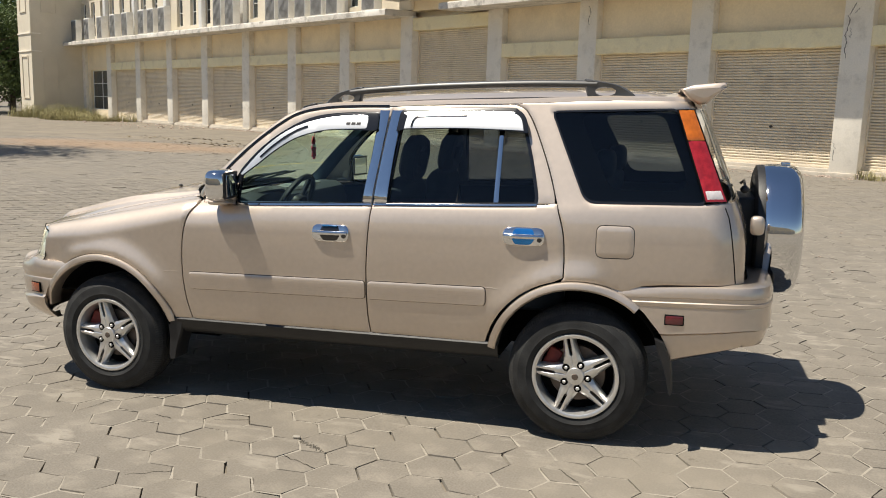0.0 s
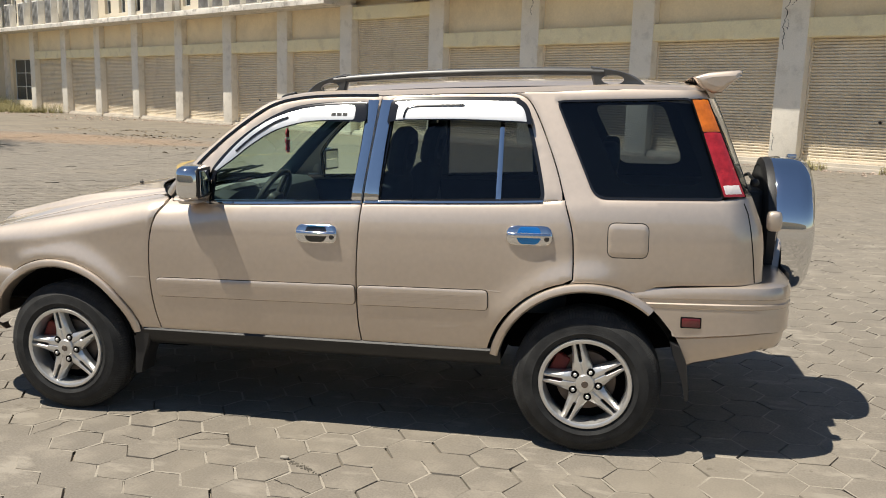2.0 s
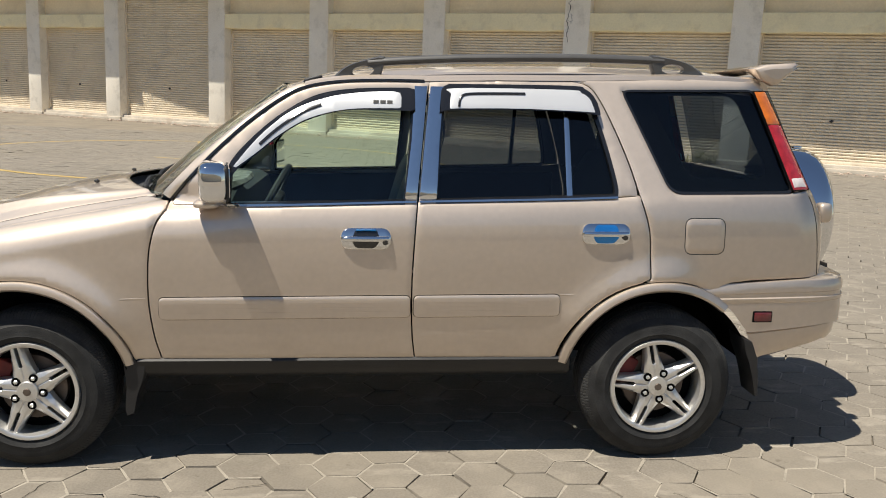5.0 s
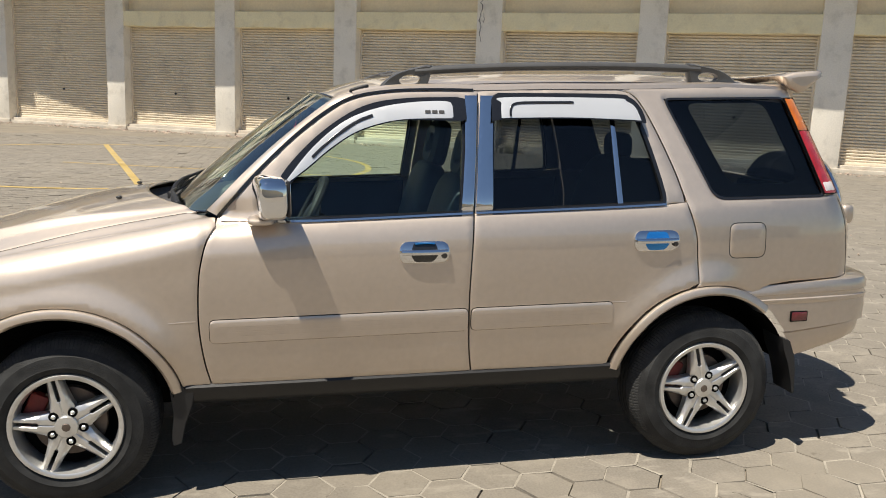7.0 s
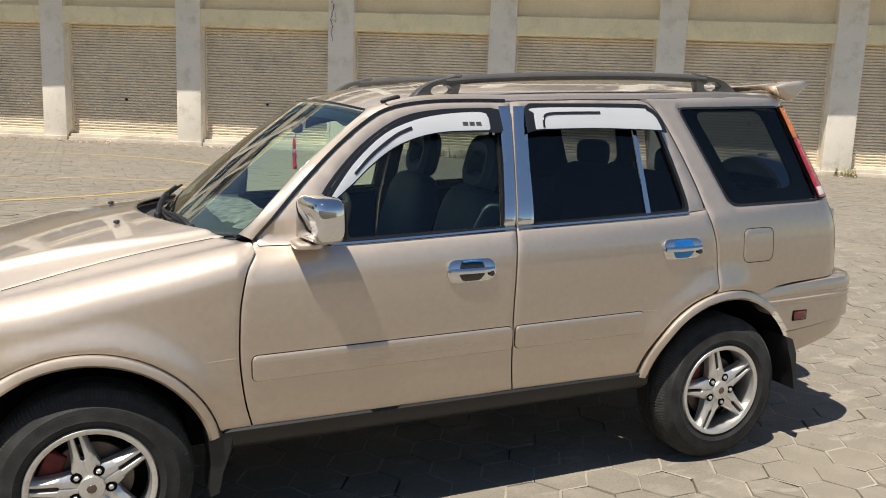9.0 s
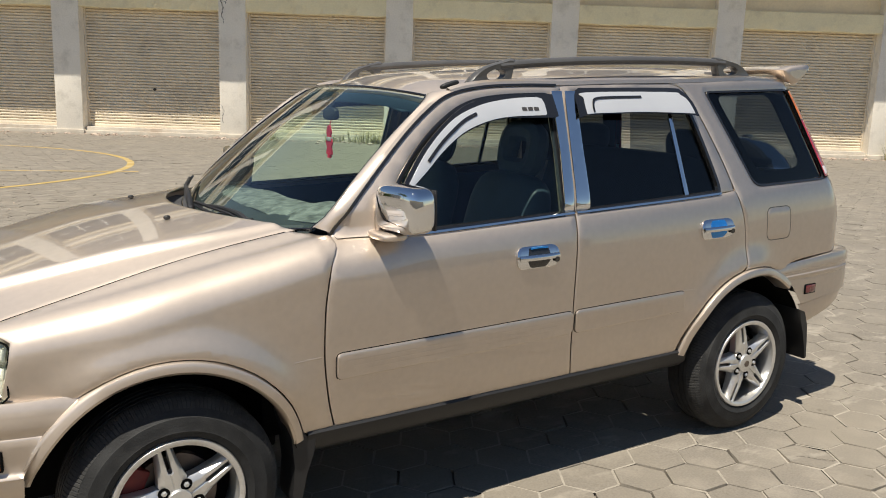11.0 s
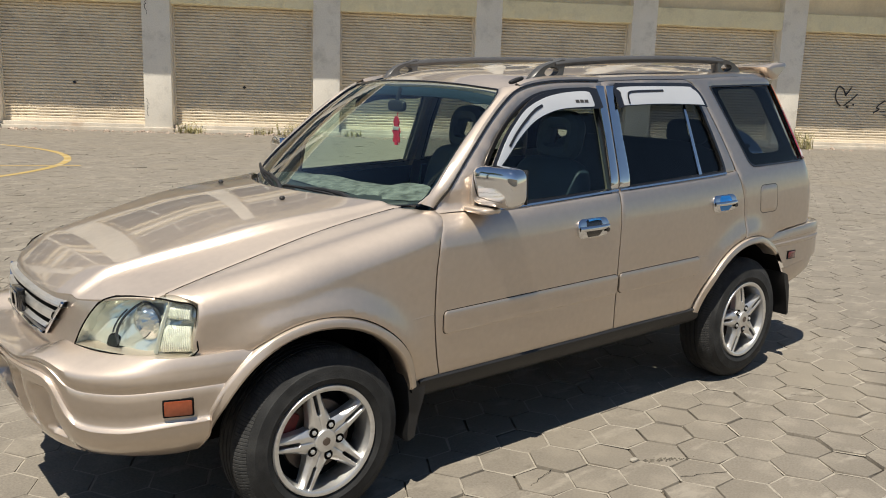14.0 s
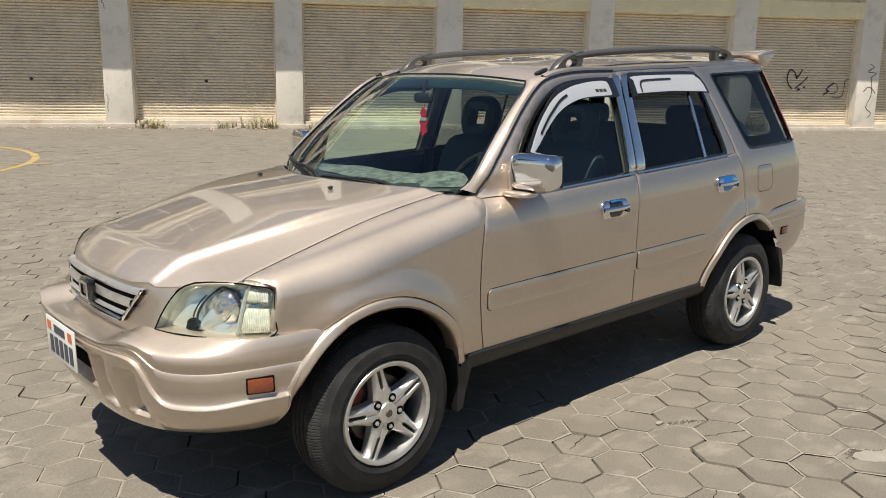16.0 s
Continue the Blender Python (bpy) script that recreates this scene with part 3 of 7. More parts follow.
def shop_front():
    rng = random.Random(5)
    for k, s in enumerate(LEFTS):
        z_low = -0.12
        g = Geo().box(s, s + PW, 0, 0.75, z_low + 0.22, 5.5, 0.012)
        part("pillar", g, PILLAR, shops)
        part("pillar_foot", Geo().box(s - 0.04, s + PW + 0.04, -0.06, 0.75, z_low, z_low + 0.24, 0.015), STEP, shops)
        if k == len(LEFTS) - 1:
            break
        a, b = s + PW, LEFTS[k + 1]
        big = k == 7
        zt = 4.88 if big else 3.62
        sh = part("shutter", shutter_mesh(a + 0.02, b - 0.02, 0.20, zt + 0.1, 0.40), SHUTTER, shops, "beige corrugated roller shutter, closed")
        mid = (a + b) / 2
        part("shutter_lock", Geo().box(mid - 0.05, mid + 0.05, 0.355, 0.385, 1.32, 1.36, 0.006).box(mid - 0.02, mid + 0.02, 0.345, 0.385, 1.30, 1.38, 0.006), INK, sh)
        for gx in (a, b - 0.06):
            part("guide_rail", Geo().box(gx, gx + 0.06, 0.35, 0.46, 0.18, zt + 0.05, 0.006), SHUTTER, sh)
        rng.uniform(-0.02, 0.02)
        g = Geo()
        rows = []
        n = 16
        for i in range(n + 1):
            u = a - 0.0 + (b - a) * i / n
            w1, w2 = 0.012 * math.sin(7 * u + k), 0.02 * math.sin(3.1 * u + 2 * k)
            prof = [(0.5, zt), (0.05 + w1, zt + w2 * 0.7), (0.03 + w1 * 0.5, zt + 0.02 + w2 * 0.7), (0.03 + w1, zt + 0.27 + w1), (0.03, zt + 0.51), (0.05, zt + 0.53), (0.5, zt + 0.53)]
            rows.append([(u, py, pz) for py, pz in prof])
        g.grid(rows)
        part("shutter_box", g, LINTEL, shops, "cream sheet-metal roller box, slightly dented" if k in (10, 9) else "")
        part("threshold", Geo().box(a, b, 0.12, 0.8, -0.12, 0.20, 0.012).box(a, b, 0.02, 0.13, -0.12, 0.10, 0.015), STEP, shops)
        part("upper_panel", Geo().box(a, b, 0.32, 0.75, zt + 0.53, 5.5), WALL, shops)
    # end bay with the barred window
    part("end_wall", Geo().box(-44.2, -42.9, 0.2, 0.75, -0.12, 5.5).box(-39.25, -39.1, 0.2, 0.75, -0.12, 5.5).box(-42.9, -39.25, 0.2, 0.75, -0.12, 0.72).box(-42.9, -39.25, 0.2, 0.75, 3.66, 5.5), WALL, shops)
    part("pillar", Geo().box(-44.1, -43.4, 0, 0.3, -0.12, 5.5, 0.012), PILLAR, shops)
    build_window(-42.9, -39.25, 0.72, 3.66, 0.42, 2, 3, "white-framed window with dark panes")
    part("wall_core", Geo().box(-44.2, 43.5, 0.76, 9.0, -0.12, 5.5), WALL, shops)


def build_window(s0, s1, z0, z1, y, nx, nz, label=""):
    w = part("window", Geo().box(s0, s1, y + 0.02, y + 0.05, z0, z1), WINGLASS, shops, label)
    t = 0.06
    g = Geo()
    g.box(s0, s0 + t, y - 0.03, y + 0.018, z0, z1, 0.006).box(s1 - t, s1, y - 0.03, y + 0.018, z0, z1, 0.006)
    g.box(s0 + t, s1 - t, y - 0.03, y + 0.018, z0, z0 + t, 0.006).box(s0 + t, s1 - t, y - 0.03, y + 0.018, z1 - t, z1, 0.006)
    part("window_frame", g, WINFRAME, w)
    for i in range(1, nx):
        c = s0 + (s1 - s0) * i / nx
        part("mullion", Geo().box(c - 0.03, c + 0.03, y - 0.025, y + 0.018, z0 + t, z1 - t, 0.006), WINFRAME, w)
    for i in range(1, nz):
        c = z0 + (z1 - z0) * i / nz
        part("transom", Geo().box(s0 + t, s1 - t, y - 0.02, y + 0.017, c - 0.025, c + 0.025, 0.006), WINFRAME, w)
    return w


def canopy(s0, s1, name="canopy"):
    g = Geo()
    rows = []
    n = int((s1 - s0) / 0.6)
    rng = random.Random(3)
    for i in range(n + 1):
        s = s0 + (s1 - s0) * i / n
        e = rng.uniform(-0.012, 0.012)
        rows.append([(s, 0.32, 5.5), (s, -1.34, 5.42), (s, -1.42 + e, 5.44), (s, -1.42 + e, 5.66 + e), (s, -1.38, 5.70 + e), (s, 0.32, 5.74)])
    g.grid(rows, close_v=True)
    g.f.append(tuple(range(6)))
    g.f.append(tuple(len(g.v) - 1 - j for j in range(6)))
    part(name, g, CONCRETE, shops, "stained concrete canopy slab over the shops")


def upper_floors():
    """Wall of the storeys above, pierced by windows."""
    def band(s0, s1, holes, z0, z1, mt=WALL):
        g = Geo()
        s = s0
        for a, b, za, zb in holes:
            g.box(s, a, 0.1, 0.6, z0, z1)
            g.box(a, b, 0.1, 0.6, z0, za).box(a, b, 0.1, 0.6, zb, z1)
            s = b
        g.box(s, s1, 0.1, 0.6, z0, z1)
        part("upper_wall", g, mt, shops)
    for z0 in (5.72, 9.2):
        holes = []
        for k in range(7, len(LEFTS) - 1):
            a, b = LEFTS[k] + PW, LEFTS[k + 1]
            holes.append((a + 0.02, b - 0.02, z0 + 0.75, z0 + 2.85))
        band(-4.6, 43.5, holes, z0, z0 + 3.48)
        for a, b, za, zb in holes:
            build_window(a, b, za, zb, 0.3, 3, 2)
            part("window_sill", Geo().box(a - 0.1, b + 0.1, 0.0, 0.12, za - 0.12, za - 0.003, 0.01), WINFRAME, shops)
        holes = []
        s = -43.9
        while s < -6.5:
            holes.append((s, s + 0.8, z0 + 0.45, z0 + 2.95))
            s += 1.83
        band(-44.2, -4.6, holes, z0, z0 + 3.48, PLASTER)
        for a, b, za, zb in holes:
            build_window(a, b, za, zb, 0.3, 1, 3)
    for s in LEFTS[7:]:
        part("upper_pier", Geo().box(s, s + PW, -0.12, 0.098, 5.75, 12.68, 0.012), PILLAR, shops)
    part("cornice", Geo().box(-44.4, 43.7, -0.35, 9.2, 12.70, 13.1, 0.03), PILLAR, shops)
    part("floor_band", Geo().box(-44.2, 43.5, 0.0, 0.098, 9.05, 9.32, 0.012), PILLAR, shops)
    part("upper_core", Geo().box(-44.2, 43.5, 0.62, 9.0, 5.5, 12.7), WALL, shops)
    for s in LEFTS[:7]:
        part("upper_pier", Geo().box(s + 0.1, s + 0.5, -0.18, 0.097, 5.76, 12.6, 0.01), WINFRAME, shops)


def ac_unit():
    u = tagged(empty("air_conditioner"), "weathered white outdoor air conditioner unit on the canopy", "air conditioner", group="air conditioners on the canopy")
    part("casing", Geo().box(-0.48, 0.48, -0.22, 0.22, 0.03, 1.62, 0.02), ACMETAL, u)
    part("front_grille", Geo().box(-0.44, 0.44, -0.232, -0.223, 0.10, 1.54, 0.003), ACGRILLE, u)
    for cz in (0.46, 1.18):
        g = Geo()
        for r in (0.08, 0.17, 0.26, 0.33):
            g.tube([(r * math.cos(a), -0.242, cz + r * math.sin(a)) for a in [2 * math.pi * i / 20 for i in range(21)]], 0.008, 4, False)
        part("fan_guard", g, ACGRILLE, u)
    for x in (-0.3, 0.3):
        part("foot", Geo().box(x - 0.04, x + 0.04, -0.2, 0.2, 0.0, 0.03), ACGRILLE, u)
    return u


def tower():
    t = tagged(empty("stair_tower", SHOPS), "pale cream stair tower with recessed wall panels", "tower")
    g = Geo().box(-47.0, -44.0, -3.7, 3.0, -0.2, 15.5)
    part("tower_wall", g, PLASTER, t)
    for z in (1.4, 7.8):
        for (y0, y1) in ((-2.9, -1.8),):
            part("wall_panel", Geo().box(-44.02, -43.95, y0, y0 + 0.06, z, z + 3.1).box(-44.02, -43.95, y1 - 0.06, y1, z, z + 3.1).box(-44.02, -43.95, y0 + 0.06, y1 - 0.06, z, z + 0.06).box(-44.02, -43.95, y0 + 0.06, y1 - 0.06, z + 3.04, z + 3.1), PLASTER, t)
        part("wall_panel", Geo().box(-46.3, -46.2, -3.76, -3.69, z, z + 3.2).box(-44.9, -44.8, -3.76, -3.69, z, z + 3.2).box(-46.2, -44.9, -3.76, -3.69, z, z + 0.1).box(-46.2, -44.9, -3.76, -3.69, z + 3.1, z + 3.2), PLASTER, t)
    for z in (4.9, 6.2):
        part("string_course", Geo().box(-47.05, -43.96, -3.76, -3.0, z, z + 0.08), PILLAR, t)
    part("parapet", Geo().box(-47.1, -43.9, -3.8, 3.1, 15.5, 15.8), PILLAR, t)


def crack_line(pts, w):
    """A ragged dark crack in the plaster of a pillar's face."""
    rng = random.Random(int(pts[0][1] * 1000))
    g, rows = Geo(), []
    for i in range(len(pts) - 1):
        for j in range(6):
            a = Vector(pts[i]).lerp(Vector(pts[i + 1]), j / 6) + Vector((rng.uniform(-0.022, 0.022), 0))
            k = w * rng.uniform(0.25, 1.0)
            rows.append([(a.x - k, -0.0035, a.y), (a.x + k, -0.0035, a.y)])
    part("pillar_crack", g.grid(rows, flip=True), INK, shops, smooth=0)


shop_front()
canopy(-45.6, -4.35)
canopy(-0.95, 43.5)
g = Geo().add([(-5.2, 0.3, 6.15), (-0.6, 0.3, 6.15), (-0.6, -1.85, 6.15), (-5.2, -1.42, 6.15), (-5.2, 0.3, 6.4), (-0.6, 0.3, 6.4), (-0.6, -1.85, 6.4), (-5.2, -1.42, 6.4)],
              [(0, 1, 2, 3), (7, 6, 5, 4), (0, 4, 5, 1), (1, 5, 6, 2), (2, 6, 7, 3), (3, 7, 4, 0)])
part("entrance_slab", g, CONCRETE, shops, "higher concrete slab over the tall shutter", smooth=0)
upper_floors()
tower()
for pts, w in (([(14.58, 4.77), (14.50, 4.55), (14.41, 4.43), (14.48, 4.25), (14.37, 3.94), (14.44, 3.75), (14.41, 3.57), (14.44, 3.24)], 0.016), ([(14.72, 4.66), (14.66, 4.58), (14.58, 4.49)], 0.012), ([(14.37, 3.94), (14.46, 3.90), (14.55, 3.84)], 0.012), ([(14.50, 4.12), (14.54, 3.98), (14.50, 3.80)], 0.010), ([(14.36, 0.95), (14.42, 0.78), (14.37, 0.60), (14.41, 0.42)], 0.012), ([(5.42, 5.3), (5.50, 5.05), (5.40, 4.85), (5.46, 4.6)], 0.014)):
    crack_line(pts, w)

unit = None
for s in (-42.9, -40.3, -37.8, -35.4, -33.3, -30.6, -29.1, -27.5, -20.2, -18.8, -14.5, -13.2, -11.7, -10.3, -9.0, -6.2):
    m = SHOPS @ pose(s, -0.72, 5.72, 0, 0, 0)
    if unit is None:
        unit = ac_unit()
        unit.matrix_world = m
    else:
        copy_thing(unit, m)

# an unseen building, added behind the camera to close the yard and feed reflections
opp = tagged(empty("opposite_building", pose(4, -34, 0, 0, 0, -31)), "unseen low building with shutters, added behind the camera to close the yard", "building")
part("backdrop_wall", Geo().box(-60, 60, -8, 0, -0.2, 6.5), WALL, opp)
part("backdrop_parapet", Geo().box(-60.2, 60.2, -8, 0.25, 6.5, 6.9), PILLAR, opp)
for i in range(-11, 12):
    part("backdrop_shutter", Geo().box(i * 5 - 1.9, i * 5 + 1.9, 0.004, 0.05, 0.1, 3.4), SHUTTER, opp)


# ---- car ----
car = tagged(empty("parked_suv", CAR), "champagne-beige compact four-wheel-drive car with chrome trim, parked on pavers", "car")
BELT = curve([(-0.80, 1.088), (-0.5, 1.090), (0.28, 1.113), (1.08, 1.137), (1.35, 1.162), (2.1, 1.175)])
SECT = curve([(0.30, 0.795), (0.40, 0.820), (0.46, 0.836), (0.58, 0.850), (0.70, 0.857), (0.85, 0.860), (0.95, 0.857), (1.02, 0.848), (1.07, 0.834), (1.10, 0.818)])
NOSE = curve([(-2.2, 0.22), (-2.0, 0.12), (-1.85, 0.075), (-1.73, 0.050), (-1.6, 0.032), (-1.45, 0.018), (-1.2, 0.006), (-0.9, 0.0), (-0.5, 0.0)])
REAR = curve([(0.3, 2.06), (0.75, 2.055), (1.0, 2.05), (1.17, 2.0), (1.35, 1.93), (1.59, 1.83), (1.68, 1.78)])
TOPZ = curve([(-2.15, 0.812), (-2.05, 0.845), (-1.97, 0.874), (-1.9, 0.901), (-1.82, 0.915), (-1.75, 0.927), (-1.6, 0.954), (-1.3, 1.010), (-1.0, 1.064), (-0.74, 1.107), (-0.5, 1.12)])
TOPR = curve([(-2.2, 0.10), (-1.75, 0.10), (-1.4, 0.13), (-1.1, 0.125), (-0.74, 0.110), (-0.5, 0.10)])


def corner(x, z):
    """How far the rear corner draws in."""
    xr = REAR(z)
    t = min(max((x - (xr - 0.16)) / 0.16, 0), 1)
    return 0.13 * (1 - math.sqrt(max(0, 1 - t * t))) + 0.03 * min(max((x - 1.2) / 0.8, 0), 1) ** 2


def ease(t):
    t = min(max(t, 0), 1)
    return t * t * (3 - 2 * t)


def flare(x, z):
    """The swelling round the wheel arches."""
    s = 0
    for (cx, cz), a0, a1 in ((FW, 15, 140), (RW, 62, 165)):
        dx, dz = x - cx, z - cz
        a = math.degrees(math.atan2(dz, dx))
        s += (0.034 if cx < 0 else 0.026) * math.exp(-((math.hypot(dx, dz) - 0.45) / 0.075) ** 2) * ease((a - a0) / 28) * ease((a1 - a) / 28)
    return s


TUCK = curve([(0.985, 0.0), (1.03, 0.008), (1.07, 0.028), (1.107, 0.070), (1.18, 0.036), (1.30, 0.018), (1.45, 0.0)])


def shoulder_tuck(x, z):
    """The door's shoulder draws in towards the foot of the screen pillar."""
    return TUCK(z) * ease((-0.42 - x) / 0.32) if 0.985 < z < 1.45 else 0.0


def half_width(x, z):
    return plain_width(x, z) + flare(x, z) - (shoulder_tuck(x, z) if x > -0.8 else 0)


def plain_width(x, z):
    b = BELT(x)
    if x < -0.8:
        return SECT(min(z, 0.9)) - NOSE(x)
    if z > b:
        return 0.818 - (z - b) * 0.375 - 0.06 * max(0, z - b - 0.25) ** 2 - corner(x, z)
    zz = z if z < 0.9 else 0.9 + (z - 0.9) * 0.2 / (b - 0.9)
    return SECT(zz) - NOSE(x) - corner(x, z)


def side(sg):
    return lambda x, z, d: (x, sg * (half_width(x, z) - d), z)


def fender_q(x, y):
    """Unrolled coordinate of the fender's top at half-width y."""
    r = TOPR(x)
    w = half_width(x, TOPZ(x) - r)
    return TOPZ(x) - r + r * math.pi / 2 + (w - r - y)


CREASE = curve([(-2.05, 0.400), (-1.9, 0.418), (-1.75, 0.446), (-1.6, 0.485), (-1.45, 0.518), (-1.25, 0.550), (-1.05, 0.570), (-0.8, 0.590)])


def bonnet_z(x, y):
    """Bonnet height: a raised middle with a steep shoulder, rolling down at its leading edge."""
    r, a = TOPR(x), abs(y)
    w = half_width(x, TOPZ(x) - r) - r
    if a < w:
        s = ease((a - CREASE(x) + 0.016) / 0.032)
        back = max(0.0, x - nose_x(a) - nose_lean(a))
        k = 1 - 0.42 * max(0.0, 1 - back / 0.15) ** 2
        run = math.sin(math.pi / 2 * min(max((x + 2.08) / 1.1, 0), 1))
        t = (a - CREASE(x)) / (0.71 - CREASE(x))
        fold = (t + math.sqrt(t * t + 0.004)) / 2
        rear = ease((x + 1.45) / 0.6)
        plate = (0.018 + 0.026 * run) * (1 - 0.7 * rear) * max(0.0, 1 - fold)
        return TOPZ(x) + k * (0.025 * (1 - 0.6 * rear) * (1 - s) + plate + (0.014 + 0.034 * run + 0.022 * rear) * max(0.0, 1 - (a / 0.72) ** 2))
    return TOPZ(x) - r + math.sqrt(max(0, r * r - (a - w) ** 2))


def fender_point(sg):
    def f(x, q, d):
        r = TOPR(x)
        z0 = TOPZ(x) - r
        if q <= z0:
            return (x, sg * (half_width(x, q) - d), q)
        w = half_width(x, z0)
        th = (q - z0) / r
        if th <= math.pi / 2:
            return (x, sg * (w - r + (r - d) * math.cos(th)), z0 + (r - d) * math.sin(th))
        y = w - r - (q - z0 - r * math.pi / 2)
        return (x, sg * y, bonnet_z(x, y) - d)
    return f


def arc(cx, cz, r, a0, a1, n=18):
    return [(cx + r * math.cos(math.radians(a0 + (a1 - a0) * i / n)), cz + r * math.sin(math.radians(a0 + (a1 - a0) * i / n))) for i in range(n + 1)]


def smooth_line(pts, n=6):
    """Points along a smooth line through pts."""
    out = []
    for i in range(len(pts) - 1):
        p0, p1, p2, p3 = Vector(pts[max(i - 1, 0)]), Vector(pts[i]), Vector(pts[i + 1]), Vector(pts[min(i + 2, len(pts) - 1)])
        for j in range(n):
            t = j / n
            out.append(tuple(0.5 * ((2 * p1) + (p2 - p0) * t + (2 * p0 - 5 * p1 + 4 * p2 - p3) * t * t + (3 * p1 - p0 - 3 * p2 + p3) * t ** 3)))
    return out + [tuple(pts[-1])]


GAP = 0.0030
FW, RW = (-1.325, 0.345), (1.31, 0.345)   # arch centres
ARCH = 0.452
A_SEAM = smooth_line([(-0.738, 1.107), (-0.756, 1.068), (-0.779, 1.02), (-0.802, 0.93), (-0.812, 0.84), (-0.815, 0.70), (-0.800, 0.56), (-0.776, 0.457)])
B_SEAM = smooth_line([(0.318, 1.605), (0.292, 1.36), (0.267, 1.11), (0.249, 0.85), (0.246, 0.70), (0.250, 0.56), (0.262, 0.458)])
C_SEAM = smooth_line([(0.93, 1.614), (1.0, 1.592), (1.045, 1.535), (1.10, 1.42), (1.155, 1.28), (1.19, 1.165), (1.232, 1.02), (1.242, 0.90), (1.243, 0.808)])
F_FRAME = smooth_line([(-0.738, 1.107), (-0.60, 1.262), (-0.45, 1.405), (-0.31, 1.512), (-0.20, 1.570), (-0.05, 1.597), (0.13, 1.605), (0.318, 1.605)])
F_WIN = smooth_line([(-0.500, 1.095), (-0.495, 1.19), (-0.485, 1.262), (-0.383, 1.376), (-0.264, 1.470), (-0.137, 1.534), (0.02, 1.560), (0.255, 1.567)]) + [(0.243, 1.36), (0.213, 1.113)]
R_WIN = [(0.345, 1.118), (0.360, 1.36), (0.385, 1.572)] + smooth_line([(0.92, 1.577), (0.975, 1.558), (1.007, 1.510), (1.055, 1.36), (1.095, 1.19), (1.090, 1.143)])
Q_WIN = [(1.141, 1.578), (1.722, 1.590), (1.866, 1.168), (1.360, 1.162), (1.318, 1.185)]
SILL = 0.455


def below(x0, x1, step=0.06):
    """The belt line from x0 to x1."""
    n = max(1, int(abs(x1 - x0) / step))
    return [(x0 + (x1 - x0) * i / n, BELT(x0 + (x1 - x0) * i / n)) for i in range(n + 1)]


def ring_strip(loop, fn, w, d0, d1, closed=True, flip=False):
    """A moulding that follows an outline: w wide, proud by d0 at its middle."""
    P = [Vector(p) for p in loop]
    n = len(P)
    rows = []
    for i, p in enumerate(P):
        a, b = (P[i - 1], P[(i + 1) % n]) if closed else (P[max(i - 1, 0)], P[min(i + 1, n - 1)])
        t = (b - a).normalized()
        s = Vector((-t.y, t.x))
        rows.append([fn(*(p - s * w / 2), d1), fn(*(p - s * w * 0.36), -d0), fn(*(p + s * w * 0.36), -d0), fn(*(p + s * w / 2), d1)])
    return Geo().grid(rows, close_u=closed, flip=flip)


def handle_set(sg, x, z, door):
    """Chrome pull handle over a dished chrome bowl."""
    f = side(sg)
    fl = sg > 0
    w, h = 0.200, 0.086
    base = rounded([(x - w / 2, z - h / 2), (x + w / 2, z - h / 2), (x + w / 2, z + h / 2), (x - w / 2, z + h / 2)], 0.040, 6)
    part("handle_bezel", panel(base, lambda u, v, d: f(u, v, d - 0.015 + 0.008 * ((v - z) / h * 2) ** 2), 0.014, 0.014, 0.004, fl, 0.006), CHROME, door, "chrome handle bowl")
    bowl = rounded([(x - 0.040, z - 0.038), (x + 0.034, z - 0.038), (x + 0.058, z - 0.006), (x + 0.044, z + 0.038), (x - 0.044, z + 0.038), (x - 0.058, z - 0.006)], 0.014, 4)
    part("handle_bowl", panel(bowl, lambda u, v, d: f(u, v, d - 0.0160 + 0.008 * ((v - z) / h * 2) ** 2), 0.012, 0.004, 0.001, fl, 0.004), BLUEFILM if x > 0.5 else GLOSSBLACK, door, "dark glossy recess behind the handle")
    if x < 0.5:
        part("film_edge", ring_strip([(x - 0.040, z + 0.036), (x, z + 0.038), (x + 0.040, z + 0.036)], f, 0.007, 0.0175, 0.006, False, fl), BLUEFILM, door, "strip of blue protective film")
    g = Geo()
    rows = []
    for i in range(13):
        t = i / 12
        u = x - w / 2 + 0.006 + (w - 0.012) * t
        lift = 0.014 + 0.010 * math.sin(math.pi * t) ** 0.5
        hh = 0.0110
        rows.append([f(u, z + 0.002 + hh * math.cos(a), -(lift + 0.007 * math.sin(a))) for a in [2 * math.pi * j / 10 for j in range(10)]])
    g.grid(rows, close_v=True, flip=fl)
    part("door_pull", g, CHROME, door, "chrome door pull")
    part("lock", Geo().lathe([(0.0, 0.006), (0.010, 0.006), (0.012, 0.0)], 12, Matrix.Translation(f(x + w / 2 - 0.022, z - 0.012, -0.020)) @ pose(0, 0, 0, 90 if sg < 0 else -90, 0, 0)), GLOSSBLACK, door)


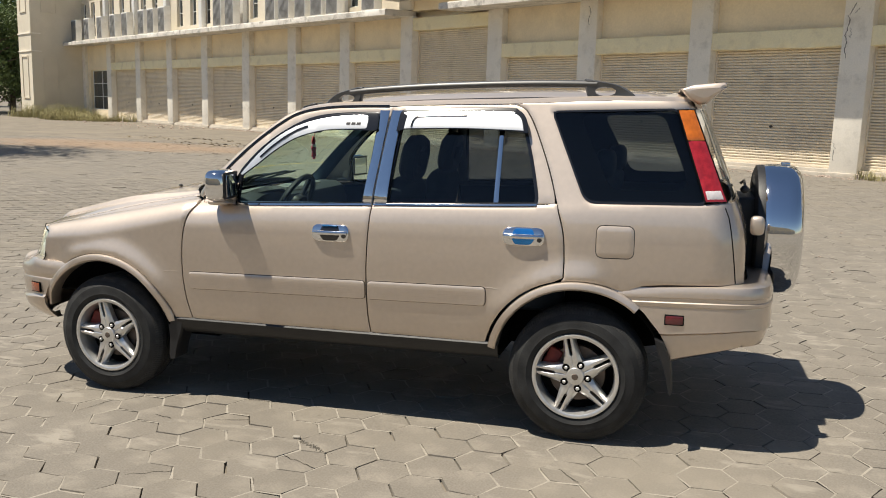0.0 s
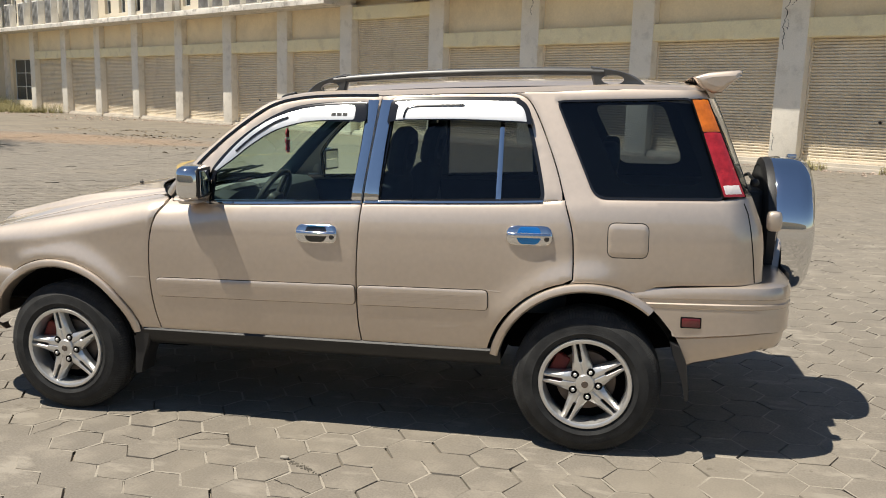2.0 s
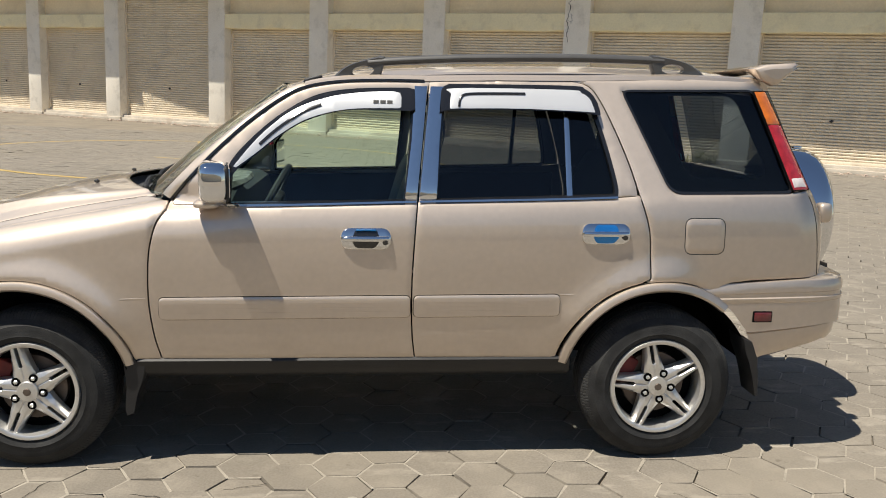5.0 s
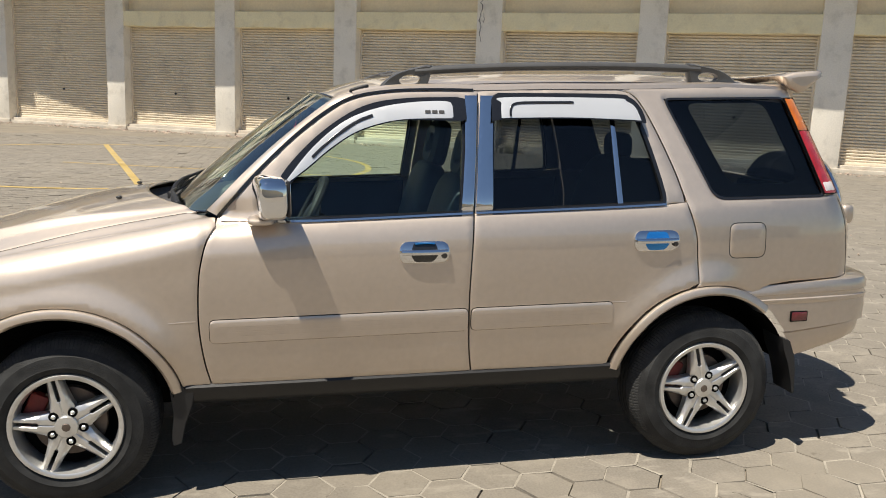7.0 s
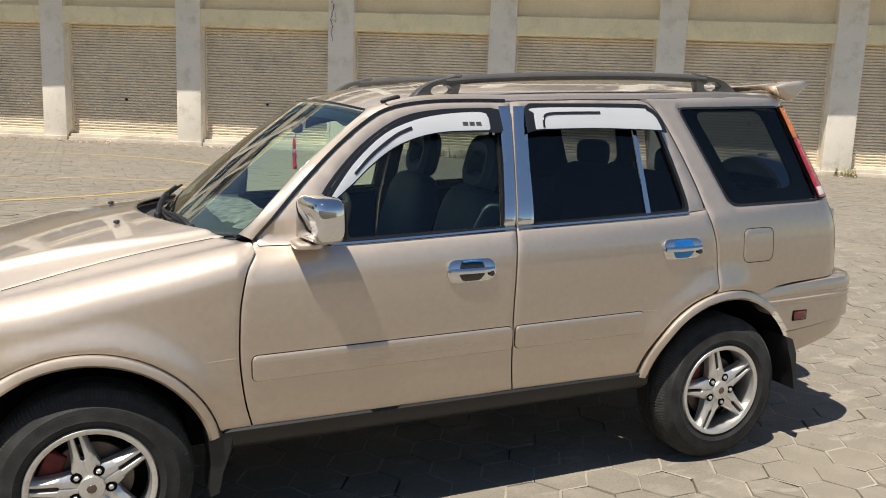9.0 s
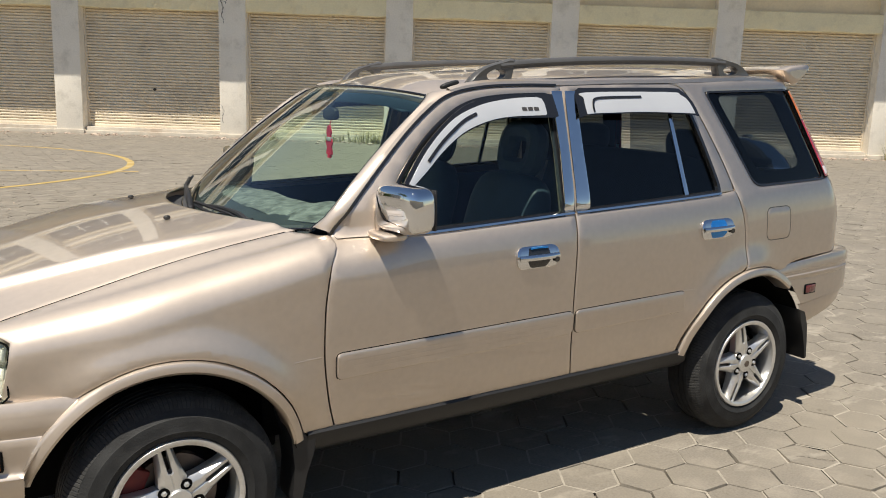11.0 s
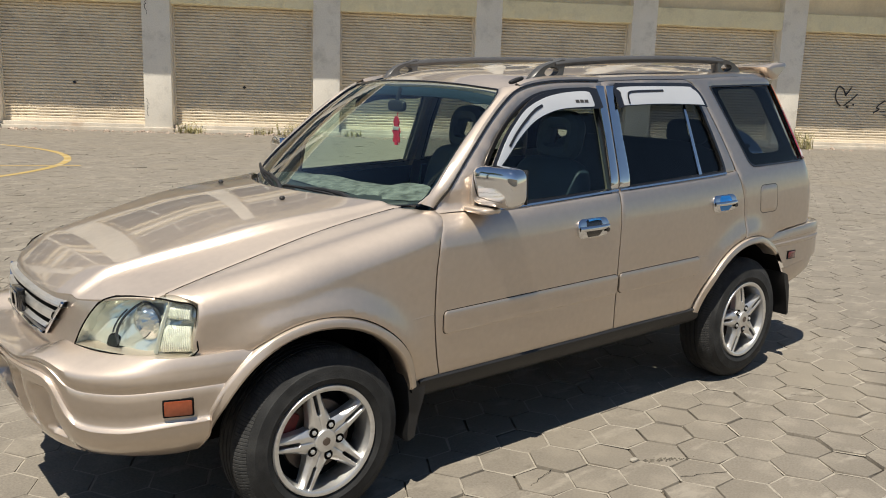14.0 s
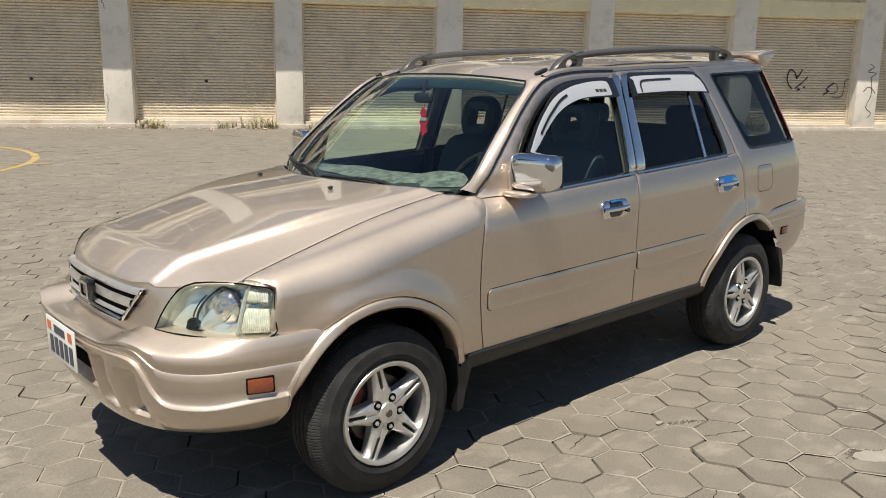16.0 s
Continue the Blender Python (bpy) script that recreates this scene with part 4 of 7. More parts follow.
def moulding(sg, x0, x1, door, round_left, round_right):
    """Body-side protector with three fine grooves."""
    f = side(sg)
    zc = lambda u: 0.676 + 0.009 * (u + 0.78)
    lo = [(x0, zc(x0) - 0.046), (x1, zc(x1) - 0.046), (x1, zc(x1) + 0.046), (x0, zc(x0) + 0.046)]
    lo = rounded(lo, 0.022, 4) if round_left or round_right else lo
    face = lambda u, v, d: f(u, v, d - 0.009 + 0.003 * ease((v - zc(u) - 0.034) / 0.010))
    part("side_moulding", panel(lo, face, 0.02, 0.010, 0.0015, sg > 0, 0.003), PAINT, door, "grooved body-colour side moulding", smooth=22)
    for k, (a, b) in enumerate(((0.03, 0.97), (0.06, 0.94), (0.10, 0.97))):
        z = 0.016 - 0.018 * k
        part("moulding_rib", ring_strip([(x0 + (x1 - x0) * (a + (b - a) * i / 20), zc(x0 + (x1 - x0) * (a + (b - a) * i / 20)) + z) for i in range(21)], face, 0.004, 0.0005, -0.0006, False, sg > 0), PAINT, door)
    part("moulding_gap", ring_strip(resample(lo, 0.04), f, 0.006, 0.0006, -0.0003, True, sg > 0), UNDER, door)


def visor(sg, loop, door, white):
    """Smoked rain visor with a silver insert."""
    f = side(sg)
    fl = sg > 0
    out = lambda u, v, d: f(u, v, d - 0.010 - 0.030 * min(1, max(0, (1.60 - v)) / 0.16) ** 0.7)
    part("rain_visor", panel(loop, out, 0.03, 0.003, 0.001, fl, 0.006), GLOSSBLACK, door, "smoked rain visor with a silver insert")
    part("visor_insert", panel(white, lambda u, v, d: out(u, v, d - 0.0035), 0.03, 0.003, 0.001, fl, 0.005), VISORWHITE, door, "silver-white insert on the rain visor")
    return out


def lettering(fn, x0, z, w, h, parent, fl):
    """Plain bars where the visor's mark stands."""
    for i in range(3):
        u = x0 + i * w / 3
        part("mark_bar", panel([(u, z), (u + w / 3 * 0.78, z), (u + w / 3 * 0.78, z + h), (u, z + h)], lambda a, b, d: fn(a, b, d - 0.0055), 0.02, 0.001, 0.0, fl, 0.004), INK, parent)


def bowed(z):
    """How proud a pillar cover stands: it turns under at its foot."""
    return 0.003 + 0.016 * (1 - math.exp(-max(0, z - 1.125) / 0.035))


def doors(sg):
    f, fl = side(sg), sg > 0
    # front door
    lower = below(-0.722, 0.265) + [(p[0] - GAP, p[1]) for p in B_SEAM if p[1] < 1.09] + [(x, SILL) for x in (0.1, -0.3, -0.6)] + [(p[0] + GAP, p[1]) for p in reversed(A_SEAM)]
    d = part("front_door", panel(lower, f, 0.025, 0.03, 0.003, fl), PAINT, car)
    frm = [(p[0] + 0.006, p[1] - 0.004) for p in F_FRAME] + [(p[0] - GAP, p[1]) for p in B_SEAM if 1.12 < p[1] < 1.58] + [(0.265, BELT(0.265) + 0.002), (0.213, BELT(0.213) + 0.002)] + [(0.243, 1.36), (0.254, 1.566)] + list(reversed(F_WIN[:-2]))[0:] + [(-0.72, BELT(-0.72) + 0.003)]
    frm = [p for i, p in enumerate(frm) if i == 0 or math.dist(p, frm[i - 1]) > 1e-4]
    part("door_frame", panel(frm, lambda x, z, dd: f(x, z, dd + 0.001), 0.04, 0.03, 0.003, fl), PAINT, d)
    part("door_window", panel(F_WIN, lambda x, z, dd: f(x, z, dd + 0.016), 0.06, 0.003, 0.0, fl), GLASS_CLEAR, d, "lightly tinted side window")
    part("window_seal", ring_strip(F_WIN, f, 0.022, 0.002, 0.014, True, fl), GLOSSBLACK, d)
    part("belt_trim", ring_strip(below(-0.53, 0.262, 0.03), lambda x, z, dd: f(x, z + 0.004, dd), 0.011, 0.006, -0.001, False, fl), CHROME, d, "thin chrome belt strip")
    loop = [(0.215, 1.125), (0.263, 1.125), (0.288, 1.36), (0.309, 1.582), (0.257, 1.582), (0.243, 1.36)]
    part("pillar_trim", panel(loop, lambda x, z, dd: f(x, z, dd - bowed(z)), 0.02, 0.005, 0.002, fl, 0.006), CHROME, d, "chrome door-pillar cover")
    part("frame_seal", ring_strip(F_FRAME[0:-1], lambda x, z, dd: f(x, z, dd), 0.012, 0.003, 0.010, False, fl), GLOSSBLACK, d)
    handle_set(sg, 0.058, 0.968, d)
    moulding(sg, -0.775, 0.240, d, True, False)
    part("inner_trim", panel([(-0.70, 0.50), (0.22, 0.50), (0.22, 1.09), (-0.68, 1.07)], lambda x, z, dd: f(x, z, dd + 0.075), 0.1, 0.02, 0.004, fl), CABIN, d, "blue-grey inner door trim, the blue partly painted-in sky reflection")
    vis = smooth_line([(-0.494, 1.20), (-0.484, 1.262), (-0.385, 1.380), (-0.265, 1.474), (-0.140, 1.537), (0.02, 1.563), (0.225, 1.571), (0.256, 1.566)]) + [(0.256, 1.486), (0.238, 1.480)] + list(reversed(smooth_line([(-0.486, 1.20), (-0.452, 1.246), (-0.382, 1.299), (-0.302, 1.364), (-0.20, 1.428), (-0.09, 1.465), (0.02, 1.481), (0.238, 1.480)])))[1:]
    wht = smooth_line([(-0.475, 1.250), (-0.370, 1.374), (-0.245, 1.473), (-0.113, 1.526), (0.02, 1.550), (0.155, 1.558), (0.195, 1.552)]) + [(0.201, 1.535), (0.200, 1.497), (0.193, 1.490)] + list(reversed(smooth_line([(-0.463, 1.246), (-0.384, 1.305), (-0.302, 1.371), (-0.20, 1.434), (-0.09, 1.470), (0.02, 1.486), (0.193, 1.490)])))[1:]
    if sg > 0:   # the far visor is a shorter one
        vis, wht = ([p for p in pts if p[0] > -0.20] for pts in (vis, wht))
    out = visor(sg, vis, d, wht)
    if sg < 0:
        part("visor_stripe", ring_strip(smooth_line([(-0.372, 1.338), (-0.320, 1.386), (-0.263, 1.430), (-0.19, 1.475), (-0.128, 1.499)], 4), lambda x, z, dd: out(x, z, dd - 0.006), 0.012, 0.0015, 0.0, False, fl), GLOSSBLACK, d, "dark stripe on the visor")
    lettering(out, 0.085, 1.508, 0.085, 0.013, d, fl)
    # rear door
    foot = [(p[0] - 0.010, p[1]) for p in arc(RW[0], RW[1], ARCH + 0.002, 103, 166, 14)]
    lower = below(0.271, 1.196) + [(p[0] - GAP, p[1]) for p in C_SEAM if p[1] < 1.14] + foot + [(0.885, SILL - 0.006), (0.6, SILL)] + [(p[0] + GAP, p[1]) for p in reversed(B_SEAM) if p[1] < 1.09]
    d = part("rear_door", panel(lower, f, 0.025, 0.03, 0.003, fl), PAINT, car)
    frm = [(p[0] + GAP, p[1]) for p in reversed(B_SEAM) if 1.14 < p[1]] + [(0.6, 1.612)] + [(p[0] - GAP, p[1]) for p in C_SEAM if p[1] > 1.165] + [(1.185, BELT(1.185) + 0.002), (1.090, BELT(1.09) + 0.004)] + list(reversed(R_WIN[3:])) + [(0.385, 1.572), (0.360, 1.36), (0.345, BELT(0.345) + 0.002), (0.274, BELT(0.274) + 0.002)]
    part("door_frame", panel(frm, lambda x, z, dd: f(x, z, dd + 0.001), 0.04, 0.03, 0.003, fl), PAINT, d)
    part("door_window", panel(R_WIN, lambda x, z, dd: f(x, z, dd + 0.016), 0.06, 0.003, 0.0, fl), GLASS_TINT, d, "dark tinted side window")
    part("window_seal", ring_strip(R_WIN, f, 0.022, 0.002, 0.014, True, fl), GLOSSBLACK, d)
    part("belt_trim", ring_strip(below(0.275, 1.10, 0.03), lambda x, z, dd: f(x, z + 0.004, dd), 0.011, 0.006, -0.001, False, fl), CHROME, d, "thin chrome belt strip")
    loop = [(0.275, 1.128), (0.345, 1.128), (0.358, 1.36), (0.378, 1.582), (0.323, 1.582), (0.298, 1.36)]
    part("pillar_trim", panel(loop, lambda x, z, dd: f(x, z, dd - bowed(z)), 0.02, 0.005, 0.002, fl, 0.006), CHROME, d, "chrome door-pillar cover")
    loop = [(0.888, 1.145), (0.912, 1.145), (0.908, 1.50), (0.888, 1.50)]
    part("window_divider", panel(loop, lambda x, z, dd: f(x, z, dd + 0.004), 0.05, 0.01, 0.002, fl, 0.004), CHROME, d, "chrome window divider")
    handle_set(sg, 1.048, 0.993, d)
    moulding(sg, 0.254, 0.865, d, False, True)
    part("inner_trim", panel([(0.30, 0.50), (0.88, 0.50), (0.95, 0.72), (1.15, 0.86), (1.15, 1.10), (0.30, 1.09)], lambda x, z, dd: f(x, z, dd + 0.075), 0.1, 0.02, 0.004, fl), CABIN, d, "blue-grey inner door trim, the blue partly painted-in sky reflection")
    vis = [(0.362, 1.478), (0.368, 1.578)] + smooth_line([(0.40, 1.594), (0.9, 1.596), (0.98, 1.582), (1.02, 1.540), (1.035, 1.480), (1.015, 1.478)]) + smooth_line([(0.96, 1.485), (0.7, 1.492), (0.43, 1.488), (0.362, 1.478)])[:-1]
    wht = smooth_line([(0.402, 1.492), (0.408, 1.550), (0.43, 1.576), (0.9, 1.578), (0.96, 1.566), (0.995, 1.54), (1.012, 1.487)]) + smooth_line([(0.95, 1.490), (0.7, 1.497), (0.45, 1.494)])
    out = visor(sg, vis, d, wht)
    part("visor_stripe", ring_strip(smooth_line([(0.440, 1.500), (0.446, 1.532), (0.470, 1.552), (0.56, 1.557), (0.72, 1.559)], 4), lambda x, z, dd: out(x, z, dd - 0.006), 0.010, 0.0015, 0.0, False, fl), GLOSSBLACK, d, "dark stripe on the visor")
    # fender
    top = [(-0.746, fender_q(-0.746, 0.750)), (-0.790, fender_q(-0.79, 0.693))] + [(x, fender_q(x, seam_y(x))) for x in [-0.85, -0.95, -1.05, -1.15, -1.25, -1.35, -1.45, -1.55, -1.65, -1.74, -1.80]]
    fwd = [(-1.765, 0.935), (-1.728, 0.898), (-1.738, 0.84), (-1.762, 0.74), (-1.745, 0.722), (-1.66, 0.706)]
    loop = [(p[0] - GAP, p[1]) for p in A_SEAM if p[1] < 1.09] + [(-0.83, SILL)] + arc(FW[0], FW[1], ARCH, 14, 131, 20) + [(-1.640, 0.70)] + list(reversed(fwd)) + list(reversed(top)) + [(-0.7455, TOPZ(-0.7455) - 0.01)]
    part("front_fender", panel(loop, fender_point(sg), 0.02, 0.03, 0.003, fl), PAINT, car)
    # quarter panel with the pillars round its window
    foot = arc(RW[0], RW[1], ARCH, 100, 58, 8)
    loop = [(p[0] + GAP, p[1]) for p in C_SEAM] + foot
    loop += [(1.56, 0.770), (1.60, 0.785), (1.7, 0.796), (1.9, 0.803), (2.05, 0.806), (2.05, 0.95), (2.035, 1.05), (1.99, BELT(1.99)), (1.90, BELT(1.90)), (1.866, 1.164), (1.62, 1.161), (1.372, 1.158), (1.352, 1.160), (1.334, 1.170), (1.318, 1.188), (1.141, 1.578), (1.30, 1.583), (1.722, 1.590), (1.80, 1.590), (1.775, 1.625), (1.4, 1.632), (0.97, 1.624)]
    q = part("quarter_panel", panel(loop, f, 0.022, 0.03, 0.004, fl), PAINT, car)
    part("quarter_window", panel(rounded(Q_WIN, 0.03), lambda x, z, dd: f(x, z, dd + 0.006), 0.06, 0.004, 0.001, fl), GLASS_DARK, q, "dark tinted quarter window")
    part("window_seal", ring_strip(resample(rounded(Q_WIN, 0.03), 0.06), f, 0.012, 0.001, 0.010, True, fl), GLOSSBLACK, q)
    part("gate_seam", ring_strip([(1.950 + 0.060 * (k / 8) ** 0.6, 1.150 - 0.34 * k / 8) for k in range(9)], f, 0.005, 0.0008, -0.0003, False, fl), UNDER, q)
    if sg < 0:
        lid = rounded([(1.387, 0.909), (1.560, 0.909), (1.560, 1.060), (1.387, 1.060)], 0.035, 5)
        part("fuel_flap", panel(lid, lambda x, z, dd: f(x, z, dd - 0.0018), 0.03, 0.004, 0.0035, fl, 0.006), PAINT, q)
        part("fuel_flap_gap", ring_strip(resample(lid, 0.03), f, 0.0035, 0.0004, -0.0003, True, fl), PLASTIC, q)
    # tail lamp up the rear pillar
    edge0, edge1 = lambda z: 1.722 + (1.590 - z) * 0.341, lambda z: 1.795 + (1.590 - z) * 0.395
    tl = None
    for name, z0, z1, mt, lb in (("amber_lens", 1.448, 1.588, AMBER, "amber indicator lens"), ("red_lens", 1.176, 1.446, REDLENS, "red tail lamp lens"), ("clear_lens", 1.188, 1.226, CLEARLENS, "clear reversing lamp lens")):
        ins = 0.012 if name == "clear_lens" else 0.0
        lo = [(edge0(z0) + ins, z0), (edge1(z0) - ins, z0), (edge1(z1) - ins, z1), (edge0(z1) + ins, z1)]
        o = part("tail_lamp" if tl is None else name, panel(lo, lambda x, z, dd: f(x, z, dd - 0.008 - ins * 0.2), 0.03, 0.03, 0.003, fl, 0.005), mt, car if tl is None else tl, lb)
        tl = tl or o
    lo = [(edge0(1.176), 1.176), (edge1(1.176), 1.176), (edge1(1.588), 1.588), (edge0(1.588), 1.588)]
    # Near-black strip outlines the tail lamp.
    part("lamp_outline", ring_strip(resample(lo, 0.05), lambda x, z, dd: f(x, z, dd - 0.006), 0.007, 0.0015, 0.006, True, fl), UNDER, tl)
    part("lamp_divider", ring_strip([(edge0(1.447) + 0.002, 1.447), (edge1(1.447) - 0.002, 1.447)], lambda x, z, dd: f(x, z, dd - 0.008), 0.004, 0.0008, 0.0, False, fl), UNDER, tl)
    # inner trim round the quarter window
    hole = resample(rounded([(1.265, 1.560), (1.66, 1.566), (1.785, 1.25), (1.75, 1.215), (1.435, 1.215)], 0.05), 0.02)
    C = Vector((1.53, 1.40))
    edge_ = resample([(1.04, 1.60), (1.76, 1.605), (1.92, 1.14), (1.20, 1.14)], 0.01)
    rows = []
    for p in hole:
        dv = (Vector(p) - C).normalized()
        q_ = max(edge_, key=lambda e: (Vector(e) - C).normalized().dot(dv))
        rows.append([f(*p, 0.075), f(*p, 0.060), f(*(Vector(p).lerp(Vector(q_), 0.2)), 0.052), f(*q_, 0.045)])
    part("quarter_trim", Geo().grid(rows, close_u=True, flip=fl), UNDER, q, "dark inner trim with a rounded opening")
    # arch lips
    for nm, (cx, cz), a0, a1 in (("front_arch", FW, 12, 162), ("rear_arch", RW, 50, 168)):
        rows = []
        for i in range(41):
            a = math.radians(a0 + (a1 - a0) * i / 40)
            sink = 0.016 * (1 - ease((a1 - math.degrees(a)) / 24)) if nm == "front_arch" else 0.0
            row = []
            for r, dd in ((ARCH - 0.003, 0.024), (ARCH - 0.004, 0.001), (ARCH - 0.007, -0.009), (ARCH - 0.014, -0.014), (ARCH - 0.034, -0.020), (ARCH - 0.043, -0.015), (ARCH - 0.047, 0.0), (ARCH - 0.047, 0.06)):
                x, z = cx + r * math.cos(a), cz + r * math.sin(a)
                row.append((x, sg * (-0.30 * max(0.0, 0.545 - z) * (nm == "front_arch" and x < cx) + max(half_width(x, max(z, 0.4)), 0.86 * (1 - min(1, max(0, -1.44 - x) / 0.765) ** 2.8) ** (1 / 2.8) + 0.002 if x < -1.5 and z < 0.735 else 0) - dd - sink), z))
            rows.append(row)
        part(nm, Geo().grid(rows, flip=not fl), PAINT, car)
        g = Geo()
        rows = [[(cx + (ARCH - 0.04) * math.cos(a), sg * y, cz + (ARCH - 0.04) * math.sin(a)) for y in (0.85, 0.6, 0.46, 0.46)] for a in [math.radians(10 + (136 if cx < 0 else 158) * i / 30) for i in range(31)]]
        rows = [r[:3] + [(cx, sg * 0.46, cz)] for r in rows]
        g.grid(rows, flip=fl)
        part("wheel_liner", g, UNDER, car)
    # rocker
    rk = []
    for i in range(13):
        x = -0.875 + 1.80 * i / 12
        rk.append([(x, sg * yy, zz) for yy, zz in ((0.74, 0.47), (0.832, 0.462), (0.842, 0.450), (0.832, 0.40), (0.80, 0.372), (0.72, 0.365))])
    part("sill_cover", Geo().grid(rk, flip=not fl), PLASTIC, car, "black plastic sill cover")
    # mud flaps
    for edge_y, poly in ((0.828, [(-0.957, 0.530), (-0.935, 0.520), (-0.875, 0.448), (-0.838, 0.432), (-0.848, 0.38), (-0.880, 0.30), (-0.898, 0.222), (-0.930, 0.212), (-0.936, 0.24), (-0.926, 0.34), (-0.935, 0.44)]),
                         (0.858, [(1.668, 0.545), (1.710, 0.530), (1.742, 0.455), (1.752, 0.37), (1.758, 0.285), (1.746, 0.280), (1.728, 0.36), (1.706, 0.43), (1.680, 0.49)])):
        k = Geo()
        n = len(poly)
        rim = [(x, sg * edge_y, z) for x, z in poly] + [(x, sg * (edge_y + 0.010), z) for x, z in [(x + (sum(p[0] for p in poly) / n - x) * 0.12, z + (sum(p[1] for p in poly) / n - z) * 0.03) for x, z in poly]] + [(x, sg * 0.72, z) for x, z in poly]
        fs = [tuple(range(n, 2 * n))] + [(i, (i + 1) % n, (i + 1) % n + n, i + n) for i in range(n)] + [(i, i + 2 * n, (i + 1) % n + 2 * n, (i + 1) % n) for i in range(n)] + [tuple(range(2 * n, 3 * n))]
        k.add(rim, fs)
        part("mud_flap", k, PLASTIC, car, "black rubber mud flap", smooth=25)
    # creases that carry the moulding's line on
    part("body_crease", ring_strip([(-0.925 + 0.02 * i, 0.716 + 0.0005 * i) for i in range(6)], f, 0.006, 0.0008, -0.0003, False, fl), PAINT, car)
    part("body_crease", ring_strip([(0.862 + 0.015 * i, 0.735 - 0.0003 * i) for i in range(5)], f, 0.006, 0.0008, -0.0003, False, fl), PAINT, car)
    # door mirror
    mir_x, mir_z = -0.540, 1.198
    base = Geo().ball((-0.572, sg * 0.838, 1.104), (0.052, 0.078, 0.015), None, 12, 0.6).ball((-0.556, sg * 0.790, 1.150), (0.040, 0.018, 0.060), None, 12, 0.7)
    mb = part("mirror_foot", base, PAINT, car)
    g = Geo().ball((0, 0, 0), (0.058, 0.112, 0.080), Matrix.Translation((mir_x + 0.004, sg * 0.893, mir_z)) @ pose(0, 0, 0, 0, 0, -10 * sg), 16, 0.46)
    part("mirror_shell", g, CHROME, mb, "chrome door mirror shell")
    part("mirror_bezel", Geo().box(-0.006, 0.003, -0.096, 0.096, -0.068, 0.068, 0.004, Matrix.Translation((mir_x + 0.058, sg * 0.888, mir_z)) @ pose(0, 0, 0, 0, 0, -10 * sg)), PLASTIC, mb, "black rim round the mirror glass")
    part("mirror_glass", Geo().box(-0.003, 0.003, -0.078, 0.078, -0.056, 0.056, 0.002, Matrix.Translation((mir_x + 0.063, sg * 0.888, mir_z)) @ pose(0, 0, 0, 0, 0, -10 * sg)), CHROME, mb)


SEAM_Y = curve([(-1.83, 0.703), (-1.75, 0.690), (-1.6, 0.672), (-1.45, 0.660), (-1.2, 0.643), (-1.0, 0.637), (-0.84, 0.646)])


def seam_y(x):
    return SEAM_Y(x)


def nose_x(y, a=0.64, b=0.87, c=-1.44, n=2.6):
    """Plan of the nose at the foot of the lamps."""
    return c - a * max(0.0, 1 - (abs(y) / b) ** n) ** (1 / n)


def nose_lean(y):
    """How far the nose leans back at the bonnet's edge."""
    return 0.020 + 0.055 * min(max((abs(y) - 0.3) / 0.45, 0), 1)


def bonnet():
    ys = [-0.694 + 1.388 * i / 32 for i in range(33)]
    front = [(nose_x(y) + nose_lean(y) + 0.002, y) for y in ys]
    sd = [-1.80, -1.72, -1.6, -1.4, -1.2, -1.0, -0.90, -0.832]
    right = [(x, SEAM_Y(x) - 0.008) for x in sd]
    rear = [(-1.08 + 0.256 * (abs(y) / 0.638) ** 1.9, y) for y in [0.638 - 1.276 * i / 24 for i in range(25)]]
    left = [(x, -SEAM_Y(x) + 0.008) for x in reversed(sd)]
    loop = front + right + rear + left
    b = part("bonnet", panel(loop, lambda x, y, d: (x, y, bonnet_z(x, y) - 0.004 - d), 0.010, 0.010, 0.004), PAINT, car, "metallic bonnet with two raised creases")
    for sg in (-1, 1):
        part("bonnet_seam", Geo().tube([(x, sg * (SEAM_Y(x) - 0.004), bonnet_z(x, SEAM_Y(x)) - 0.003) for x in [-1.80 + 0.94 * i / 20 for i in range(21)]], 0.0014, 6), UNDER, b)
    for y in (-0.30, 0.30):
        part("washer_nozzle", Geo().ball((-1.17, y, bonnet_z(-1.17, y) + 0.004), (0.013, 0.010, 0.008), None, 6), PLASTIC, b)


LAMP_INNER = curve([(0.0, 25.2), (0.41, 27.6), (0.83, 31.0), (0.95, 33.2), (1.0, 36.0)])
LAMP_TOP = curve([(25, 0.894), (31, 0.898), (36, 0.903), (42, 0.908), (50.5, 0.906), (60, 0.898), (67.3, 0.888)])


